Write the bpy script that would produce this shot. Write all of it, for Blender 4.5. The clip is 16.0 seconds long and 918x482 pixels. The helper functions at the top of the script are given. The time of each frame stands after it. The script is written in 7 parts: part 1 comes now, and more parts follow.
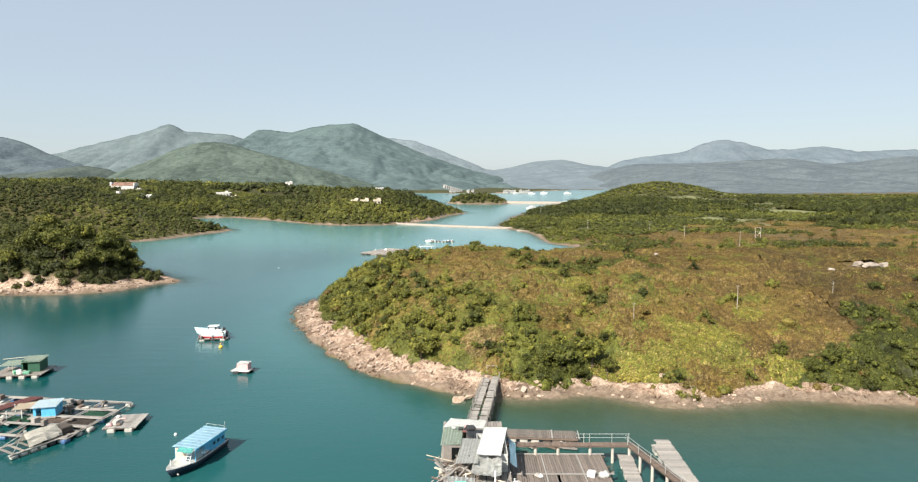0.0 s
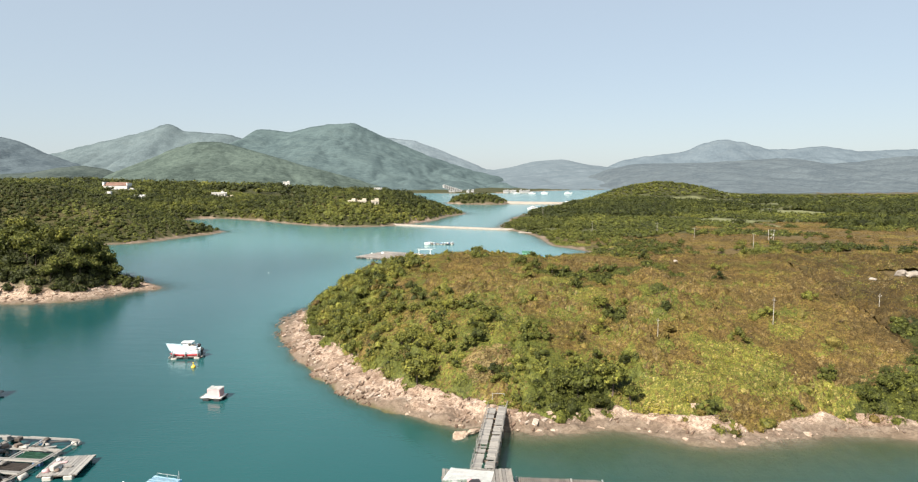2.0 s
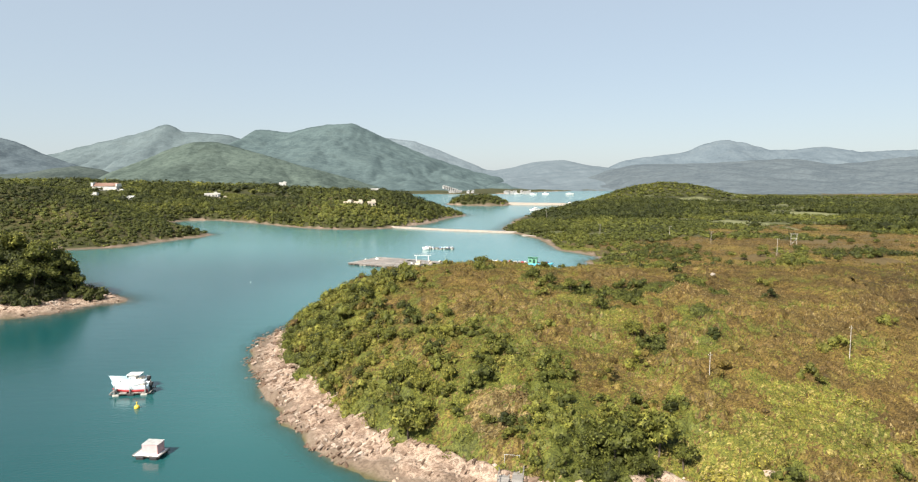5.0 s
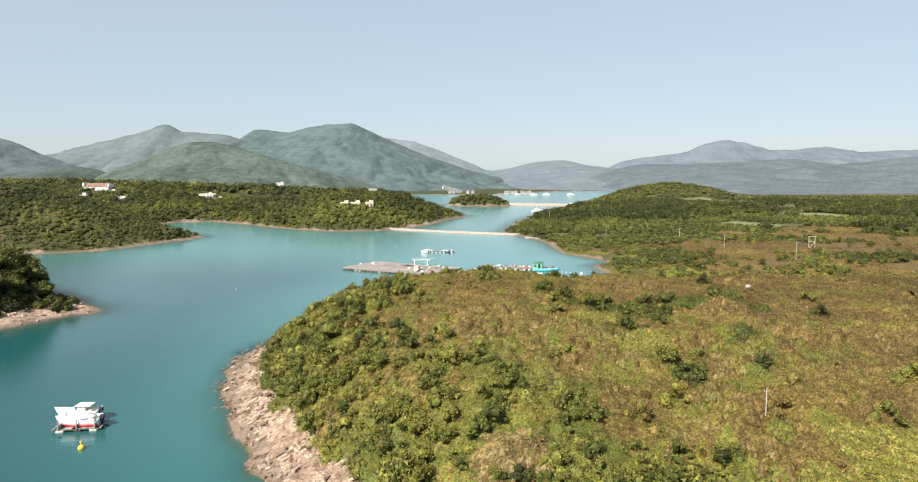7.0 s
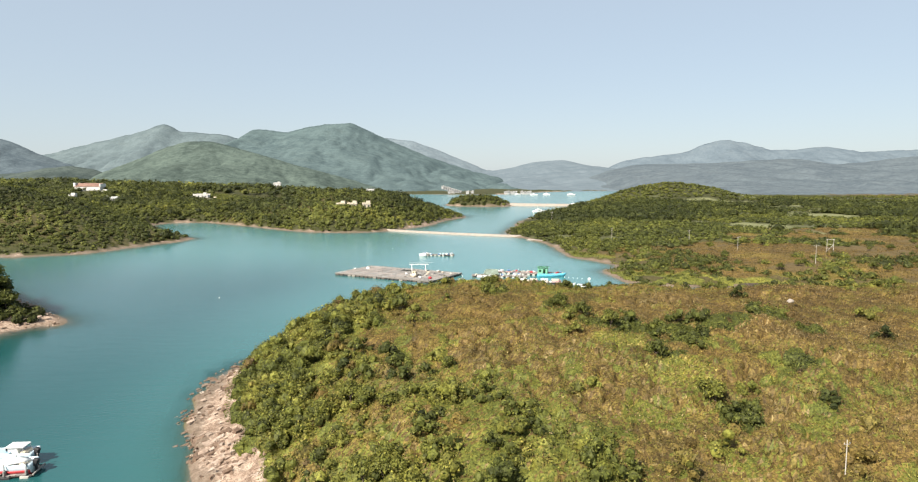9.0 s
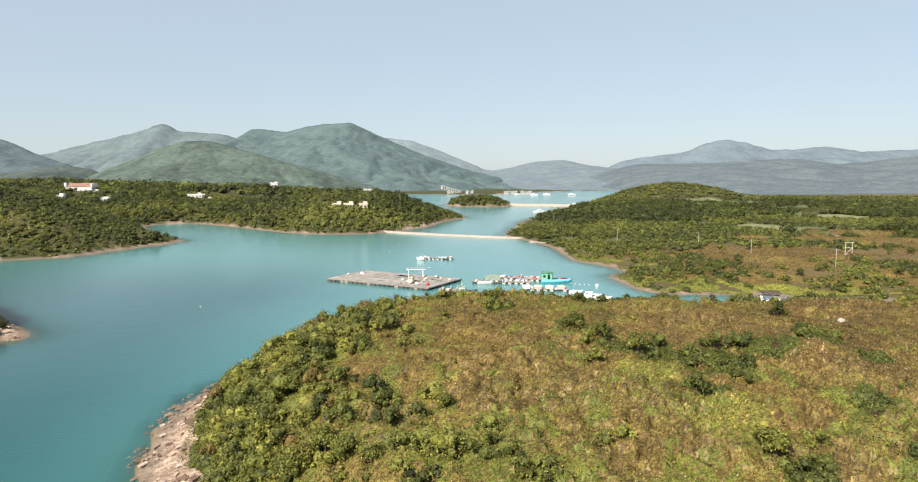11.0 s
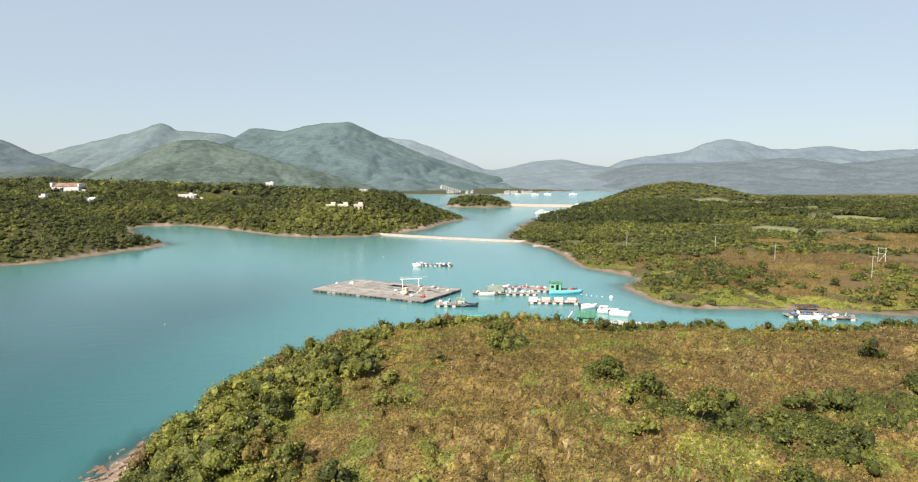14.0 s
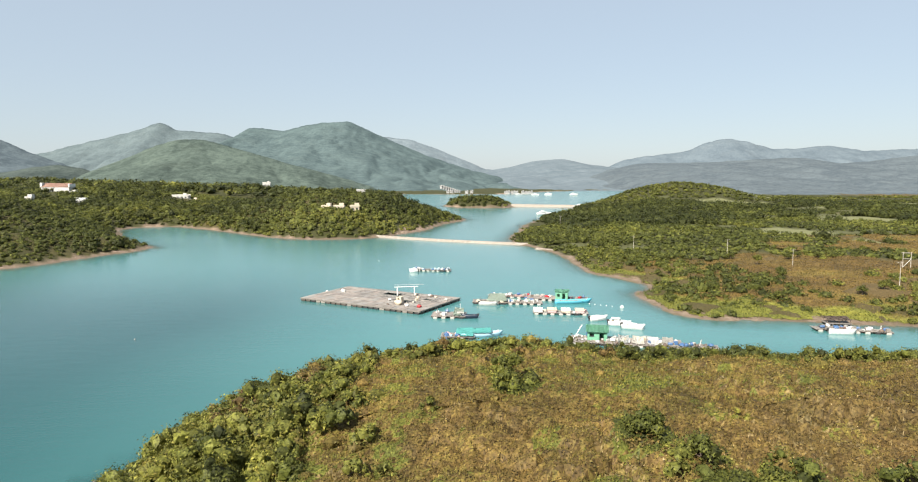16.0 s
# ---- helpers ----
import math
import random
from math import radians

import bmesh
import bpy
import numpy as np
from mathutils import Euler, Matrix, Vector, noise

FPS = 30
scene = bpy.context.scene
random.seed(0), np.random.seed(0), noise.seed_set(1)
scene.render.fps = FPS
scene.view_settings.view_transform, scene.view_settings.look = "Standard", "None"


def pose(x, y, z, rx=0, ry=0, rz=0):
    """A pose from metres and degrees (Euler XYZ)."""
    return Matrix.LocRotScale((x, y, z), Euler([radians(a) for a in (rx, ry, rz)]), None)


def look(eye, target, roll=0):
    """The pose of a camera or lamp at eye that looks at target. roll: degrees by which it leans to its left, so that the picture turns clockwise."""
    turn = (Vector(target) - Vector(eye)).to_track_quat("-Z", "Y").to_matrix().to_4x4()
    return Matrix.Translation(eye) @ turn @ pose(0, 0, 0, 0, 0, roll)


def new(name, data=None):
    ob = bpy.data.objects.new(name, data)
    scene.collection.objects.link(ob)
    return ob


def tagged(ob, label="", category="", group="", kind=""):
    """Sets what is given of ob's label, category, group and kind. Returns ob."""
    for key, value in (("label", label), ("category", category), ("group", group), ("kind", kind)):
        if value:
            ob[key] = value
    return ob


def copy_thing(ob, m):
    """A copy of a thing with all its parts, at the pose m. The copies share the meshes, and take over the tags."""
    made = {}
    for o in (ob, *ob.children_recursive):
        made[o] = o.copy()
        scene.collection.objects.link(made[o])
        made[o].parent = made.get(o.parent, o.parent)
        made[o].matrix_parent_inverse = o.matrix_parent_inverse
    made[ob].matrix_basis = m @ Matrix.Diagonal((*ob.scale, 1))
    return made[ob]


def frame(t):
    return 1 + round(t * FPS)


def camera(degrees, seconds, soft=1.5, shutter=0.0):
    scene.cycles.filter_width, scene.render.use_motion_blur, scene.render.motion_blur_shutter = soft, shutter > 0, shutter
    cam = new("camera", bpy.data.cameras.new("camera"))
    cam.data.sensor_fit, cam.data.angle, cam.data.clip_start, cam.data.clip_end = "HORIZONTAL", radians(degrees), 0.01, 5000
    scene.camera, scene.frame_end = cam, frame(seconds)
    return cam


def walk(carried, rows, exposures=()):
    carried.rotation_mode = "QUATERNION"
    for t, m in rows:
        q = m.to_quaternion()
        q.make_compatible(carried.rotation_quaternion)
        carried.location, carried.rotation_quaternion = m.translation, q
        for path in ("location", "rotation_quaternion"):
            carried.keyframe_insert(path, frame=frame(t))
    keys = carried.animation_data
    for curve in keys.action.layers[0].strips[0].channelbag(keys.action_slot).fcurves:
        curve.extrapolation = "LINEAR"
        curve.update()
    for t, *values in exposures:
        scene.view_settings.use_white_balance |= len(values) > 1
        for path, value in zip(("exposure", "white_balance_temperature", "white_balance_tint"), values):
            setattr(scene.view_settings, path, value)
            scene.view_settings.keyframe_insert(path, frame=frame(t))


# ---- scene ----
cam = camera(72.0, 16.0, soft=1.2)
# seconds, place in metres, yaw and pitch in degrees
ROWS = [
    (0.0, 0.00, 0.00, 30.00, 0.108, -5.537),
    (0.5, -0.06, 3.02, 30.02, 0.085, -5.539),
    (1.0, -0.13, 6.03, 30.05, 0.079, -5.537),
    (1.5, -0.19, 9.03, 30.04, 0.074, -5.541),
    (2.0, -0.23, 12.02, 30.04, 0.076, -5.549),
    (2.5, -0.26, 15.00, 30.04, 0.077, -5.550),
    (3.0, -0.28, 17.99, 30.03, 0.080, -5.543),
    (3.5, -0.30, 20.99, 29.99, 0.073, -5.532),
    (4.0, -0.34, 24.05, 29.93, 0.070, -5.517),
    (6.5, -0.77, 39.94, 29.80, 0.049, -5.464),
    (7.0, -0.84, 43.13, 29.76, 0.039, -5.466),
    (7.5, -0.92, 46.27, 29.73, 0.029, -5.466),
    (8.0, -0.98, 49.36, 29.71, 0.014, -5.464),
    (8.5, -1.02, 52.38, 29.70, -0.000, -5.464),
    (9.0, -1.06, 55.31, 29.71, -0.013, -5.467),
    (11.5, -1.03, 69.68, 29.81, -0.064, -5.487),
    (12.0, -1.04, 72.60, 29.83, -0.068, -5.496),
    (12.5, -1.01, 75.55, 29.85, -0.070, -5.507),
    (13.0, -0.95, 78.53, 29.88, -0.078, -5.520),
    (13.5, -0.89, 81.50, 29.95, -0.079, -5.523),
    (14.0, -0.85, 84.46, 30.02, -0.079, -5.523),
    (14.5, -0.80, 87.41, 30.07, -0.084, -5.525),
    (15.0, -0.73, 90.36, 30.12, -0.094, -5.533),
    (15.5, -0.67, 93.31, 30.17, -0.095, -5.538),
    (16.0, -0.60, 96.25, 30.23, -0.090, -5.543),
]
walk(cam, [(t, pose(x, y, z, 90 + pitch, 0, yaw)) for t, x, y, z, yaw, pitch in ROWS])

# ---------------------------------------------------------------- light
SUN_AZ, SUN_EL = -146.0, 42.0      # azimuth from straight ahead, clockwise; height
az, el = radians(SUN_AZ), radians(SUN_EL)
sun_way = Vector((math.sin(az) * math.cos(el), math.cos(az) * math.cos(el), math.sin(el)))
world = bpy.data.worlds.new("sky")
scene.world = world
world.use_nodes = True
wn = world.node_tree.nodes
sky = wn.new("ShaderNodeTexSky")
sky.sky_type, sky.sun_disc = "NISHITA", False
sky.sun_elevation, sky.sun_rotation = el, az
sky.air_density, sky.dust_density, sky.ozone_density = 1.0, 0.8, 1.0
wn["Background"].inputs["Strength"].default_value = 0.081
veil = wn.new("ShaderNodeMix")      # summer haze over the whole sky
veil.data_type = "RGBA"
veil.inputs[0].default_value = 0.74
veil.inputs[7].default_value = (3.26, 3.76, 4.24, 1)
world.node_tree.links.new(sky.outputs[0], veil.inputs[6])
world.node_tree.links.new(veil.outputs[2], wn["Background"].inputs["Color"])
lamp = bpy.data.lights.new("sun", "SUN")
lamp.energy, lamp.angle, lamp.color = 5.15, radians(0.6), (1.0, 0.93, 0.82)
new("sun", lamp).matrix_world = look(sun_way * 300, (0, 0, 0))
scene.view_settings.exposure = 1.08

# ---------------------------------------------------------------- noise, shapes
rng = np.random.default_rng(11)


def lattice(ix, iy, seed):
    n = (ix.astype(np.int64) * 374761393 + iy.astype(np.int64) * 668265263 + seed * 974634777) & 0x7FFFFFFF
    n = ((n ^ (n >> 13)) * 1274126177) & 0x7FFFFFFF
    n = ((n ^ (n >> 16)) * 2246822519) & 0x7FFFFFFF
    return (n & 0xFFFFFF) / float(0xFFFFFF)


def vnoise(x, y, seed=0):
    """Value noise in 0 to 1."""
    ix, iy = np.floor(x), np.floor(y)
    fx, fy = x - ix, y - iy
    fx, fy = fx * fx * (3 - 2 * fx), fy * fy * (3 - 2 * fy)
    a, b = lattice(ix, iy, seed), lattice(ix + 1, iy, seed)
    c, d = lattice(ix, iy + 1, seed), lattice(ix + 1, iy + 1, seed)
    return (a * (1 - fx) + b * fx) * (1 - fy) + (c * (1 - fx) + d * fx) * fy


def fbm(x, y, size, octaves=4, seed=0):
    """Layered noise in about -1 to 1."""
    out, amp, tot = 0.0, 1.0, 0.0
    for k in range(octaves):
        out = out + amp * (2 * vnoise(x / size + 17.3 * k, y / size - 9.1 * k, seed + k) - 1)
        tot += amp
        amp, size = amp * 0.5, size * 0.5
    return out / tot


def smooth(a, b, x):
    s = np.clip((x - a) / (b - a), 0, 1)
    return s * s * (3 - 2 * s)


def rounded(poly, times=2):
    p = np.array(poly, float)
    for _ in range(times):
        q = np.roll(p, -1, 0)
        p = np.stack([0.75 * p + 0.25 * q, 0.25 * p + 0.75 * q], 1).reshape(-1, 2)
    return p


def inside_by(poly, x, y):
    """Metres inside the outline (outside: minus)."""
    best, odd = np.full(x.shape, 1e18), np.zeros(x.shape, bool)
    for (ax, ay), (bx, by) in zip(poly, np.roll(poly, -1, 0)):
        ex, ey = bx - ax, by - ay
        s = np.clip(((x - ax) * ex + (y - ay) * ey) / (ex * ex + ey * ey + 1e-9), 0, 1)
        best = np.minimum(best, (x - ax - s * ex) ** 2 + (y - ay - s * ey) ** 2)
        odd ^= ((ay > y) != (by > y)) & (x < (bx - ax) * (y - ay) / (by - ay + 1e-12) + ax)
    return np.where(odd, 1, -1) * np.sqrt(best)


# ---------------------------------------------------------------- the lie of the land
MAIN = rounded([(-38, 147), (-34, 132), (-30, 121), (-25, 111), (-17, 99.5), (-10, 92), (-3, 88.5), (4, 86), (12, 84.5), (18, 85.5), (24, 82),
                (30, 80), (37, 80.5), (45, 83.5), (53, 82.5), (62, 80), (85, 78), (115, 74), (150, 80), (185, 105), (180, 150), (150, 184),
                (110, 194), (60, 195), (20, 197), (-4, 193), (-17, 184), (-28, 172), (-35.5, 158)])
SPIT = rounded([(-135, 166), (-118, 163.5), (-104, 163), (-93, 167), (-89, 178), (-82, 187), (-94, 195), (-108, 207), (-125, 224), (-155, 240),
                (-215, 245), (-260, 215), (-250, 175), (-190, 165)])
WEST = rounded([(-420, 270), (-230, 290), (-176, 299), (-158, 306), (-149, 318), (-147, 336), (-133, 377), (-150, 393), (-170, 415), (-188, 445),
                (-212, 488), (-182, 507), (-149, 477), (-115, 441), (-87, 416), (-60, 413), (-40, 428), (-22, 466), (-17, 492), (-6, 540),
                (8, 570), (-3, 610), (-30, 680), (-60, 860), (-120, 1100), (-100, 1500), (-3000, 1700), (-2600, 600), (-900, 300)])
EAST = rounded([(24, 408), (29, 392), (39, 360), (43, 330), (41, 302), (48, 291), (56, 273), (45, 262), (47, 250), (49, 236), (54, 229), (65, 231),
                (78, 229), (95, 223), (130, 218), (180, 212), (260, 190), (420, 160), (1500, 100), (3000, 900), (2600, 1700), (600, 1400),
                (260, 1100), (170, 900), (128, 800), (112, 700), (90, 640), (66, 590), (44, 520), (35, 470)])
ISLET = rounded([(-20, 845), (-14, 800), (8, 778), (35, 770), (56, 785), (66, 815), (50, 850), (10, 870)])
NORTH = rounded([(-3000, 1500), (-300, 1440), (-60, 1420), (80, 1425), (150, 1425), (185, 1700), (420, 1900), (3000, 1900), (3000, 4700), (-3000, 4700)], 1)


def bump(x, y, cx, cy, rx, ry, h):
    return h * np.exp(-((x - cx) / rx) ** 2 - ((y - cy) / ry) ** 2)


def land(x, y):
    """Height of the ground, metres inside the nearest shore, and which land it is."""
    warp = 1.0 + np.clip((np.hypot(x, y) - 150) / 250, 0, 6)
    wx = x + warp * (1.0 * fbm(x, y, 9, 3, 3))
    wy = y + warp * (1.0 * fbm(x, y, 9, 3, 7))
    crag = 1.1 * smooth(10, -4, x) * smooth(190, 160, y)      # jagged ledges on the main hill's weather side
    wx = wx + crag * fbm(x, y, 3.4, 3, 5)
    wy = wy + crag * fbm(x, y, 3.4, 3, 6)
    rough = fbm(x, y, 24, 4, 21)
    best = np.full(x.shape, -1e9)
    h = np.full(x.shape, -9.0)
    which = np.zeros(x.shape, int)
    for k, poly in enumerate((MAIN, SPIT, WEST, EAST, ISLET, NORTH), 1):
        d = inside_by(poly, wx, wy)
        if k == 1:
            d = d - 1.9 * smooth(9, 22, x)
            beach, rise = 1.9 + 2.9 * smooth(5, -12, x) - 0.7 * smooth(20, 40, x), 17 + 11 * smooth(-15, 20, x)
            top = 14.6 + 1.6 * smooth(10, 90, x) + 1.0 * rough + bump(x, y, 4, 150, 24, 17, 1.5) - 3.0 * smooth(155, 182, y) * smooth(8, 34, x)
        elif k == 2:
            beach, rise = 4.0 + 6 * smooth(-110, -88, x), 15.0
            top = 15.0 + 6 * smooth(-140, -190, x) + rough
        elif k == 3:
            beach, rise = 3.5, 30.0
            top = (5.0 + bump(x, y, -262, 400, 85, 95, 23) + bump(x, y, -95, 520, 85, 80, 14) + bump(x, y, -40, 530, 35, 60, 9)
                   + bump(x, y, -330, 620, 90, 90, 15) + bump(x, y, -260, 800, 260, 110, 12) + bump(x, y, -600, 900, 250, 200, 20) + 2.5 * rough)
        elif k == 4:
            beach, rise = 1.4, 32.0
            top = (3.2 + bump(x, y, 300, 950, 78, 110, 22) + bump(x, y, 212, 930, 60, 100, 9)
                   + bump(x, y, 330, 620, 180, 120, 2) + 1.2 * rough)
        elif k == 5:
            beach, rise = 3.0, 14.0
            top = 9.5 + rough
        else:
            beach, rise, top = 5.0, 60.0, 1.5 + 0.5 * rough
        hk = np.where(d < 0, np.maximum(-9.0, (0.16 + (k == 1) * (0.22 * smooth(2, -16, x) - 0.075 * smooth(-12, 4, x))) * d), np.minimum(d, beach) * 0.24 + top * (1 - np.exp(-np.maximum(d - beach, 0) / rise)))
        h = np.where(hk > h, hk, h)
        which = np.where(d > best, k, which)
        best = np.maximum(best, d)
    return h, best, which


def polar(r0, r1, step, fine, coarse, half=44.0, fine_ring=None):
    """Rays and rings of a sheet round the origin: dense ahead, sparse behind."""
    a = np.concatenate([np.arange(-half, half, fine), np.arange(half, 360 - half, coarse)])
    r = r0 * np.exp(np.arange(0, math.log(r1 / r0) + step, step))
    if fine_ring:
        r = np.sort(np.concatenate([r[(r < fine_ring[0]) | (r > fine_ring[1])], np.arange(*fine_ring, 0.4)]))
    A, R = np.meshgrid(np.radians(a), r)
    return R * np.sin(A), R * np.cos(A)


def grid_mesh(name, x, y, z, closed=True):
    n, m = x.shape
    i = np.arange(n * m).reshape(n, m)
    if closed:
        i = np.concatenate([i, i[:, :1]], 1)
    f = np.stack([i[:-1, :-1], i[:-1, 1:], i[1:, 1:], i[1:, :-1]], -1).reshape(-1, 4)[:, ::-1]
    return array_mesh(name, np.stack([x, y, z], -1).reshape(-1, 3), f)


def array_mesh(name, v, f, smooth_faces=True):
    me = bpy.data.meshes.new(name)
    me.vertices.add(len(v))
    me.vertices.foreach_set("co", np.ascontiguousarray(v, np.float32).ravel())
    n = f.shape[1]
    me.loops.add(f.size)
    me.loops.foreach_set("vertex_index", np.ascontiguousarray(f, np.int32).ravel())
    me.polygons.add(len(f))
    me.polygons.foreach_set("loop_start", np.arange(0, f.size, n, dtype=np.int32))
    me.polygons.foreach_set("use_smooth", np.full(len(f), smooth_faces))
    me.update(calc_edges=True)
    return me


def value_on(me, name, values, domain="POINT"):
    a = me.attributes.new(name, "FLOAT", domain)
    a.data.foreach_set("value", np.ascontiguousarray(values, np.float32).ravel())


# ---------------------------------------------------------------- materials
class Mat:
    """A node material, built in short steps."""

    def __init__(self, name):
        self.m = bpy.data.materials.new(name)
        self.m.use_nodes = True
        self.t = self.m.node_tree
        self.b = self.t.nodes["Principled BSDF"]

    def put(self, socket, value):
        if isinstance(value, bpy.types.NodeSocket):
            self.t.links.new(value, socket)
        else:
            socket.default_value = value

    def node(self, kind, **sockets):
        n = self.t.nodes.new(kind)
        for k, v in sockets.items():
            self.put(n.inputs[k.replace("_", " ")], v)
        return n

    def noise(self, size, detail=4.0, rough=0.55, stretch=None):
        co = self.node("ShaderNodeNewGeometry").outputs["Position"]
        if stretch:
            mp = self.node("ShaderNodeMapping", Vector=co)
            mp.inputs["Scale"].default_value = stretch
            co = mp.outputs[0]
        return self.node("ShaderNodeTexNoise", Vector=co, Scale=1.0 / size, Detail=detail, Roughness=rough).outputs["Fac"]

    def attr(self, name):
        n = self.t.nodes.new("ShaderNodeAttribute")
        n.attribute_name = name
        return n.outputs["Fac"]

    def ramp(self, fac, *stops):
        n = self.t.nodes.new("ShaderNodeValToRGB")
        el = n.color_ramp.elements
        while len(el) < len(stops):
            el.new(0.5)
        for e, (p, c) in zip(el, stops):
            e.position, e.color = p, (*c, 1) if len(c) == 3 else c
        self.put(n.inputs[0], fac)
        return n.outputs[0]

    def mix(self, fac, a, b, blend="MIX"):
        n = self.t.nodes.new("ShaderNodeMix")
        n.data_type, n.blend_type = "RGBA", blend
        self.put(n.inputs[0], fac)
        for s, v in ((n.inputs[6], a), (n.inputs[7], b)):
            self.put(s, (*v, 1) if isinstance(v, tuple) and len(v) == 3 else v)
        return n.outputs[2]

    def math(self, op, a, b=0.0, clamp=False):
        n = self.t.nodes.new("ShaderNodeMath")
        n.operation, n.use_clamp = op, clamp
        self.put(n.inputs[0], a), self.put(n.inputs[1], b)
        return n.outputs[0]

    def bump(self, height, strength=0.4, distance=0.05):
        n = self.node("ShaderNodeBump", Height=height, Strength=strength, Distance=distance)
        self.put(self.b.inputs["Normal"], n.outputs[0])

    def done(self, color, rough=0.8, metal=0.0, spec=None):
        self.put(self.b.inputs["Base Color"], (*color, 1) if isinstance(color, tuple) and len(color) == 3 else color)
        self.put(self.b.inputs["Roughness"], rough)
        self.put(self.b.inputs["Metallic"], metal)
        if spec is not None:
            self.put(self.b.inputs["Specular IOR Level"], spec)
        return self.m


def make_ground():
    k = Mat("ground")
    soil = k.mix(k.noise(0.8, 6), (0.06, 0.055, 0.022), (0.13, 0.10, 0.045))
    wood = k.mix(k.noise(3.0, 5), (0.026, 0.029, 0.010), (0.058, 0.058, 0.020))
    brown = k.mix(k.noise(2.0, 6, 0.65), (0.062, 0.044, 0.018), (0.128, 0.092, 0.040))
    lawn = k.mix(k.noise(4.0, 5), (0.125, 0.135, 0.06), (0.21, 0.205, 0.10))
    rock = k.ramp(k.noise(0.9, 8, 0.72), (0.26, (0.085, 0.058, 0.045)), (0.40, (0.26, 0.19, 0.145)), (0.56, (0.43, 0.345, 0.275)), (0.76, (0.56, 0.49, 0.42)))
    crack = k.ramp(k.noise(1.6, 7, 0.65, (1.0, 2.2, 1.0)), (0.40, (1, 1, 1)), (0.45, (0.38, 0.35, 0.33)), (0.48, (1, 1, 1)), (0.55, (1, 1, 1)), (0.58, (0.45, 0.42, 0.40)), (0.61, (1, 1, 1)), (0.66, (0.7, 0.68, 0.66)), (0.7, (1, 1, 1)))
    rock = k.mix(1.0, rock, crack, "MULTIPLY")
    rock = k.mix(1.0, rock, k.ramp(k.noise(3.5, 5, 0.6), (0.36, (0.62, 0.55, 0.50)), (0.52, (0.95, 0.90, 0.86)), (0.64, (1.05, 1.03, 1.0))), "MULTIPLY")
    tide = k.mix(k.noise(0.5, 5), (0.068, 0.052, 0.037), (0.155, 0.118, 0.086))      # weed-stained rock at the waterline
    mud = k.mix(k.noise(1.5, 5), (0.048, 0.046, 0.02), (0.105, 0.092, 0.043))
    c = k.mix(k.attr("brown"), wood, brown)
    c = k.mix(1.0, c, k.ramp(k.noise(0.22, 4, 0.65), (0.32, (0.45, 0.45, 0.45)), (0.66, (1.5, 1.48, 1.42))), "MULTIPLY")
    c = k.mix(k.math("MULTIPLY", k.attr("bare"), 1.0), c, soil)
    c = k.mix(k.attr("lawn"), c, lawn)
    c = k.mix(k.attr("shore"), c, rock)
    c = k.mix(k.ramp(k.attr("wet"), (0.0, (0, 0, 0)), (0.4, (0.62, 0.62, 0.62)), (1.0, (1, 1, 1))), c, k.mix(k.ramp(k.attr("wet"), (0.5, (0, 0, 0)), (0.9, (1, 1, 1))), tide, mud))
    k.bump(k.math("ADD", k.noise(0.6, 6, 0.7), k.math("MULTIPLY", k.noise(3.0, 3), 1.5)), 0.7, 0.35)
    return k.done(c, 0.9, spec=0.2)


def make_sea():
    k = Mat("sea")
    deep = k.mix(k.noise(60, 3), (0.001, 0.040, 0.042), (0.0018, 0.049, 0.051))
    # paler water farther out: part turquoise, part sky reflection put into the colour
    pale_water = k.mix(k.noise(45, 4, 0.6, (1.0, 2.2, 1.0)), (0.054, 0.175, 0.176), (0.074, 0.206, 0.204))
    deep = k.mix(k.attr("far_pale"), deep, pale_water)
    deep = k.mix(k.attr("shoal"), deep, k.mix(k.noise(9, 4), (0.026, 0.080, 0.042), (0.046, 0.092, 0.046)))
    k.put(k.b.inputs["IOR"], 1.33)
    k.put(k.b.inputs["Alpha"], k.attr("murk"))
    wave = k.math("ADD", k.noise(0.7, 3, 0.5, (1.0, 2.0, 1.0)), k.math("MULTIPLY", k.noise(3.5, 3, 0.5, (0.6, 1.6, 1.0)), 1.6))
    k.bump(wave, 0.22, 0.12)
    return k.done(deep, 0.14, spec=0.44)


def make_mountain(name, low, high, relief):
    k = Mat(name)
    # low and high carry distance haze in the base colour; relief flattens farther ranges
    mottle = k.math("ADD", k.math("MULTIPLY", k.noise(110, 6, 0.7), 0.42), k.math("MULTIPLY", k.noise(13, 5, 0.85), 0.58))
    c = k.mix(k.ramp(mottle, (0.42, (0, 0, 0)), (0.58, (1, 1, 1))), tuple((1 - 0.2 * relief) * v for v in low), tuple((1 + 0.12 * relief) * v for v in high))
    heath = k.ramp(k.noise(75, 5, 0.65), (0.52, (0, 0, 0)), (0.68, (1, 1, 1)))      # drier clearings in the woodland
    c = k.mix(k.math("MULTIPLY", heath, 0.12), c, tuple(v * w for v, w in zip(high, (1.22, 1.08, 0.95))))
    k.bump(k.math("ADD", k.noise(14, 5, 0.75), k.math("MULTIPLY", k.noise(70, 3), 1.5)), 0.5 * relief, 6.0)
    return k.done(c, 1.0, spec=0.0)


M_GROUND, M_SEA = make_ground(), make_sea()

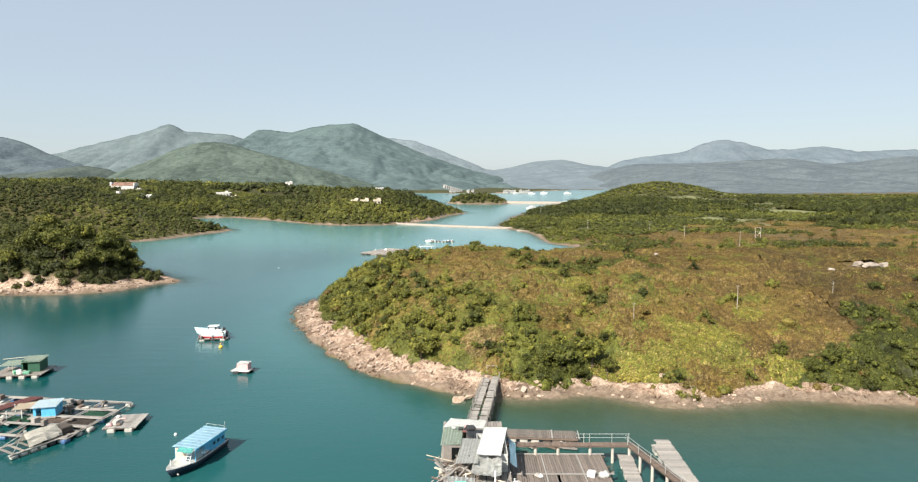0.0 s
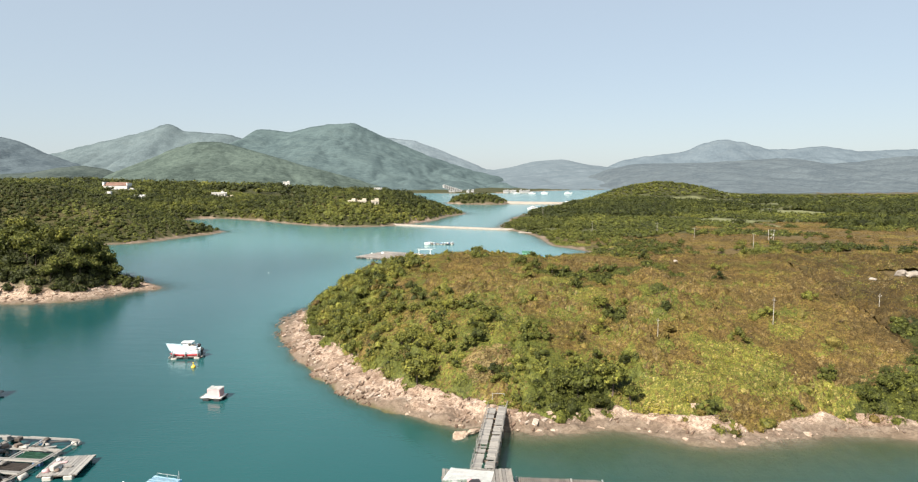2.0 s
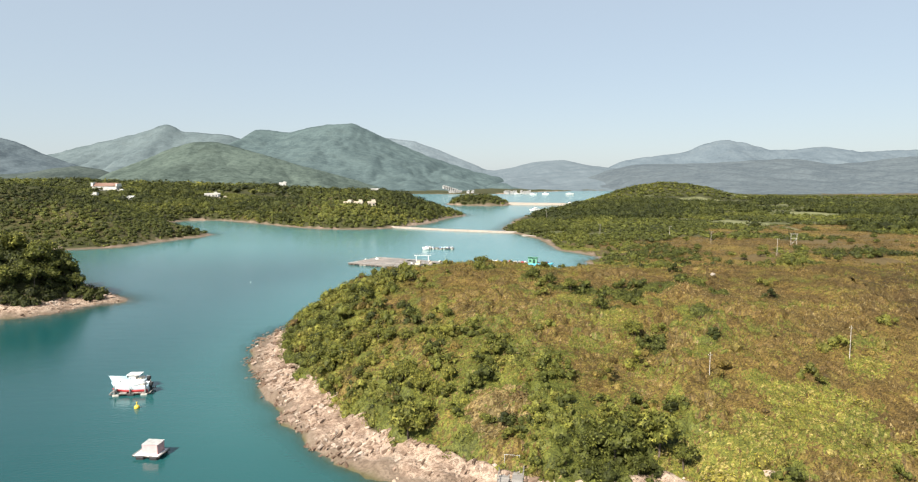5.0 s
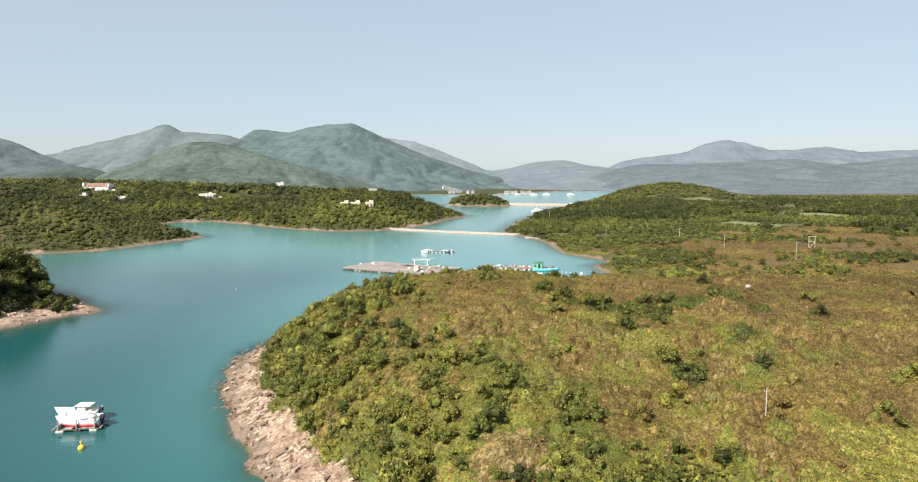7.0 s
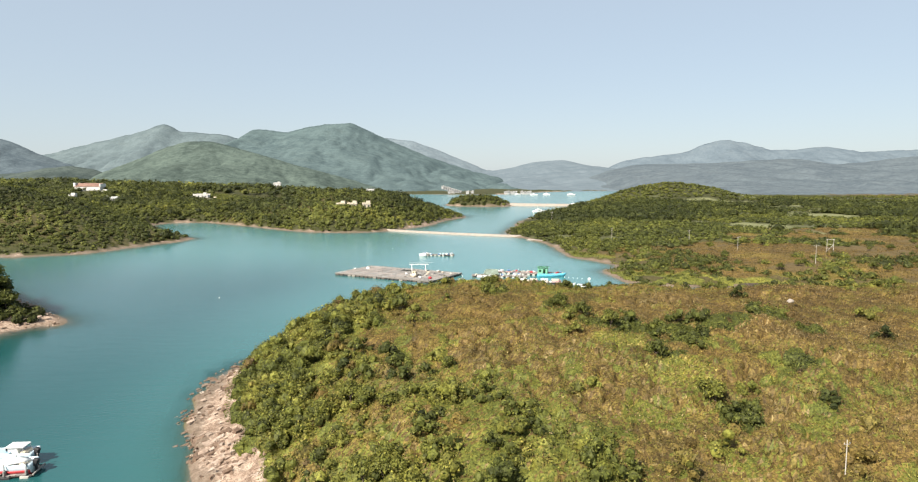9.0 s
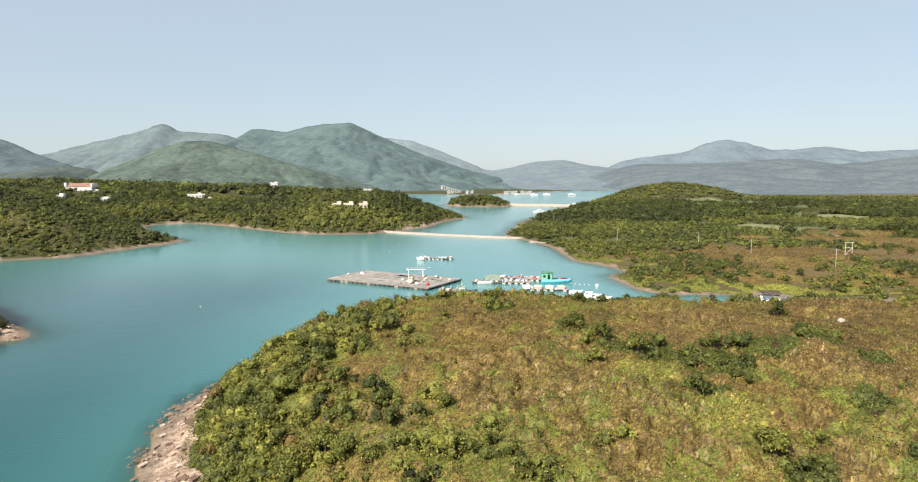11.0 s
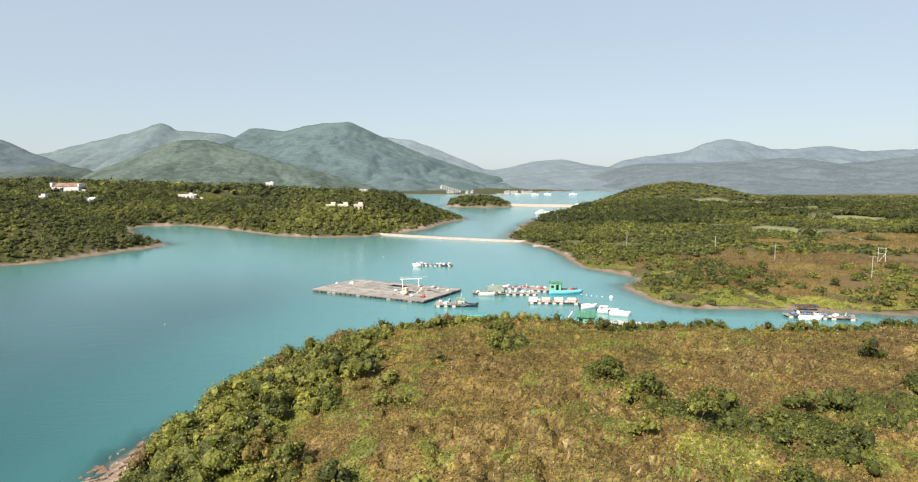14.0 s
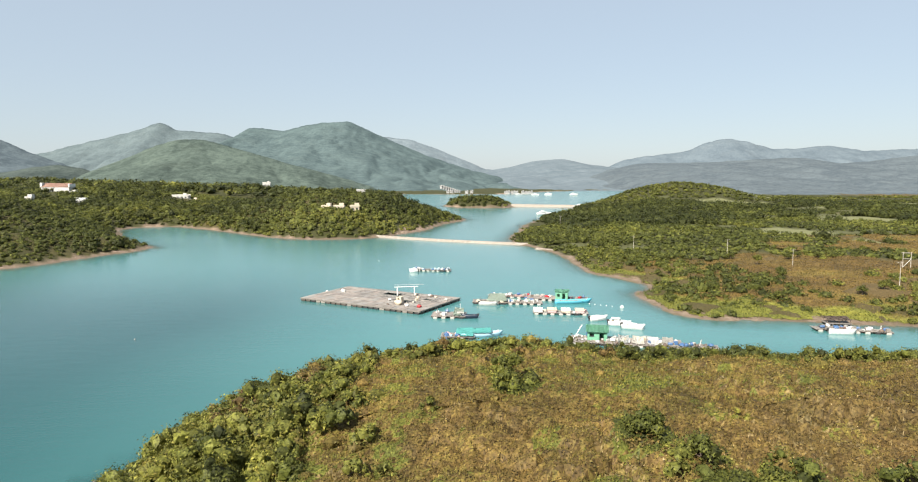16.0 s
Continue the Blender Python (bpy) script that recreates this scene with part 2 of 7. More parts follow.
# ---------------------------------------------------------------- ground and sea
GREENS = [(285, 760, 32, 62), (170, 418, 16, 27), (176, 366, 8, 14), (262, 512, 30, 24), (330, 700, 9, 90), (420, 640, 50, 34), (500, 760, 60, 40), (390, 880, 40, 40)]


def zones(x, y, h, d, which):
    far = np.hypot(x, y)
    shore = smooth(1.0, 0.2, d - (2.2 - 1.2 * (which == 4) - 1.0 * (which == 3) + 9 * np.exp(-((x + 24) / 9) ** 2 - ((y - 462) / 16) ** 2) + 3.0 * smooth(5, -12, x) * (which == 1) + 4 * (which == 2) + 1.4 * fbm(x, y, 5, 3, 31)))
    wet = (0.5 * smooth(0.5, 0.12, h + 0.3 * fbm(x, y, 3.5, 3, 35)) + 0.5 * smooth(0.0, -0.35, h)) * (which < 6)
    brown = np.where(which == 1, smooth(-0.32, 0.5, 0.85 * fbm(x, y, 18, 4, 41) + 0.022 * (d - 19) + 0.010 * (x - 5) + 0.011 * np.clip(y - 116, 0, 45) * smooth(14, -4, x)) * smooth(182, 158, y + 8 * fbm(x, y, 10, 2, 48)), 0.0)
    brown = np.where(which == 4, smooth(0.0, 0.3, fbm(x, y, 45, 3, 42) + 0.35 - (y - 265) / 160 + 0.006 * (d - 20)) * (0.45 + 0.55 * smooth(6, 18, d)), brown)
    brown = np.where(which == 4, np.maximum(brown * smooth(410, 370, y), 0.8 * smooth(0.2, 0.5, fbm(x, y, 150, 3, 47) + smooth(450, 700, x) * 0.6 - 0.2)), brown)
    brown = np.where(which == 3, smooth(0.1, 0.5, fbm(x, y, 70, 3, 43)) * 0.35, brown)
    lawn = np.zeros(x.shape)
    for cx, cy, rx, ry in GREENS:
        q = ((x - cx) / rx) ** 2 + ((y - cy) / ry) ** 2 + 0.5 * fbm(x, y, 25, 2, 44)
        lawn = np.maximum(lawn, smooth(1.1, 0.8, q) * (which == 4))
    gap = smooth(-0.15, -0.35, fbm(x, y, 34, 3, 98)) * smooth(300, 345, y) * (which == 4) * (brown < 0.4)
    return shore, wet, brown, np.maximum(0.85 * lawn, 0.3 * gap)


gx, gy = polar(6.0, 4700, 0.014, 0.30, 4.0, fine_ring=(77, 118))
gh, gd, gw = land(gx, gy)
g_shore, g_wet, g_brown, g_lawn = zones(gx, gy, gh, gd, gw)
wooded = smooth(1, 8, gd) * (gw >= 1) * (1 - g_lawn)
near = smooth(260, 200, np.hypot(gx, gy))
lump = np.where(gd > 0, (0.35 * near + 1.6 * (1 - near)) * wooded * fbm(gx, gy, 7, 3, 51), 0)


def shore_relief(x, y, h, d, shore):
    """Broken rock and stepped beds above the plain lie of a bare shore."""
    lumps = shore * (d > -3) * (0.95 * np.abs(fbm(x, y, 2.8, 4, 61)) + 0.5 * fbm(x, y, 6, 3, 62) - 0.1) * smooth(-3, 0.5, d)
    bed = 3.2 * h + 1.4 * fbm(x, y, 7, 4, 63) + 0.08 * x
    step = (np.floor(bed) + smooth(0.0, 0.3, bed - np.floor(bed)) - bed + 0.5) / 3.2
    return lumps + 0.9 * step * shore * smooth(-1.5, 0.5, d) * smooth(160, 130, np.hypot(x, y))


gz = gh + lump + shore_relief(gx, gy, gh, gd, g_shore)
me = grid_mesh("ground", gx, gy, gz)
for nm, v in (("shore", g_shore), ("wet", g_wet), ("brown", g_brown), ("lawn", g_lawn), ("bare", smooth(0.2, 0.6, fbm(gx, gy, 12, 4, 71)) * 0.35)):
    value_on(me, nm, v)
me.materials.append(M_GROUND)
ground = tagged(new("ground", me), "rocky shores and scrub-covered green and brown hills", "ground", kind="structure")

sx, sy = polar(1.0, 4700, 0.03, 0.8, 5.0)
sh, sdd, sw = land(sx, sy)
me = grid_mesh("water", sx, sy, 0 * sx)
value_on(me, "murk", 1 - 0.85 * np.exp(np.minimum(sh, 0) / (0.5 + 0.85 * smooth(-2, 20, sx) * smooth(130, 100, sy))))
value_on(me, "shoal", np.exp(np.minimum(sh, 0) / 0.9) * smooth(160, 120, sy) * (0.25 + 0.75 * smooth(-14, 6, sx)))
# grows with distance, painting in the sky reflected at low angles
value_on(me, "far_pale", 0.15 * smooth(-56, -22, sx + 8 * fbm(sx, sy, 40, 3, 36)) * smooth(260, 120, sy) + 0.9 * smooth(78, 235, sy + 0.25 * np.abs(sx) + 40 * fbm(sx, sy, 90, 3, 33)) * (1 - 0.85 * smooth(-12, -62, sx + 12 * fbm(sx, sy, 60, 3, 34)) * smooth(330, 220, sy)))
me.materials.append(M_SEA)
tagged(new("water", me), "calm turquoise sea water with faint ripples", "water", kind="structure")

# ---------------------------------------------------------------- mountains far off
F = 1079.0        # picture scale of the crest columns and heights below


def mountain(name, dist, depth, crest, low, high, label, seed):
    """A range whose crest lies at dist ahead; crest: pairs of picture column and height above the eye, by F, shaped to
    fit the camera's view.
    """
    b = np.linspace(crest[0][0], crest[-1][0], 270)
    ch = np.interp(b, [c[0] for c in crest], [c[1] for c in crest])
    w = np.hanning(9) / np.hanning(9).sum()
    ch = np.convolve(np.pad(ch, 4, mode="edge"), w, "valid")
    s = np.linspace(-1, 0.3, 66)
    B, S = np.meshgrid(b, s)
    C = np.tile(ch, (len(s), 1))
    Y = dist + depth * S
    X = (B - 784) / F * (dist * 0.75 + Y * 0.25)
    edge = np.minimum(1, np.minimum(np.arange(len(b)), np.arange(len(b))[::-1]) / (0.10 * len(b)))[None, :]
    edge = edge * edge * (3 - 2 * edge)
    top = (30 + C / F * dist) * edge
    fall = np.where(S < 0, (1 + S).clip(0, 1) ** 1.25, (1 - S / 0.3).clip(0, 1))
    size = 0.062 * dist      # spurs and ravines that run down the slope
    bend = X + 0.35 * size * fbm(X, Y, 1.6 * size, 3, seed + 20)
    ravine = 1 - np.minimum(1, 2.4 * np.abs(fbm(bend, Y * 0.30, size, 2, seed)))
    gully = 1 - np.minimum(1, 2.4 * np.abs(fbm(bend, Y * 0.40, 0.4 * size, 3, seed + 5)))
    body = np.clip(-S * 4.5, 0, 1) * np.clip((1 + S) * 3, 0, 1)
    Z = top * fall - top.mean() * body * (0.105 * ravine + 0.05 * gully) + 0.035 * top.mean() * fbm(X, Y, dist * 0.012, 4, seed + 9) * fall - 3
    me = grid_mesh(name, X, Y, Z, closed=False)
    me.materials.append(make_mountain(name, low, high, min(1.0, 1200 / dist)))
    return tagged(new(name, me), label, "mountain", kind="structure")


# bluer, paler tints put the haze of each distance into the colour
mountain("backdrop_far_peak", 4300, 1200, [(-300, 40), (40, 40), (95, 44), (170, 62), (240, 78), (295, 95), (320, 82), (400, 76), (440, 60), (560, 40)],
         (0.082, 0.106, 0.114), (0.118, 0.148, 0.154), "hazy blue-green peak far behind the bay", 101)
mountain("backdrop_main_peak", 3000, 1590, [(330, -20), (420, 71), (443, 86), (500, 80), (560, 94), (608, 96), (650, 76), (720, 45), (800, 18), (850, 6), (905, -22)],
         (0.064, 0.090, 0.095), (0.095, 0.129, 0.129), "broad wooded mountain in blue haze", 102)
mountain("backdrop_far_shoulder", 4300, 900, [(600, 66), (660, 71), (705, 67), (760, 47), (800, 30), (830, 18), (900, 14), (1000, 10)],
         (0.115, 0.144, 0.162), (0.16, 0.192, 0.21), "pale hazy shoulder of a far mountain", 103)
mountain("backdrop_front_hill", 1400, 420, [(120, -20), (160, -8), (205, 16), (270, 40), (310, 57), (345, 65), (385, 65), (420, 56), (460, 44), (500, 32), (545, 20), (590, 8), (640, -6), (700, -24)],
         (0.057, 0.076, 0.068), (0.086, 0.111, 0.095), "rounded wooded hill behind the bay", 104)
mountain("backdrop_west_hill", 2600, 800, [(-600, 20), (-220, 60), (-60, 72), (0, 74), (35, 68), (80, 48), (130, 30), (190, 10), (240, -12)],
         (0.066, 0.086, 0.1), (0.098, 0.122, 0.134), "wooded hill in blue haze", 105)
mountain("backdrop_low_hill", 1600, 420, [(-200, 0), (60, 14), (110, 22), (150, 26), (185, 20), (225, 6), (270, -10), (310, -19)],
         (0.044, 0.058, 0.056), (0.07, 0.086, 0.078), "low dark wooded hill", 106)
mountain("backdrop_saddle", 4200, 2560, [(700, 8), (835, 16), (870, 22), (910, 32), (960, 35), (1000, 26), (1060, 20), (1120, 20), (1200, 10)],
         (0.105, 0.134, 0.154), (0.14, 0.168, 0.186), "hills paled by haze across the far water", 107)
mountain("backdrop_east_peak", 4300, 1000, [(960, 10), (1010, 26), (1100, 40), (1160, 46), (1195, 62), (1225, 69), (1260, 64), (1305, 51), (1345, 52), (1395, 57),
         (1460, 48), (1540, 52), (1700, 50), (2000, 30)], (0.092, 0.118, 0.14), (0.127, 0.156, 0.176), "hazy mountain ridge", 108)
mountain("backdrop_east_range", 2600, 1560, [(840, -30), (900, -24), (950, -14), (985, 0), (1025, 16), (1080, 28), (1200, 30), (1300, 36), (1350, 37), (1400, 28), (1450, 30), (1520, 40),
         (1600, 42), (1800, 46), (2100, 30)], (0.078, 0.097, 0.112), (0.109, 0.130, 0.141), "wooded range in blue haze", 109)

# ---------------------------------------------------------------- plants
def surface(x, y):
    """Ground height, metres inside the shore, land number and zones at places."""
    h, d, w = land(x, y)
    s, wt, b, lw = zones(x, y, h, d, w)
    return h, d, w, s, b, lw


def make_leaves():
    k = Mat("leaves")
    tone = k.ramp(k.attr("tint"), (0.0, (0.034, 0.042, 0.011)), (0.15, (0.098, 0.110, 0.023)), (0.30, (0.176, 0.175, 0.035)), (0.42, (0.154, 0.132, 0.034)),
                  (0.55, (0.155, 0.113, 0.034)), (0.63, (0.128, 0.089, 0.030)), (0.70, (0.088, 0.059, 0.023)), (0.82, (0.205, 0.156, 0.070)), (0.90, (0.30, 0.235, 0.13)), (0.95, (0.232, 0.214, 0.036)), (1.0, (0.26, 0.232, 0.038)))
    rnd = k.node("ShaderNodeNewGeometry").outputs["Random Per Island"]
    c = k.mix(1.0, tone, k.ramp(rnd, (0.0, (0.50, 0.50, 0.49)), (0.55, (1.0, 1.0, 1.0)), (1.0, (1.42, 1.40, 1.36))), "MULTIPLY")
    c = k.mix(1.0, c, k.ramp(k.noise(0.2, 3, 0.6), (0.34, (0.52, 0.52, 0.52)), (0.64, (1.4, 1.38, 1.34))), "MULTIPLY")
    c = k.mix(1.0, c, k.ramp(k.noise(0.9, 3, 0.6), (0.32, (0.72, 0.72, 0.72)), (0.66, (1.25, 1.24, 1.22))), "MULTIPLY")
    c = k.mix(1.0, c, k.ramp(k.noise(5, 3), (0.3, (0.75, 0.78, 0.78)), (0.7, (1.2, 1.16, 1.1))), "MULTIPLY")
    m = k.done(c, 0.65, spec=0.25)
    tr = k.node("ShaderNodeBsdfTranslucent", Color=c)
    mx = k.node("ShaderNodeMixShader", Fac=0.28)
    k.t.links.new(k.b.outputs[0], mx.inputs[1])
    k.t.links.new(tr.outputs[0], mx.inputs[2])
    k.t.links.new(mx.outputs[0], k.t.nodes["Material Output"].inputs["Surface"])
    return m


M_LEAF = make_leaves()


def lump_template():
    bm = bmesh.new()
    bmesh.ops.create_icosphere(bm, subdivisions=1, radius=1.0)
    v, f = np.array([q.co[:] for q in bm.verts]), np.array([[q.index for q in w.verts] for w in bm.faces])
    bm.free()
    return v, f


LUMP_V, LUMP_F = lump_template()


def leaf_cloud(name, c, r, rz, n, size, tint, low=-0.15, jitter=0.6):
    """Shrubs or crowns: a leafy lump each, covered with small leaf sprays. c: centres; r, rz: radii; n: sprays a lump."""
    m = len(c)
    i = np.repeat(np.arange(m), n)
    N = len(i)
    zz = rng.uniform(low, 1.0, N)
    a = rng.uniform(0, 2 * np.pi, N)
    q = np.sqrt(np.maximum(0, 1 - zz * zz))
    way = np.stack([q * np.cos(a), q * np.sin(a), zz], 1)
    lobe = 0.88 + 0.10 * np.sin(3 * a + 7.0 * i) * np.sin(4 * zz + 3.0 * i) + np.clip(rng.normal(-0.01, 0.11, N), -0.3, 0.12)
    rr = np.stack([r[i], r[i], rz[i]], 1)
    p = c[i] + way * rr * lobe[:, None]
    nrm = way + rng.normal(0, 1, (N, 3)) * (jitter if np.isscalar(jitter) else jitter[i][:, None]) + np.array([0, 0, 0.25])
    nrm /= np.linalg.norm(nrm, axis=1)[:, None]
    t = np.cross(nrm, rng.normal(0, 1, (N, 3)))
    t /= np.linalg.norm(t, axis=1)[:, None] + 1e-9
    b = np.cross(nrm, t)
    s = (size[i] * rng.uniform(0.6, 1.4, N))[:, None]
    v1 = np.stack([p + t * s, p - t * s * 0.55 + b * s * 0.62, p - t * s * 0.55 - b * s * 0.62], 1).reshape(-1, 3)
    turn = rng.uniform(0, 6.28, m)
    cs, sn = np.cos(turn)[:, None], np.sin(turn)[:, None]
    jig = LUMP_V[None] * rng.uniform(0.45, 0.80, (m, len(LUMP_V)))[..., None]
    v2 = np.stack([(jig[..., 0] * cs - jig[..., 1] * sn) * r[:, None], (jig[..., 0] * sn + jig[..., 1] * cs) * r[:, None], jig[..., 2] * rz[:, None]], -1) + c[:, None, :]
    f2 = LUMP_F[None] + 3 * N + (np.arange(m) * len(LUMP_V))[:, None, None]
    me = array_mesh(name, np.concatenate([v1, v2.reshape(-1, 3)]), np.concatenate([np.arange(3 * N).reshape(N, 3), f2.reshape(-1, 3)]), smooth_faces=False)
    # lumps get a darker tint than their sprays: inner shade painted in
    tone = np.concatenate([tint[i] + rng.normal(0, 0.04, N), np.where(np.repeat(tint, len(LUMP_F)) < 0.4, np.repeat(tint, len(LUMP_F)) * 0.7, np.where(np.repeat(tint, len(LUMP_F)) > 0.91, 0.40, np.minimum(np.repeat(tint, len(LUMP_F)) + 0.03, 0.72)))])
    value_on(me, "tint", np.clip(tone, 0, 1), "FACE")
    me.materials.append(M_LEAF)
    return me


def scatter(x0, x1, y0, y1, step):
    gx_, gy_ = np.meshgrid(np.arange(x0, x1, step), np.arange(y0, y1, step))
    x = gx_.ravel() + rng.uniform(-0.5, 0.5, gx_.size) * step
    y = gy_.ravel() + rng.uniform(-0.5, 0.5, gx_.size) * step
    return x, y


def blobs(x, y, spots):
    """How far places lie within soft round patches (x, y, radius)."""
    out = np.zeros(x.shape)
    for cx, cy, rad in spots:
        q = np.hypot(x - cx, y - cy) / rad + 0.35 * fbm(x, y, 5, 3, 81)
        out = np.maximum(out, smooth(1.05, 0.7, q))
    return out


YELLOW = [(38, 95, 7), (24, 88.5, 5), (31, 92, 3.5), (47, 90, 3), (17, 125, 4), (21, 117, 4), (48, 104, 3)]
DARK = [(15, 90, 4.5), (20, 91, 3.5), (12, 137, 2.6), (15.5, 132, 2.6), (18, 127, 2), (21, 121, 2.2), (24, 110, 2), (50, 88, 4), (64, 86, 5), (80, 92, 5), (34, 118, 2), (4, 146, 2.2), (40, 128, 2), (24, 128, 4), (31, 131, 3.5), (38, 133, 3), (19, 131, 3), (51, 87, 4.5), (57, 89, 6), (64, 91, 7), (72, 89, 8), (82, 92, 9), (66, 100, 4), (76, 100, 5)]
PALE = [(4, 96.5, 4.2)]


def scrub_main():
    x, y = scatter(-40, 130, 80, 192, 0.86)
    keep = x < 0.74 * y + 10
    x, y = x[keep], y[keep]
    h, d, w, s, b, lw = surface(x, y)
    pick = rng.uniform(0, 1, len(x))
    yl, dk, pl = blobs(x, y, YELLOW), blobs(x, y, DARK), blobs(x, y, PALE)
    green = np.clip(1 - b + dk + 0.5 * yl, 0, 1)
    bw = np.where(x < 5, 5.0 - 2.2 * smooth(-8, 4, x), 1.9 - 1.2 * smooth(9, 20, x)) + 1.2 * fbm(x, y, 6, 2, 83)
    keep = (w == 1) & (d > bw) & (pick < 0.015 + 0.22 * green * (1 - 0.8 * yl) * (1 - 0.9 * pl)) & ~((np.abs(x - 79) < 3.5) & (np.abs(y - 124) < 2.5))
    x, y, h, d, b, yl, dk, pl, green = (q[keep] for q in (x, y, h, d, b, yl, dk, pl, green))
    n0 = len(x)
    left = smooth(4, -14, x)
    r = rng.uniform(0.5, 1.0, n0) * (1 - green) + green * rng.uniform(0.6, 1.35, n0) * (1 + 0.3 * left)
    bushy = (green < 0.5) & (rng.uniform(0, 1, n0) < 0.07)
    r = np.where(bushy, r * 1.6, r)
    rz = r * rng.uniform(0.65, 1.1, n0) * (1 + 0.35 * left * green)
    patch = fbm(x, y, 16, 4, 84)
    lush = 0.24 + 0.17 * patch + 0.07 * fbm(x, y, 4, 2, 86)
    dry = 0.535 + 0.10 * smooth(10, 42, x) + 0.10 * patch + 0.05 * fbm(x, y, 4, 2, 88)
    tint = lush * (1 - b) + dry * b + rng.normal(0, 0.02, n0)
    odd = rng.uniform(0, 1, n0)
    tint = np.where(odd < 0.03, rng.uniform(0.5, 0.72, n0), np.where(odd > 0.97, rng.uniform(0.1, 0.3, n0), tint))
    tint = np.where(bushy, 0.5 * tint + 0.5 * rng.uniform(0.12, 0.4, n0), tint)
    tint = np.where(rng.uniform(0, 1, n0) < dk * 0.9, rng.uniform(0.04, 0.2, n0), tint)
    tint = np.where(rng.uniform(0, 1, n0) < pl * 0.8, rng.uniform(0.66, 0.84, n0), tint)
    tint = np.clip(tint, 0.03, 0.89)
    tint = np.where(rng.uniform(0, 1, n0) < yl * 1.1, rng.choice([0.36, 0.40, 0.94, 0.96], n0), tint)
    n = np.round(np.clip(np.where(green > 0.5, 44, 50) * r ** 1.7 / 0.6, 20, 170)).astype(int)
    size = np.where(green > 0.5, 0.125, 0.095) * (0.85 + 0.2 * r)
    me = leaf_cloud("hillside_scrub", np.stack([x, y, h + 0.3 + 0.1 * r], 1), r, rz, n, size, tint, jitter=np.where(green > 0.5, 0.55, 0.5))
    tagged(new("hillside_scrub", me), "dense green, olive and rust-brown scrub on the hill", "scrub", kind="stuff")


def clumped_bushes():
    """Rounded bushes of several lobes: the green flank, the crest and dark patches on the plateau."""
    x, y = scatter(-38, 120, 82, 194, 2.0)
    h, d, w, s, b, lw = surface(x, y)
    crest = smooth(154, 168, y + 5 * fbm(x, y, 12, 2, 113))
    dk = blobs(x, y, DARK)
    odds = np.clip(0.95 * (1 - b) * smooth(34, 6, x) + 0.42 * (1 - b) + 0.75 * crest * smooth(-0.3, 0.15, fbm(x, y, 14, 3, 111)) + 0.6 * dk + 0.012, 0, 0.92) * (1 - 0.9 * blobs(x, y, YELLOW)) * (1 - 0.8 * blobs(x, y, PALE))
    keep = (w == 1) & (d > np.where(x < 5, 6.0, 3.2 - 1.2 * smooth(9, 20, x))) & (x < 0.74 * y + 8) & (rng.uniform(0, 1, len(x)) < odds)
    x, y, h, dk, crest = x[keep], y[keep], h[keep], dk[keep], crest[keep]
    m = len(x)
    big = rng.uniform(0.75, 1.75, m) * (1 + 0.12 * crest * rng.uniform(0, 1, m) + 0.4 * smooth(-6, -22, x))
    tone = 0.225 + 0.14 * fbm(x, y, 11, 3, 112) + rng.normal(0, 0.06, m) - 0.07 * crest
    tone = np.where(rng.uniform(0, 1, m) < 0.16, rng.uniform(0.02, 0.10, m), tone)
    tone = np.where(rng.uniform(0, 1, m) < 0.05, rng.uniform(0.42, 0.66, m), tone)
    tone = np.where(dk > 0.3, rng.uniform(0.07, 0.22, m), tone)
    i = np.repeat(np.arange(m), 8)
    a, q = rng.uniform(0, 6.28, len(i)), np.sqrt(rng.uniform(0, 1, len(i)))
    r = big[i] * rng.uniform(0.28, 0.56, len(i))
    c = np.stack([x[i] + big[i] * 0.8 * q * np.cos(a), y[i] + big[i] * 0.8 * q * np.sin(a), h[i] + big[i] * (0.35 + 0.85 * (1 - q * q) * rng.uniform(0.6, 1.1, len(i)))], 1)
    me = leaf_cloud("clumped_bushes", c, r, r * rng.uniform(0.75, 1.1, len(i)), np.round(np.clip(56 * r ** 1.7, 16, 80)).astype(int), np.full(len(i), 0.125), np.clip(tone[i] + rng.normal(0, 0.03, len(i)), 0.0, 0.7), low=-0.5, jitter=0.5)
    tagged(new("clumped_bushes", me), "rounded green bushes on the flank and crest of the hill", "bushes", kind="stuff")


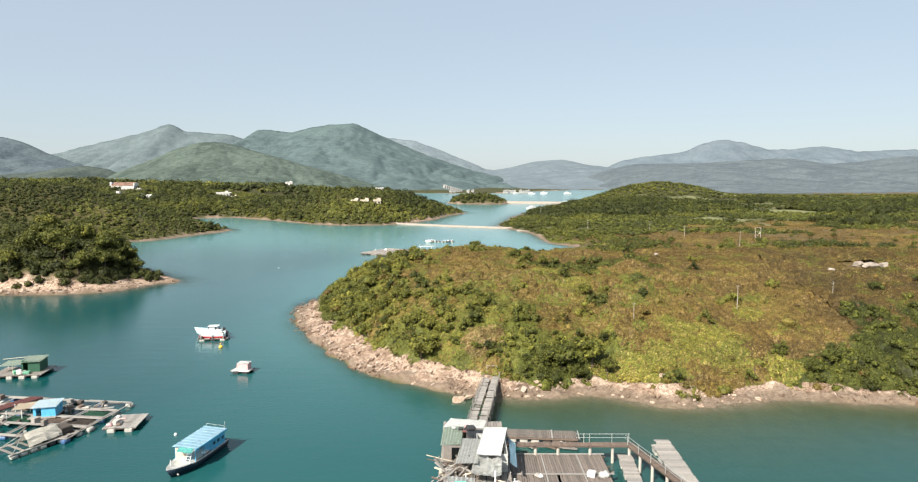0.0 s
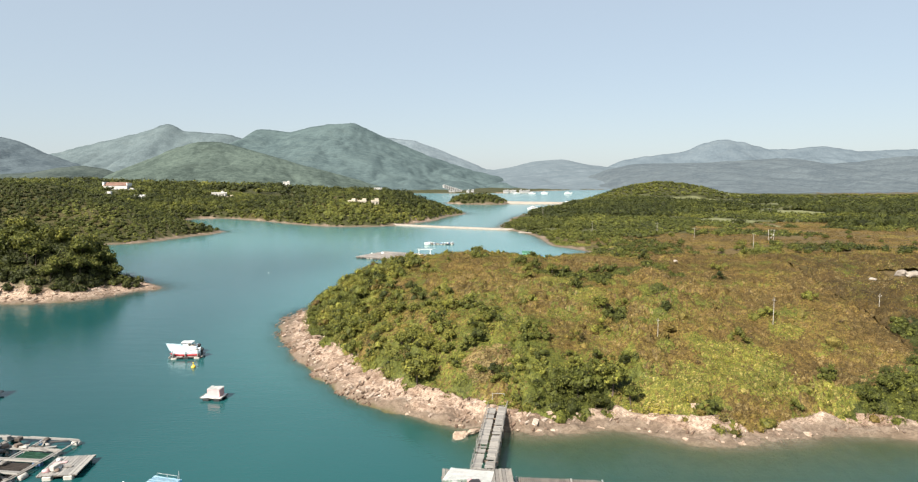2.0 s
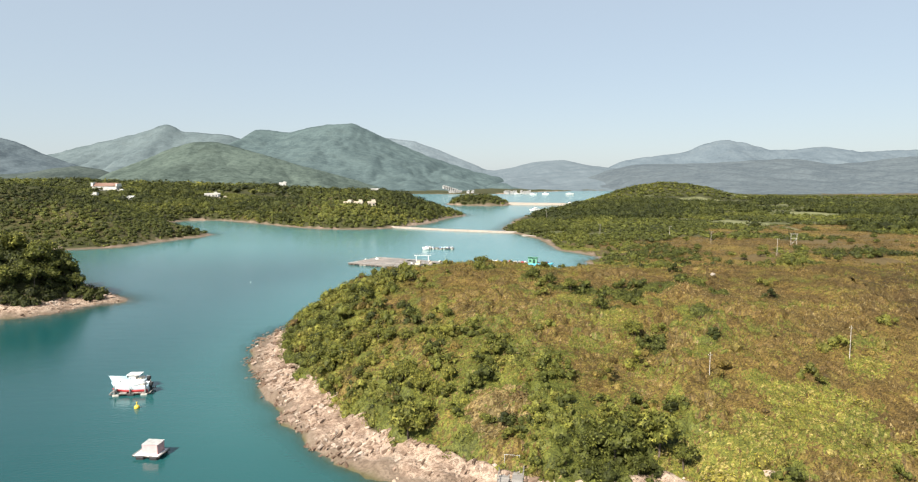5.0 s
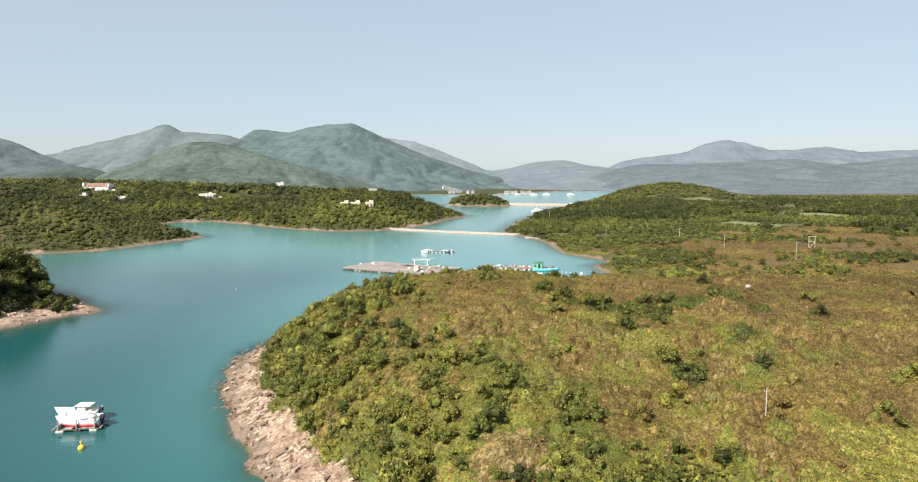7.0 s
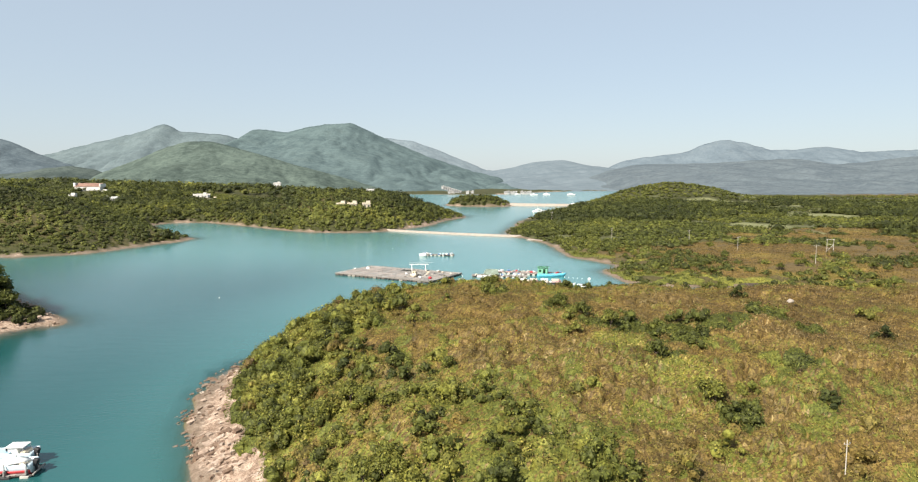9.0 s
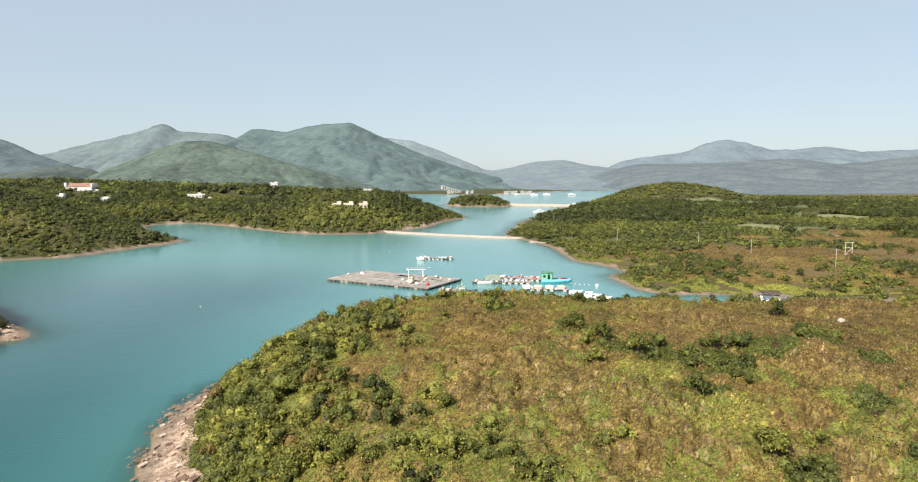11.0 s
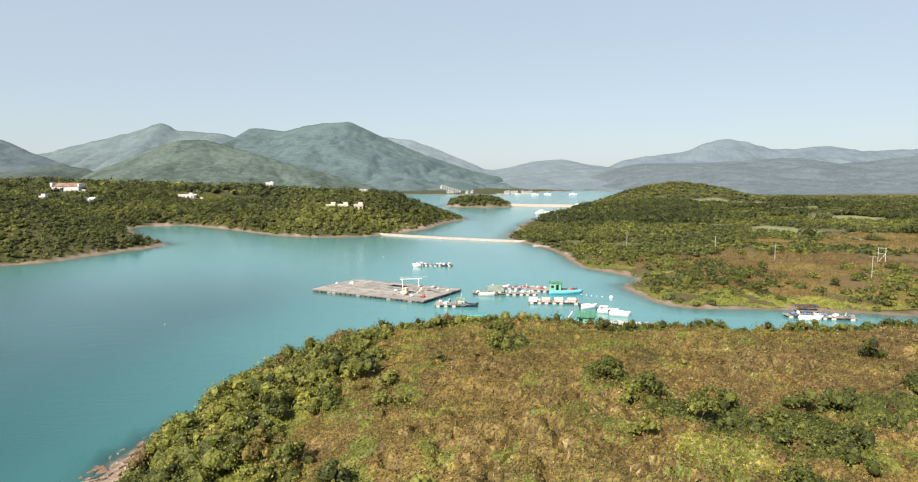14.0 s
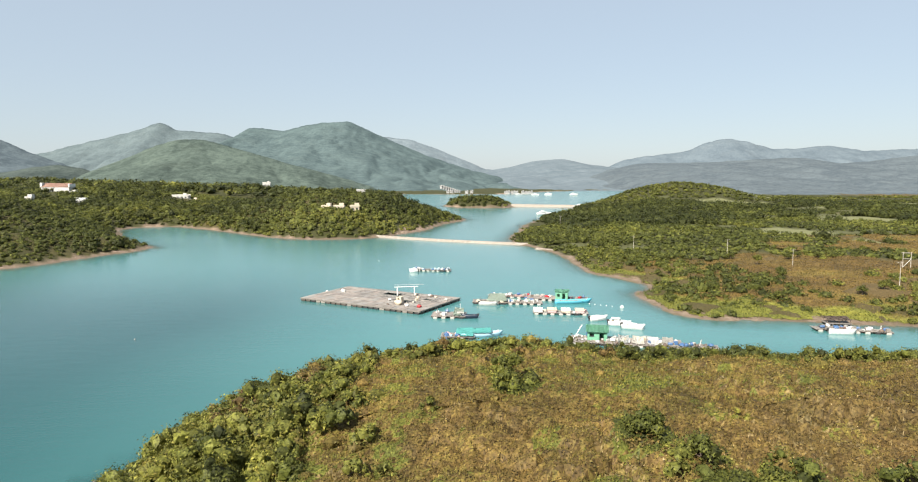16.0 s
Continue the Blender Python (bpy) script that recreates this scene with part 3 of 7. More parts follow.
def spray_mesh(name, p, size, upright, tone, jitter=0.9):
    """Single leaf sprays and grass blades. upright: share of blades that stand."""
    N = len(p)
    nrm = rng.normal(0, 1, (N, 3)) * jitter + np.array([0, 0, 0.8])
    nrm /= np.linalg.norm(nrm, axis=1)[:, None]
    t = np.cross(nrm, rng.normal(0, 1, (N, 3)))
    t /= np.linalg.norm(t, axis=1)[:, None] + 1e-9
    q = np.cross(nrm, t)
    s = (size * rng.uniform(0.6, 1.4, N))[:, None]
    leaf = np.stack([p + t * s, p - t * s * 0.55 + q * s * 0.62, p - t * s * 0.55 - q * s * 0.62], 1)
    a = rng.uniform(0, np.pi, N)
    side = np.stack([np.cos(a), np.sin(a), 0 * a], 1) * s * 0.32
    tip = p + np.stack([rng.normal(0.1, 0.2, N), rng.normal(0, 0.2, N), rng.uniform(0.6, 1.3, N)], 1) * s * 2.6
    low = p - np.array([0, 0, 0.8]) * s
    blade = np.stack([low - side, low + side, tip], 1)
    v = np.where((rng.uniform(0, 1, N) < upright)[:, None, None], blade, leaf)
    me = array_mesh(name, v.reshape(-1, 3), np.arange(3 * N).reshape(N, 3), smooth_faces=False)
    value_on(me, "tint", np.clip(tone, 0, 1), "FACE")
    me.materials.append(M_LEAF)
    return me


def turf(fields, step):
    """A knobbly sheet over rectangles of a hill: vertices and triangles."""
    vs, fs, n0 = [], [], 0
    for x0, x1, y0, y1, cell in step:
        gx_, gy_ = np.meshgrid(np.arange(x0, x1 + cell * 0.5, cell), np.arange(y0, y1 + cell * 0.5, cell))
        px = gx_ + rng.uniform(-0.3, 0.3, gx_.shape) * cell
        py = gy_ + rng.uniform(-0.3, 0.3, gx_.shape) * cell
        ok, pz = fields(px, py)
        n, m = gx_.shape
        i = np.arange(n * m).reshape(n, m)
        f = np.stack([i[:-1, :-1], i[:-1, 1:], i[1:, 1:], i[1:, :-1]], -1).reshape(-1, 4)
        f = f[ok.ravel()[f].all(1)]
        vs.append(np.stack([px, py, pz], -1).reshape(-1, 3)), fs.append(f + n0)
        n0 += n * m
    v, f = np.concatenate(vs), np.concatenate(fs)
    return v, np.concatenate([f[:, :3], f[:, [0, 2, 3]]])


def domes(x, y, size, seed):
    """Round-topped bushes with creases between them, 0 to 1."""
    return np.sqrt(np.minimum(1, 2.3 * np.abs(fbm(x + 0.5 * fbm(x, y, size, 2, seed + 3), y, size, 2, seed))))


def join_cover(name, label, category, v, f, ft, p, size, upright, tone):
    """Sheet and sprays as one mesh."""
    me1 = spray_mesh("sprays", p, size, upright, tone)
    v1 = np.empty(len(me1.vertices) * 3, np.float32)
    me1.vertices.foreach_get("co", v1)
    bpy.data.meshes.remove(me1)
    v1 = v1.reshape(-1, 3)
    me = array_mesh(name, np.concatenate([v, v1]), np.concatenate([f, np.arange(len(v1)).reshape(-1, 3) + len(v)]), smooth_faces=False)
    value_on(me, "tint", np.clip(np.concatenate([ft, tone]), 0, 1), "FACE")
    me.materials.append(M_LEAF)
    tagged(new(name, me), label, category, kind="stuff")


def main_margin(x, y):
    """How far inside the rocky shore the plants begin."""
    return np.where(x < 5, 5.0 - 2.2 * smooth(-8, 4, x), 1.9 - 1.2 * smooth(9, 20, x)) + 1.2 * fbm(x, y, 6, 2, 83)


def main_rise(x, y, h, b, d):
    return h + 0.08 + smooth(1.0, 5.0, d) * domes(x, y, 1.7, 141) * (0.42 + 0.85 * smooth(-0.3, 0.35, fbm(x, y, 9, 3, 142))) * (0.75 + 0.25 * b)


def main_cover(x, y):
    h, d, w, s, b, lw = surface(x, y)
    ok = (w == 1) & (d > main_margin(x, y)) & ~((np.abs(x - 79) < 3.5) & (np.abs(y - 124) < 2.5)) & (x < 0.74 * y + 8)
    return ok, main_rise(x, y, h, b, d) - 0.05


def main_tint(x, y, b):
    """Rust, olive and straw over the hill; the second value says where grass stands."""
    n = len(x)
    yl, dk, pl = blobs(x, y, YELLOW), blobs(x, y, DARK), blobs(x, y, PALE)
    patch, streak = fbm(x, y, 16, 4, 84), fbm(x * 0.6, y, 7, 4, 143)
    dome = domes(x, y, 1.7, 141)
    dry = 0.558 + 0.095 * smooth(8, 55, x) + 0.06 * patch + 0.075 * streak
    turn = np.clip(1.1 * b - 0.14 + 0.30 * fbm(x, y, 3, 2, 145) + 0.22 * streak + rng.normal(0, 0.12, n), 0, 1)
    tint = dry * turn + (0.25 + 0.16 * patch + 0.05 * streak) * (1 - turn)
    tint = tint - 0.17 * smooth(0.12, 0.32, fbm(x, y, 2.6, 2, 144)) * (tint > 0.4) * (dome > 0.35)
    tint = np.where((tint > 0.45) & (tint < 0.66), tint + 0.075 * (dome < 0.38) - 0.035 * (dome > 0.7), tint)      # hollows darker, tops lighter: shade between bushes put into the tint
    grassy = smooth(0.10, 0.4, fbm(x, y, 10, 3, 87)) * b * (1 - smooth(0.5, 0.8, dome))
    tint = np.where(rng.uniform(0, 1, n) < 0.45 * grassy, 0.80 + rng.normal(0, 0.025, n), tint)
    tint = np.where(rng.uniform(0, 1, n) < 0.14 * smooth(0.0, 0.35, fbm(x, y, 12, 3, 121)) * b * (dome > 0.6), 0.86, tint)      # pale seed heads
    tint = np.where(rng.uniform(0, 1, n) < pl * 0.9, rng.uniform(0.74, 0.87, n), tint)
    tint = np.where(rng.uniform(0, 1, n) < dk, rng.uniform(0.03, 0.2, n), tint)
    tint = np.clip(tint + rng.normal(0, 0.03, n), 0.02, 0.89)
    return np.where(rng.uniform(0, 1, n) < 0.95 * yl, rng.choice([0.32, 0.36, 0.40, 0.93, 0.95], n), tint), grassy


def heath_main():
    """A close cover of twigs, leaves and grass over the hill, rising in low irregular bushes."""
    v, f = turf(main_cover, ((-40, 62, 80, 142, 0.36), (-40, 80, 142, 196, 0.48), (62, 134, 74, 142, 0.55), (80, 140, 142, 196, 0.6)))
    mid = v[f].mean(1)
    ft, _ = main_tint(mid[:, 0], mid[:, 1], surface(mid[:, 0], mid[:, 1])[4])
    ft = np.where(ft < 0.4, 0.52 * ft, np.where(ft < 0.9, np.where(rng.uniform(0, 1, len(ft)) < 0.5, rng.uniform(0.63, 0.70, len(ft)), np.minimum(ft + 0.04, 0.82)), np.where(rng.uniform(0, 1, len(ft)) < 0.3, 0.93, 0.28)))      # sheet tinted darker than the sprays, painting the shade in their gaps
    xs, ys = [], []
    for x0, x1, y0, y1, step in ((-40, 62, 80, 142, 0.16), (-40, 80, 142, 196, 0.19), (62, 135, 74, 142, 0.23), (80, 140, 142, 196, 0.3)):
        x, y = scatter(x0, x1, y0, y1, step)
        keep = x < 0.74 * y + 8
        xs.append(x[keep]), ys.append(y[keep])
    x, y = np.concatenate(xs), np.concatenate(ys)
    keep = inside_by(MAIN, x, y) > 2
    x, y = x[keep], y[keep]
    h, d, w, s, b, lw = surface(x, y)
    keep = (w == 1) & (d > main_margin(x, y)) & (rng.uniform(0, 1, len(x)) < 0.35 + 0.65 * np.maximum(b, blobs(x, y, YELLOW))) & ~((np.abs(x - 79) < 3.5) & (np.abs(y - 124) < 2.5))
    x, y, h, b, d = x[keep], y[keep], h[keep], b[keep], d[keep]
    tint, grassy = main_tint(x, y, b)
    z = main_rise(x, y, h, b, d) + rng.uniform(-0.04, 0.14, len(x))
    size = np.where(y < 142, 0.092, 0.112) * (1 + 0.3 * smooth(60, 90, x))
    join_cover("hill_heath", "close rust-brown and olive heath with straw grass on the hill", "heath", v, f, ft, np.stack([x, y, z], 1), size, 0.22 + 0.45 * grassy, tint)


def east_rise(x, y, h, d):
    return h + 0.05 + 0.75 * smooth(1.0, 8.0, d) * domes(x, y, 4.0, 151) * smooth(-0.4, 0.3, fbm(x, y, 18, 2, 156))


def east_cover(x, y):
    h, d, w, s, b, lw = surface(x, y)
    return (w == 4) & (b >= 0.25) & (d > 0.9 + 0.8 * fbm(x, y, 5, 2, 158)) & (np.abs(x) < 0.78 * y + 12) & (lw < 0.4), east_rise(x, y, h, d)


def east_tint(x, y, d):
    inland = smooth(-4, 4, d - 10 - 9 * fbm(x, y, 16, 2, 99))
    tint = (0.60 + 0.05 * fbm(x, y, 24, 3, 152) + 0.07 * fbm(x * 0.5, y, 9, 3, 153)) * inland + (0.175 + 0.09 * fbm(x, y, 12, 3, 154)) * (1 - inland)
    return np.clip(tint - 0.13 * smooth(0.05, 0.3, fbm(x * 0.7, y, 14, 3, 155)) + rng.normal(0, 0.025, len(x)), 0.05, 0.8)


def heath_east():
    """The same cover on the far side of the creek, coarser."""
    v, f = turf(east_cover, ((40, 310, 226, 410, 0.95),))
    mid = v[f].mean(1)
    ft = 0.05 + east_tint(mid[:, 0], mid[:, 1], surface(mid[:, 0], mid[:, 1])[1])
    x, y = scatter(40, 310, 226, 410, 0.62)
    ok, z = east_cover(x, y)
    x, y, z = x[ok], y[ok], z[ok]
    tint = east_tint(x, y, surface(x, y)[1])
    join_cover("east_heath", "low brown and olive heath with a grassy green edge", "heath", v, f, ft, np.stack([x, y, z + 0.08], 1), np.full(len(x), 0.24), np.full(len(x), 0.3), tint)


CLEAR = [(-240, 640, 13), (-273, 552, 6), (-310, 585, 9)]      # trees left out here so that the houses show from the camera


def wood(name, label, box, step, number, radius, blades, leaf, tones, cut=None, tall=1.1):
    x, y = scatter(*box, step)
    h, d, w, s, b, lw = surface(x, y)
    keep = (w == number) & (d > (4 if number == 2 else 2.6 if number != 4 else 1.3) + (2 if number != 4 else 0.9) * fbm(x, y, 10, 2, 91)) & (lw < 0.3) & (np.abs(x) < 0.78 * y + 12)
    for cx, cy, rad in CLEAR:
        keep &= np.hypot(x - cx, (y - cy) * 0.6) > rad
    if cut:
        keep &= cut(x, y, d, b)
    x, y, h, d, b = (q[keep] for q in (x, y, h, d, b))
    n0 = len(x)
    r = rng.uniform(*radius, n0) * (0.6 + 0.4 * smooth(4, 16, d)) * (1 + 0.22 * fbm(x, y, 30, 3, 93))
    tint = np.interp(fbm(x, y, 38, 4, 95), np.linspace(-0.55, 0.55, len(tones)), tones) + 0.2 * (rng.choice(tones, n0) - np.mean(tones)) + rng.normal(0, 0.02, n0)
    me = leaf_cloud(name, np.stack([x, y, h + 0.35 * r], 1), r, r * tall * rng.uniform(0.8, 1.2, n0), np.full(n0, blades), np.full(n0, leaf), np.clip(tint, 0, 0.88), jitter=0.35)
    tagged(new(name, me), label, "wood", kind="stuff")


scrub_main()
clumped_bushes()
heath_main()
heath_east()
G = [0.0, 0.01, 0.03, 0.05, 0.07, 0.10, 0.14, 0.20, 0.27]


def belt(x, y):
    """Where the trees of the east stand in dark belts that run across the view."""
    return fbm(x * 0.55, y, 34, 3, 131) - 0.5 * smooth(110, 60, x) * smooth(440, 400, y)


# spit_wood: tints lowered so the colour holds the headland's shaded side
wood("spit_wood", "dense dark green trees on the small headland", (-260, -84, 160, 245), 2.6, 2, (1.5, 2.7), 170, 0.30, [0.0, 0.0, 0.01, 0.02, 0.05, 0.09, 0.18])
# west_wood: tints raised, putting some distance haze into the foliage colour
wood("west_wood", "dense green woodland on the far shore", (-370, 12, 285, 720), 3.7, 3, (1.8, 3.2), 20, 0.55, [0.03, 0.06, 0.09, 0.12, 0.15, 0.19, 0.23, 0.30], cut=lambda x, y, d, b: (d < 240) & (y < 690) & ((y > 455) | (x > -150)), tall=0.75)
wood("west_hill_scrub", "close dark olive and brown scrub on the rounded hill", (-370, -120, 285, 460), 2.9, 3, (1.2, 2.3), 20, 0.40, [0.01, 0.03, 0.06, 0.09, 0.12, 0.17, 0.24], cut=lambda x, y, d, b: (d < 240) & (y <= 455) & (x <= -150), tall=0.65)
wood("west_tall_wood", "taller dark trees standing out of the woodland", (-370, 5, 300, 720), 11.0, 3, (3.0, 5.2), 110, 0.62, [0.0, 0.02, 0.05, 0.10, 0.16], cut=lambda x, y, d, b: (d > 6) & (fbm(x, y, 60, 3, 133) > -0.05) & ((y > 455) | (x > -150)), tall=0.95)
wood("west_far_wood", "far woodland below the mountains", (-900, -40, 720, 1480), 14.0, 3, (5.5, 8.5), 24, 1.5, G, tall=0.6)
wood("east_wood", "green trees and scrub beside the brown heath and lawns", (22, 620, 228, 760), 4.1, 4, (1.4, 2.7), 16, 0.52, [0.04, 0.07, 0.09, 0.12, 0.15, 0.19, 0.25], cut=lambda x, y, d, b: (b < 0.45) & (belt(x, y) < 0.16) & (fbm(x, y, 34, 3, 98) > -0.5 - 0.5 * smooth(330, 300, y)), tall=0.6)
wood("headland_wood", "lush green trees on the wooded headland by the causeway", (22, 110, 290, 470), 5.0, 4, (2.2, 3.6), 70, 0.5, [0.06, 0.10, 0.15, 0.2, 0.27], cut=lambda x, y, d, b: (b < 0.5) & (d > 5) & (x < 60 + 0.35 * (y - 330)), tall=0.85)
wood("east_belt", "dark belts of broad trees between the lawns", (60, 620, 330, 780), 6.2, 4, (3.2, 5.8), 100, 0.62, [0.0, 0.01, 0.02, 0.04, 0.07, 0.12], cut=lambda x, y, d, b: (b < 0.6) & (belt(x, y) > 0.12), tall=0.9)
wood("east_fringe", "low dark shrubs along the far shore", (38, 290, 210, 400), 2.6, 4, (0.7, 1.5), 26, 0.24, [0.05, 0.10, 0.16, 0.22, 0.28], cut=lambda x, y, d, b: (b >= 0.3) & (d <= 14 + 9 * fbm(x, y, 16, 2, 99)) & (d > 4) & (fbm(x, y, 14, 3, 157) > -0.05), tall=0.6)
wood("heath_bush", "dark green bushes scattered over the heath", (45, 290, 222, 400), 4.6, 4, (1.4, 2.6), 70, 0.34, [0.03, 0.06, 0.10, 0.16, 0.24], cut=lambda x, y, d, b: (b >= 0.3) & (fbm(x, y, 26, 3, 97) > 0.20 - 0.34 * smooth(34, 12, d)), tall=0.75)
# lighter foliage tints here stand in for haze over the far hills
wood("east_far_wood", "far woodland on the low hills", (60, 900, 760, 1060), 8.5, 4, (2.2, 4.2), 18, 1.0, [0.05, 0.08, 0.11, 0.14, 0.18, 0.24], cut=lambda x, y, d, b: fbm(x * 0.6, y, 60, 3, 135) > -0.25, tall=0.55)
wood("islet_wood", "trees on the small round islet", (-25, 70, 765, 875), 6.0, 5, (2.6, 3.8), 50, 0.9, G)

# ---------------------------------------------------------------- building kit
def paint(name, color, rough=0.55, dirt=0.35, grain=None, metal=0.0):
    """Painted, wooden or sheet surfaces with stains at two scales; pieces vary a little."""
    k = Mat(name)
    r = k.node("ShaderNodeObjectInfo").outputs["Random"]
    c = k.mix(k.ramp(k.noise(0.35, 6, 0.65), (0.35, (0, 0, 0)), (0.75, (1, 1, 1))), color, tuple(v * (1 - dirt) for v in color))
    c = k.mix(k.math("MULTIPLY", k.ramp(k.noise(0.06, 4, 0.7), (0.5, (0, 0, 0)), (0.8, (1, 1, 1))), 0.5), c, tuple(v * (1 - 0.8 * dirt) * 0.85 for v in color))
    c = k.mix(1.0, c, k.ramp(r, (0.0, (0.72, 0.72, 0.73)), (1.0, (1.2, 1.18, 1.15))), "MULTIPLY") if grain else c
    if grain:
        c = k.mix(k.math("MULTIPLY", k.noise(0.05, 3, 0.6, grain), 0.5), c, tuple(v * 0.45 for v in color))
    k.bump(k.noise(0.05, 4), 0.25, 0.01)
    return k.done(c, rough, metal)


W_GREY = paint("weathered_wood", (0.255, 0.232, 0.208), 0.85, 0.4, (1.0, 8.0, 1.0))
W_PALE = paint("pale_boards", (0.315, 0.30, 0.28), 0.8, 0.35, (8.0, 1.0, 1.0))
W_SILVER = paint("silvered_boards", (0.315, 0.295, 0.27), 0.85, 0.3, (1.0, 7.0, 1.0))
W_BROWN = paint("brown_timber", (0.17, 0.125, 0.098), 0.8, 0.4, (6.0, 1.0, 1.0))
W_DARK = paint("wet_timber", (0.07, 0.055, 0.045), 0.7, 0.4)
W_DECK = paint("brown_grey_deck_planks", (0.185, 0.155, 0.135), 0.85, 0.35, (1.0, 8.0, 1.0))
P_WHITE = paint("white_paint", (0.70, 0.70, 0.68), 0.5, 0.3)
P_BRIGHT = paint("bright_white_sheet", (0.82, 0.83, 0.82), 0.5, 0.15)
P_CREAM = paint("cream_paint", (0.56, 0.48, 0.37), 0.6, 0.3)
P_PINK = paint("faded_pink_board", (0.62, 0.37, 0.37), 0.7, 0.3)
P_BLUE = paint("sky_blue_paint", (0.10, 0.42, 0.66), 0.45, 0.3)
P_PALEBLUE = paint("pale_blue_roof_sheet", (0.36, 0.56, 0.68), 0.5, 0.3)
P_HOUSE = paint("weathered_white_plaster", (0.56, 0.545, 0.52), 0.7, 0.25)
P_ICE = paint("ice_blue_paint", (0.58, 0.70, 0.76), 0.5, 0.25)
P_NAVY = paint("dark_navy_hull_paint", (0.015, 0.025, 0.045), 0.4, 0.3)
P_TEAL = paint("turquoise_tarp", (0.13, 0.48, 0.45), 0.6, 0.3)
P_GREEN = paint("green_paint", (0.15, 0.38, 0.25), 0.55, 0.35)
P_DKGREEN = paint("dark_green_tarp", (0.02, 0.09, 0.05), 0.7, 0.4)
P_PALEGREEN = paint("faded_green_canvas", (0.33, 0.40, 0.33), 0.75, 0.35)
P_RED = paint("red_paint", (0.42, 0.03, 0.035), 0.45, 0.3)
P_MAROON = paint("dark_red_timber", (0.13, 0.05, 0.045), 0.7, 0.4)
P_YELLOW = paint("yellow_float_paint", (0.72, 0.48, 0.05), 0.4, 0.25)
P_TARP = paint("cream_tarpaulin", (0.66, 0.63, 0.56), 0.65, 0.25)
P_TIN = paint("grey_roof_sheet", (0.46, 0.47, 0.45), 0.55, 0.4)
P_CONC = paint("pale_concrete", (0.46, 0.42, 0.37), 0.9, 0.3)
P_STEEL = paint("galvanised_steel", (0.55, 0.56, 0.55), 0.4, 0.25, metal=0.6)
P_BLACK = paint("black_rubber", (0.02, 0.02, 0.022), 0.7, 0.2)
P_DRUM = paint("blue_plastic_drum", (0.06, 0.13, 0.27), 0.4, 0.3)
P_FOAM = paint("dirty_white_foam", (0.44, 0.425, 0.385), 0.85, 0.4)
P_ROOF = paint("faded_terracotta_roof", (0.42, 0.26, 0.20), 0.8, 0.3)
P_FAR = paint("grey_white_village_plaster", (0.36, 0.36, 0.355), 0.8, 0.3)
P_GLASS = paint("dark_window_glass", (0.03, 0.04, 0.05), 0.12, 0.1)


def rock_mat():
    k = Mat("rock")
    c = k.ramp(k.noise(0.9, 8, 0.7), (0.25, (0.16, 0.105, 0.075)), (0.5, (0.37, 0.28, 0.21)), (0.75, (0.56, 0.48, 0.40)))
    k.bump(k.noise(0.3, 7, 0.7), 0.8, 0.15)
    return k.done(c, 0.9, spec=0.2)


M_ROCK = rock_mat()


def thing(name, x, y, z, turn, label, category, group=""):
    ob = new(name)
    ob.empty_display_size = 0.3
    ob.matrix_world = pose(x, y, z, 0, 0, turn)
    return tagged(ob, label, category, group)


def part(name, bm, material, parent, label="", smooth_faces=False):
    me = bpy.data.meshes.new(name)
    bm.normal_update()
    bm.to_mesh(me)
    bm.free()
    if smooth_faces:
        me.polygons.foreach_set("use_smooth", [True] * len(me.polygons))
    me.materials.append(material)
    ob = new(name, me)
    ob.parent = parent
    return tagged(ob, label)


def add_box(bm, size, at=(0, 0, 0), turn=(0, 0, 0), bevel=0.015):
    made = bmesh.ops.create_cube(bm, size=1.0, matrix=pose(*at, *turn) @ Matrix.Diagonal((*size, 1)))
    if bevel:
        edges = {e for v in made["verts"] for e in v.link_edges}
        bmesh.ops.bevel(bm, geom=list(edges), offset=min(bevel, min(size) * 0.3), segments=1, affect="EDGES")
    return bm


def box(name, parent, size, at, material, turn=(0, 0, 0), label="", bevel=0.015):
    return part(name, add_box(bmesh.new(), size, at, turn, bevel), material, parent, label)


def rod(name, parent, a, b, radius, material, label="", sides=8, taper=1.0):
    a, b = Vector(a), Vector(b)
    bm = bmesh.new()
    m = Matrix.Translation((a + b) / 2) @ (b - a).to_track_quat("Z", "Y").to_matrix().to_4x4()
    bmesh.ops.create_cone(bm, cap_ends=True, segments=sides, radius1=radius, radius2=radius * taper, depth=(b - a).length, matrix=m)
    return part(name, bm, material, parent, label)


def drum(name, parent, at, radius, length, material, along="x", label=""):
    """A barrel with rounded rims and hoops."""
    prof = [(-0.5, 0.0), (-0.5, 0.86), (-0.46, 0.97), (-0.2, 1.0), (-0.17, 1.05), (-0.14, 1.0), (0.14, 1.0), (0.17, 1.05), (0.2, 1.0), (0.46, 0.97), (0.5, 0.86), (0.5, 0.0)]
    return lathe(name, parent, [(r * radius, t * length) for t, r in prof], at, material, along, label, 12)


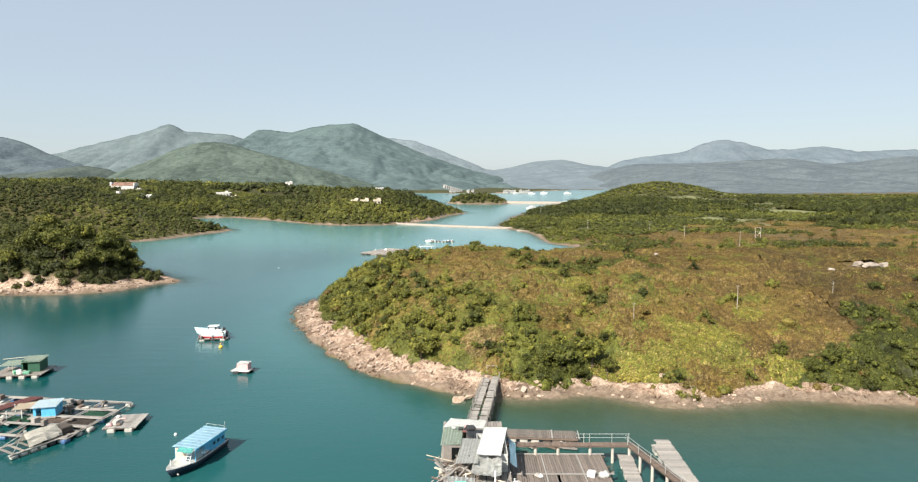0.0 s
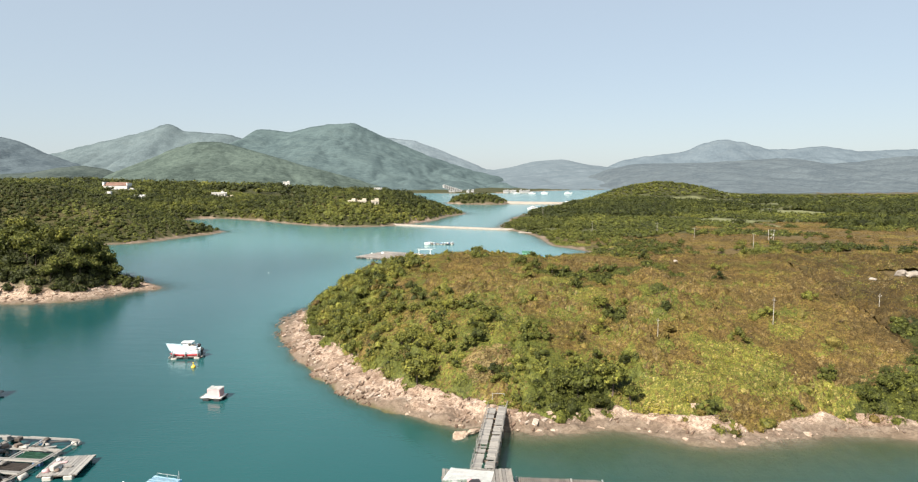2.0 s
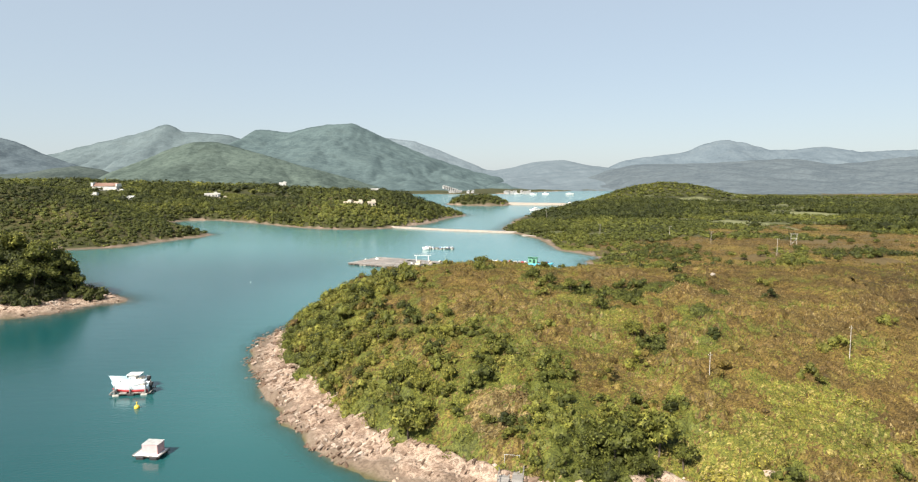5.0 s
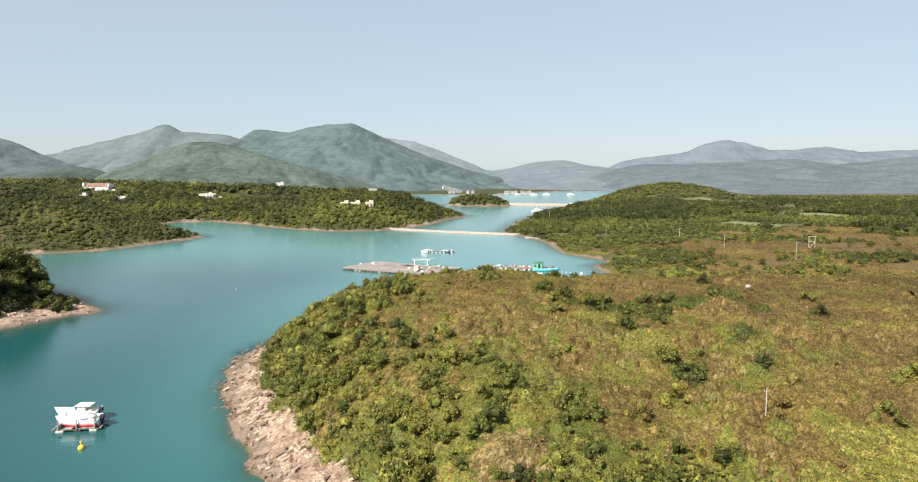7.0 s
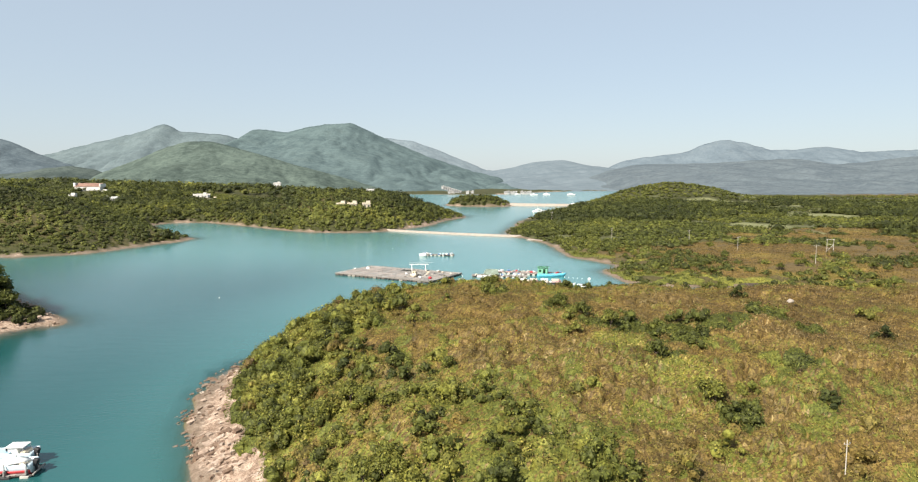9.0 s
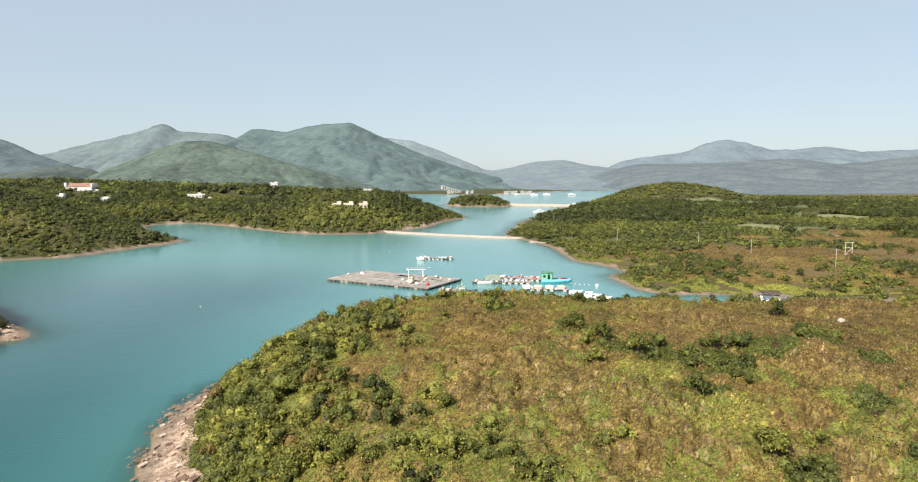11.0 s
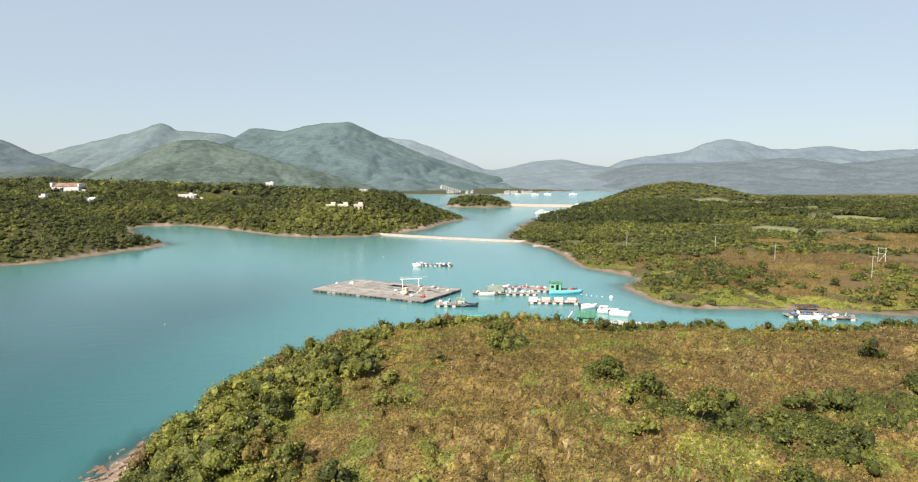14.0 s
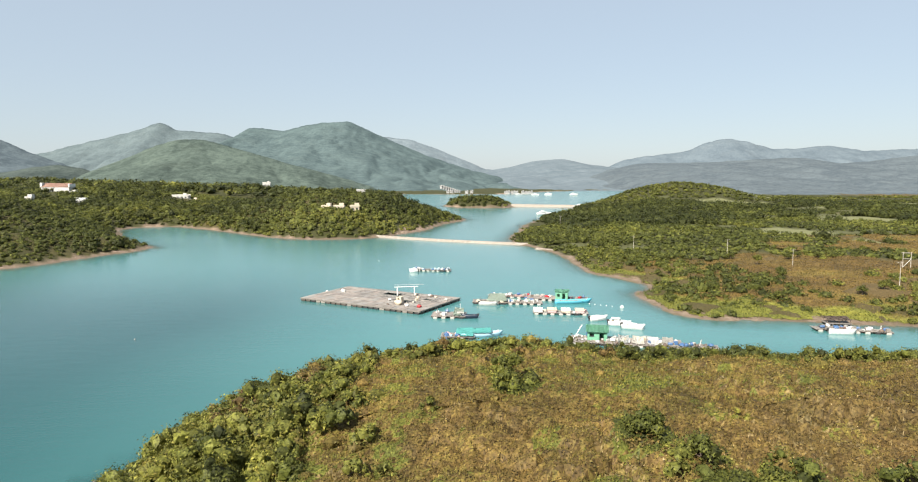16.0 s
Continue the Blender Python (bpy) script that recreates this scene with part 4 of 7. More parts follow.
def lathe(name, parent, prof, at, material, along="z", label="", sides=12):
    bm = bmesh.new()
    rings = []
    for r, t in prof:
        rings.append([bm.verts.new((max(r, 1e-4) * math.cos(2 * math.pi * i / sides), max(r, 1e-4) * math.sin(2 * math.pi * i / sides), t)) for i in range(sides)])
    for p, q in zip(rings, rings[1:]):
        for i in range(sides):
            bm.faces.new((p[i], p[(i + 1) % sides], q[(i + 1) % sides], q[i]))
    bmesh.ops.remove_doubles(bm, verts=bm.verts, dist=0.002)
    turn = {"z": (0, 0, 0), "x": (0, 90, 0), "y": (90, 0, 0)}[along]
    bmesh.ops.transform(bm, matrix=pose(*at, *turn), verts=bm.verts)
    return part(name, bm, material, parent, label, smooth_faces=True)


def sheet(name, parent, corners, material, thick=0.04, ribs=0, sag=0.0, label="", seed=0):
    """A roof sheet or tarpaulin over four corners, ribbed or sagging."""
    rs = random.Random(seed)
    a, b, c, d = (Vector(p) for p in corners)
    nu, nv = (max(ribs * 4, 8), 6)
    bm = bmesh.new()
    nrm = (b - a).cross(d - a).normalized()
    grid = []
    for j in range(nv + 1):
        row = []
        for i in range(nu + 1):
            u, v = i / nu, j / nv
            p = (a * (1 - u) + b * u) * (1 - v) + (d * (1 - u) + c * u) * v
            p += nrm * (0.03 * (math.sin(u * ribs * 2 * math.pi)) if ribs else rs.uniform(-0.02 - 0.25 * sag, 0.02 + 0.25 * sag))
            p += nrm * (-sag * 4 * (u * (1 - u) + v * (1 - v)) * 0.5)
            row.append(bm.verts.new(p))
        grid.append(row)
    for j in range(nv):
        for i in range(nu):
            bm.faces.new((grid[j][i], grid[j][i + 1], grid[j + 1][i + 1], grid[j + 1][i]))
    bmesh.ops.solidify(bm, geom=list(bm.faces), thickness=thick)
    return part(name, bm, material, parent, label)


def unit_planks():
    """Three plank meshes of unit size, a little warped."""
    out = []
    for s in range(3):
        rs = random.Random(40 + s)
        bm = add_box(bmesh.new(), (1, 1, 1), bevel=0.0)
        bmesh.ops.bevel(bm, geom=list(bm.edges), offset=0.06, segments=1, affect="EDGES")
        for v in bm.verts:
            v.co += Vector((rs.uniform(-0.03, 0.03), rs.uniform(-0.012, 0.012), rs.uniform(-0.12, 0.12)))
        me = bpy.data.meshes.new("plank")
        bm.to_mesh(me)
        bm.free()
        out.append(me)
    return out


PLANK = unit_planks()
PLANKED = {}


def plank(parent, at, size, turn=0.0, material=W_GREY, name="plank", tilt=(0, 0)):
    key = (material.name, random.randrange(3))
    if key not in PLANKED:
        PLANKED[key] = PLANK[key[1]].copy()
        PLANKED[key].materials.append(material)
    ob = new(name, PLANKED[key])
    ob.parent = parent
    ob.matrix_local = pose(*at, tilt[0], tilt[1], turn) @ Matrix.Diagonal((*size, 1))
    return ob


def deck(parent, x0, x1, y0, y1, z, step, along="y", material=W_GREY, gap=0.025, thick=0.05, holes=0.0, rs=random):
    """Planks side by side over a rectangle. along: the way a plank runs."""
    lo, hi = (x0, x1) if along == "y" else (y0, y1)
    n = max(1, round((hi - lo) / step))
    w = (hi - lo) / n
    for i in range(n):
        if rs.random() < holes:
            continue
        c = lo + (i + 0.5) * w
        trim = rs.uniform(-0.06, 0.06)
        if along == "y":
            plank(parent, (c, (y0 + y1) / 2 + trim, z + rs.uniform(-0.008, 0.008)), (w - gap, y1 - y0, thick), rs.uniform(-0.4, 0.4), material)
        else:
            plank(parent, ((x0 + x1) / 2 + trim, c, z + rs.uniform(-0.008, 0.008)), (x1 - x0, w - gap, thick), rs.uniform(-0.4, 0.4), material)


def hull_mesh(length, beam, depth, draft=0.25, bow=0.55, stern=0.85, sheer=0.25, wall=0.06):
    """An open boat: skin with thickness, bow to -x. z = 0 is the waterline."""
    bm = bmesh.new()
    n, sec = 14, [(-1, 1.0), (-0.97, 0.55), (-0.86, 0.15), (-0.55, -0.0), (0, -0.08), (0.55, 0.0), (0.86, 0.15), (0.97, 0.55), (1, 1.0)]
    rows = []
    for i in range(n + 1):
        s = i / n
        w = min(1.0, (s / bow) ** 0.62 if s > 0 else 0.0) * (1 - (1 - stern) * max(0, (s - 0.6) / 0.4))
        top = depth - draft + sheer * max(0, 1 - s / 0.5) ** 2 + 0.06 * s
        rake = 0.10 * length * (1 - s) ** 3
        row = []
        for y, h in sec:
            z = -draft + (top + draft) * max(h, 0) + (0.18 * (1 - s) ** 3 * (1 - max(h, 0))) - 0.08 * (h < 0)
            row.append(bm.verts.new((-length / 2 + length * s - rake * max(h, 0) + 0.02, y * beam / 2 * max(w, 0.02) * (0.75 + 0.25 * max(h, 0)), z)))
        rows.append(row)
    for p, q in zip(rows, rows[1:]):
        for i in range(len(sec) - 1):
            bm.faces.new((p[i], p[i + 1], q[i + 1], q[i]))
    bm.faces.new(rows[-1])
    bmesh.ops.recalc_face_normals(bm, faces=bm.faces)
    bmesh.ops.solidify(bm, geom=list(bm.faces), thickness=wall)
    return bm


def deck_mesh(length, beam, z, bow=0.55, stern=0.85, inset=0.06, s0=0.06, s1=0.985, thick=0.04):
    """The floor of a boat at one height."""
    bm = bmesh.new()
    pts = []
    for i in range(13):
        s = s0 + (s1 - s0) * i / 12
        w = min(1.0, (s / bow) ** 0.62) * (1 - (1 - stern) * max(0, (s - 0.6) / 0.4)) * (beam / 2) * 0.93 - inset
        pts.append((-length / 2 + length * s, max(w, 0.03)))
    loop = [bm.verts.new((x, w, z)) for x, w in pts] + [bm.verts.new((x, -w, z)) for x, w in reversed(pts)]
    f = bm.faces.new(loop)
    bmesh.ops.recalc_face_normals(bm, faces=[f])
    bmesh.ops.solidify(bm, geom=[f], thickness=thick)
    return bm


def shell(name, parent, size, at, material, openings=(), turn=0, wall=0.08, label=""):
    """Four walls with real openings. openings: (side, from, to, low, high), side 0 to 3 = -y, +x, +y, -x."""
    sx, sy, sz = size
    bm = bmesh.new()
    zs = sorted({0.0, sz, *(round(v, 4) for o in openings for v in o[3:] if 0 < v < sz)})
    for side in range(4):
        L = sx if side % 2 == 0 else sy - 2 * wall
        cuts = [o[1:] for o in openings if o[0] == side]
        us = {0.0, L, *(v for o in cuts for v in o[:2])} | ({wall, L - wall} if side % 2 == 0 else set())
        us = sorted(us)
        for a, b in zip(us, us[1:]):
            for lo, hi in zip(zs, zs[1:]):
                if b - a < 1e-4 or any(o[0] - 1e-4 <= a and b <= o[1] + 1e-4 and o[2] - 1e-4 <= lo and hi <= o[3] + 1e-4 for o in cuts):
                    continue
                c, w, m = (a + b) / 2 - L / 2, b - a, (lo + hi) / 2
                at_, sz_ = {0: ((c, -sy / 2 + wall / 2, m), (w, wall, hi - lo)), 2: ((-c, sy / 2 - wall / 2, m), (w, wall, hi - lo)),
                            1: ((sx / 2 - wall / 2, c, m), (wall, w, hi - lo)), 3: ((-sx / 2 + wall / 2, -c, m), (wall, w, hi - lo))}[side]
                add_box(bm, sz_, at_, bevel=0)
    bmesh.ops.remove_doubles(bm, verts=bm.verts, dist=0.002)
    seen = {}
    for f in bm.faces:
        seen.setdefault(tuple(round(v, 3) for v in f.calc_center_median()), []).append(f)
    bmesh.ops.delete(bm, geom=[f for fs in seen.values() if len(fs) > 1 for f in fs], context="FACES_ONLY")
    bmesh.ops.transform(bm, matrix=pose(*at, 0, 0, turn), verts=bm.verts)
    return part(name, bm, material, parent, label)


def rock_mesh(seed, flat=0.7):
    rs = random.Random(seed)
    bm = bmesh.new()
    bmesh.ops.create_icosphere(bm, subdivisions=2, radius=1.0)
    off = Vector((rs.uniform(0, 50), rs.uniform(0, 50), 0))
    for v in bm.verts:
        v.co *= 0.8 + 0.55 * noise.noise(v.co * 1.3 + off) + 0.2 * noise.noise(v.co * 3.1 + off)
        v.co.z *= flat
        for cut in ((0.8, 0.3, 0.5), (-0.5, 0.8, 0.4), (0.2, -0.9, 0.5)):
            n = Vector(cut).normalized()
            over = v.co.dot(n) - 0.72
            if over > 0:
                v.co -= n * over * 0.85
    return bm


def heap(parent, rs, x0, x1, y0, y1, z, count, mats, names=("crate", "drum", "sack", "board")):
    """Odds and ends on a raft: crates, drums, bundles and boards."""
    for _ in range(count):
        x, y = rs.uniform(x0, x1), rs.uniform(y0, y1)
        kind, m = rs.choice(names), rs.choice(mats)
        if kind == "crate":
            s = (rs.uniform(0.4, 0.9), rs.uniform(0.4, 0.8), rs.uniform(0.3, 0.7))
            box("crate", parent, s, (x, y, z + s[2] / 2), m, (0, 0, rs.uniform(0, 90)), bevel=0.03)
        elif kind == "drum":
            drum("drum", parent, (x, y, z + 0.29), 0.28, 0.85, rs.choice((P_DRUM, P_WHITE, P_DRUM, m)), rs.choice("xy"))
        elif kind == "sack":
            bm = rock_mesh(rs.randrange(999), 0.6)
            q = rs.uniform(0.3, 0.7)
            bmesh.ops.transform(bm, matrix=pose(x, y, z + 0.25 * q) @ Matrix.Scale(q, 4), verts=bm.verts)
            part("sack", bm, m, parent, smooth_faces=True)
        else:
            box("board", parent, (rs.uniform(1.0, 2.4), rs.uniform(0.15, 0.4), 0.05), (x, y, z + 0.05), rs.choice((W_GREY, W_PALE, m)), (rs.uniform(-3, 3), rs.uniform(-4, 4), rs.uniform(0, 180)))


def raft(name, x, y, turn, sx, sy, label, material=W_GREY, z=0.45, step=0.3, along="y", floats=P_FOAM, group="", holes=0.02, rim=W_PALE, seed=1):
    """A floating deck: foam floats below, bearers and planks."""
    rs = random.Random(seed)
    ob = thing(name, x, y, 0, turn, label, "raft", group)
    n = max(2, int(sx / 1.6))
    for i in range(n):
        for s in (-1, 1):
            box("float", ob, (0.9, 0.55, 0.5), (-sx / 2 + (i + 0.5) * sx / n + rs.uniform(-0.1, 0.1), s * (sy / 2 - 0.22), z - 0.33), rs.choice((floats, floats, P_DRUM if rs.random() < 0.3 else floats, P_BLACK)), bevel=0.08)
    for s in (-1, 0, 1):
        box("bearer", ob, (sx, 0.14, 0.14), (0, s * (sy / 2 - 0.12), z - 0.1), W_DARK)
    for s in (-1, 1):
        box("edge_board", ob, (0.16, sy, 0.13), (s * (sx / 2 - 0.08), 0, z), rim)
    deck(ob, -sx / 2 + 0.16, sx / 2 - 0.16, -sy / 2, sy / 2, z, step, along, material, holes=holes, rs=rs)
    return ob

# ---------------------------------------------------------------- causeways
def causeway(name, pts, crest, height, foot, label, material, seed):
    """A low stone bank with a flat crest between two shores."""
    pts = np.array(pts, float)
    t = np.linspace(0, 1, 90) * (len(pts) - 1)
    x, y = np.interp(t, range(len(pts)), pts[:, 0]), np.interp(t, range(len(pts)), pts[:, 1])
    dx, dy = np.gradient(x), np.gradient(y)
    n = np.hypot(dx, dy)
    nx, ny = -dy / n, dx / n
    off = np.array([-foot, -foot * 0.75, -crest / 2 - 0.3, -crest / 2, 0, crest / 2, crest / 2 + 0.3, foot * 0.75, foot])
    lev = np.array([-1.4, -0.1, height - 0.35, height, height + 0.03, height, height - 0.35, -0.1, -1.4])
    X, Y = x[:, None] + nx[:, None] * off, y[:, None] + ny[:, None] * off
    Z = lev[None, :] + 0.22 * fbm(X, Y, 1.6, 3, seed) * (np.abs(off) > crest / 2 + 0.2)
    X = X + 0.3 * fbm(X, Y, 2.0, 2, seed + 3)
    me = grid_mesh(name, X.T, Y.T, Z.T, closed=False)
    me.polygons.foreach_set("use_smooth", [False] * len(me.polygons))
    me.materials.append(material)
    return tagged(new(name, me), label, "causeway", kind="structure")


def pale_stone():
    k = Mat("pale_causeway_stone")
    c = k.ramp(k.noise(1.2, 7, 0.7), (0.3, (0.15, 0.12, 0.095)), (0.55, (0.29, 0.25, 0.21)), (0.8, (0.40, 0.36, 0.31)))
    k.bump(k.noise(0.8, 6, 0.7), 0.6, 0.2)
    return k.done(c, 0.9)


M_PALE = pale_stone()
causeway("causeway", [(-44, 431), (-30, 421), (-8, 407), (14, 396), (32, 388)], 2.0, 0.9, 3.2, "pale stone causeway between two wooded shores", M_PALE, 201)
causeway("causeway", [(34, 372), (42, 362)], 1.2, 0.5, 2.5, "low stone spur by the causeway", M_PALE, 202)
causeway("far_causeway", [(58, 818), (80, 806), (132, 790)], 5.0, 2.6, 8.0, "broad pale stone dam across the channel", M_PALE, 203)


# ---------------------------------------------------------------- boulders
def boulder_field():
    base = []
    for s in range(5):
        bm = rock_mesh(300 + s, 0.65)
        base.append((np.array([v.co[:] for v in bm.verts]), None))
        bm.free()
    tri = []
    bm = rock_mesh(300)
    bm.verts.ensure_lookup_table()
    tri = np.array([[v.index for v in f.verts] for f in bm.faces])
    bm.free()
    x, y = scatter(-42, 110, 76, 200, 0.95)
    h, d, w, s, b, lw = surface(x, y)
    keep = (w == 1) & (d > -1.6) & (d < 6.5) & (rng.uniform(0, 1, len(x)) < 0.34 * smooth(-0.3, 0.4, fbm(x, y, 6, 3, 97)) + 0.05) & (x < 0.76 * y + 5)
    keep &= (y < 160) & ((x < 8) | (d < 3.0)) & (d > -0.6)
    x, y, h = x[keep], y[keep], h[keep]
    sx, sy = scatter(-135, -82, 160, 212, 1.5)
    h2, d2, w2, *_ = surface(sx, sy)
    k2 = (w2 == 2) & (d2 > -1) & (d2 < 7) & (rng.uniform(0, 1, len(sx)) < 0.35)
    x, y, h = np.concatenate([x, sx[k2]]), np.concatenate([y, sy[k2]]), np.concatenate([h, h2[k2]])
    vs, fs = [], []
    for i in range(len(x)):
        q = rng.uniform(0.10, 0.26) * (1 + 1.3 * (rng.uniform() < 0.06))
        a = rng.uniform(0, 6.28)
        v = base[i % 5][0] * q * np.array([rng.uniform(0.8, 1.5), rng.uniform(0.8, 1.2), rng.uniform(0.8, 1.3)])
        v = np.stack([v[:, 0] * math.cos(a) - v[:, 1] * math.sin(a), v[:, 0] * math.sin(a) + v[:, 1] * math.cos(a), v[:, 2]], 1)
        vs.append(v + np.array([x[i], y[i], max(h[i], -0.15) + 0.22]))
        fs.append(tri + len(base[0][0]) * i)
    me = array_mesh("shore_stones", np.concatenate(vs), np.concatenate(fs), smooth_faces=False)
    me.materials.append(M_ROCK)
    tagged(new("shore_stones", me), "scattered pale brown stones along the shore", "stones", kind="stuff")


def ledge_mat():
    k = Mat("ledge_rock")
    rnd = k.node("ShaderNodeNewGeometry").outputs["Random Per Island"]
    c = k.ramp(rnd, (0.0, (0.11, 0.075, 0.055)), (0.3, (0.22, 0.155, 0.115)), (0.7, (0.35, 0.27, 0.215)), (1.0, (0.48, 0.41, 0.35)))
    c = k.mix(1.0, c, k.ramp(k.noise(0.35, 6, 0.7), (0.3, (0.55, 0.5, 0.47)), (0.6, (1.1, 1.08, 1.05))), "MULTIPLY")
    z = k.node("ShaderNodeSeparateXYZ", Vector=k.node("ShaderNodeNewGeometry").outputs["Position"]).outputs["Z"]
    tide = k.ramp(k.math("ADD", z, k.math("MULTIPLY", k.noise(2.0, 4), 0.5)), (0.55, (1, 1, 1)), (0.95, (0, 0, 0)))      # weed and oyster stain below the tide line
    c = k.mix(k.math("MULTIPLY", tide, 0.75), c, k.mix(k.noise(0.4, 4), (0.07, 0.045, 0.03), (0.17, 0.11, 0.075)))
    k.bump(k.noise(0.25, 7, 0.7), 0.8, 0.12)
    return k.done(c, 0.9, spec=0.2)


def shore_ledges():
    """Broken slabs of bedded rock, all dipping one way, along the bare shores."""
    x, y = scatter(-44, 62, 76, 168, 0.62)
    h, d, w, s, b, lw = surface(x, y)
    near = np.where(x < 8, 1.0, 0.35)
    keep = (w == 1) & (d > -0.5 - 1.0 * smooth(-28, -37, x) - 0.5 * (rng.uniform(0, 1, len(x)) < 0.25)) & (d < main_margin(x, y) + 0.6) & (rng.uniform(0, 1, len(x)) < near * (0.12 + 0.8 * smooth(-0.1, 0.4, fbm(x, y, 4, 3, 161))))
    x2, y2 = scatter(-150, -80, 158, 215, 0.95)
    h2, d2, w2, *_ = surface(x2, y2)
    k2 = (w2 == 2) & (d2 > -0.6) & (d2 < 6) & (rng.uniform(0, 1, len(x2)) < 0.15 + 0.7 * smooth(-0.1, 0.3, fbm(x2, y2, 6, 3, 162)))
    x, y = np.concatenate([x[keep], x2[k2]]), np.concatenate([y[keep], y2[k2]])
    h, d, w, s, b, lw = surface(x, y)
    h = h + shore_relief(x, y, h, d, s)
    n = len(x)
    cube = np.array([(i, j, k) for i in (-1, 1) for j in (-1, 1) for k in (-1, 1)], float)
    face = np.array([(0, 1, 3, 2), (4, 6, 7, 5), (0, 4, 5, 1), (2, 3, 7, 6), (0, 2, 6, 4), (1, 5, 7, 3)])
    big = np.where(rng.uniform(0, 1, n) < 0.08, 1.9, 1.0)
    half = np.stack([rng.uniform(0.12, 0.5, n), rng.uniform(0.06, 0.2, n), rng.uniform(0.05, 0.16, n)], 1) * big[:, None]
    v = cube[None] * half[:, None, :] * rng.uniform(0.6, 1.15, (n, 8, 1)) + rng.normal(0, 0.03, (n, 8, 3))
    v[:, :, 2] += 0.35 * v[:, :, 1] + 0.10 * v[:, :, 0]      # the dip of the beds
    a = np.radians(58 + rng.normal(0, 16, n))
    cs, sn = np.cos(a)[:, None], np.sin(a)[:, None]
    v = np.stack([v[..., 0] * cs - v[..., 1] * sn + x[:, None], v[..., 0] * sn + v[..., 1] * cs + y[:, None], v[..., 2] + np.maximum(h, -0.10)[:, None] + 0.06], -1)
    me = array_mesh("shore_ledges", v.reshape(-1, 3), (face[None] + 8 * np.arange(n)[:, None, None]).reshape(-1, 4), smooth_faces=False)
    me.materials.append(ledge_mat())
    tagged(new("shore_ledges", me), "broken pale and rust-stained rock ledges along the shore", "rock ledges", kind="stuff")


shore_ledges()
boulder_field()


def boulder(x, y, z, size, turn, seed, label, mat=None):
    bm = rock_mesh(seed, 0.7)
    bmesh.ops.transform(bm, matrix=pose(0, 0, 0, 0, 0, turn) @ Matrix.Diagonal((*size, 1)), verts=bm.verts)
    ob = part("boulder", bm, mat or M_ROCK, None)
    ob.location = (x, y, z)
    return tagged(ob, label, "rock", "shore boulders")


boulder(-0.2, 83.6, 0.0, (1.3, 0.9, 1.1), 20, 401, "large pale boulder in shallow water by the jetty")
boulder(1.4, 84.5, 0.3, (1.2, 0.45, 0.5), 40, 402, "long slanting rock slab beside the jetty")
for i, (x, y, s) in enumerate([(7.0, 87.2, 1.0), (9.3, 85.2, 0.7), (6.2, 88.6, 0.8), (11, 85.4, 0.5), (16.8, 86.3, 0.9), (29, 88, 0.9), (28, 86.5, 0.7), (30.5, 90, 0.7), (26, 82.6, 0.8), (32, 81.6, 0.6), (0.5, 89.5, 0.8), (3, 90.5, 0.7)]):
    hh = float(surface(np.array([x]), np.array([y]))[0][0])
    boulder(x, y, max(hh, -0.1) + 0.1 * s, (s * 0.9, s * 0.7, s * 0.5), 37 * i, 410 + i, "weathered pale brown boulder on the rocky shore")
pale = M_PALE
for x, y, sx_, sy_, sd_ in [(80.5, 123, 2.6, 1.3, 431), (78.6, 124, 1.4, 0.8, 432), (82.6, 122.2, 1.5, 0.9, 433), (43.2, 138.6, 0.6, 0.35, 434), (72, 121.5, 0.9, 0.4, 435)]:
    hh = float(surface(np.array([x]), np.array([y]))[0][0])
    boulder(x, y, hh + 0.45, (sx_, sy_, 1.2 if sx_ > 1 else 0.5), 10, sd_, "bare white rock showing through the scrub", pale)


# ---------------------------------------------------------------- trees
def make_tree(height, crown, tint, seed, kind="tree", label=""):
    rs = random.Random(seed)
    ob = thing(kind, 0, 0, 0, 0, label, "tree", "trees on the shores")
    bm = bmesh.new()

    def limb(a, b, r0, r1):
        a, b = Vector(a), Vector(b)
        m = Matrix.Translation((a + b) / 2) @ (b - a).to_track_quat("Z", "Y").to_matrix().to_4x4()
        bmesh.ops.create_cone(bm, cap_ends=True, segments=6, radius1=r0, radius2=r1, depth=(b - a).length, matrix=m)

    fork = (rs.uniform(-0.2, 0.2), rs.uniform(-0.2, 0.2), height * 0.42)
    limb((0, 0, -0.4), fork, 0.05 * height * 0.6, 0.035 * height * 0.6)
    c, r = [], []
    for i in range(6):
        a = i * 1.05 + rs.uniform(-0.3, 0.3)
        q = crown * rs.uniform(0.35, 0.75)
        tip = (math.cos(a) * q, math.sin(a) * q, height * rs.uniform(0.6, 0.85))
        limb(fork, tip, 0.02 * height, 0.006 * height)
        c.append(tip), r.append(crown * rs.uniform(0.42, 0.62))
    c.append((0, 0, height * 0.88)), r.append(crown * 0.55)
    part("trunk", bm, W_BROWN, ob)
    r = np.array(r)
    me = leaf_cloud("crown", np.array(c), r, r * 0.85, np.full(len(c), 110), np.full(len(c), 0.22), np.full(len(c), tint) + rng.normal(0, 0.03, len(c)), low=-0.7)
    cr = new("crown", me)
    cr.parent = ob
    return ob


def plant(proto, x, y, scale, turn):
    hh = float(surface(np.array([float(x)]), np.array([float(y)]))[0][0])
    ob = copy_thing(proto, pose(x, y, hh, 0, 0, turn))
    ob.scale = (scale, scale, scale)
    return ob


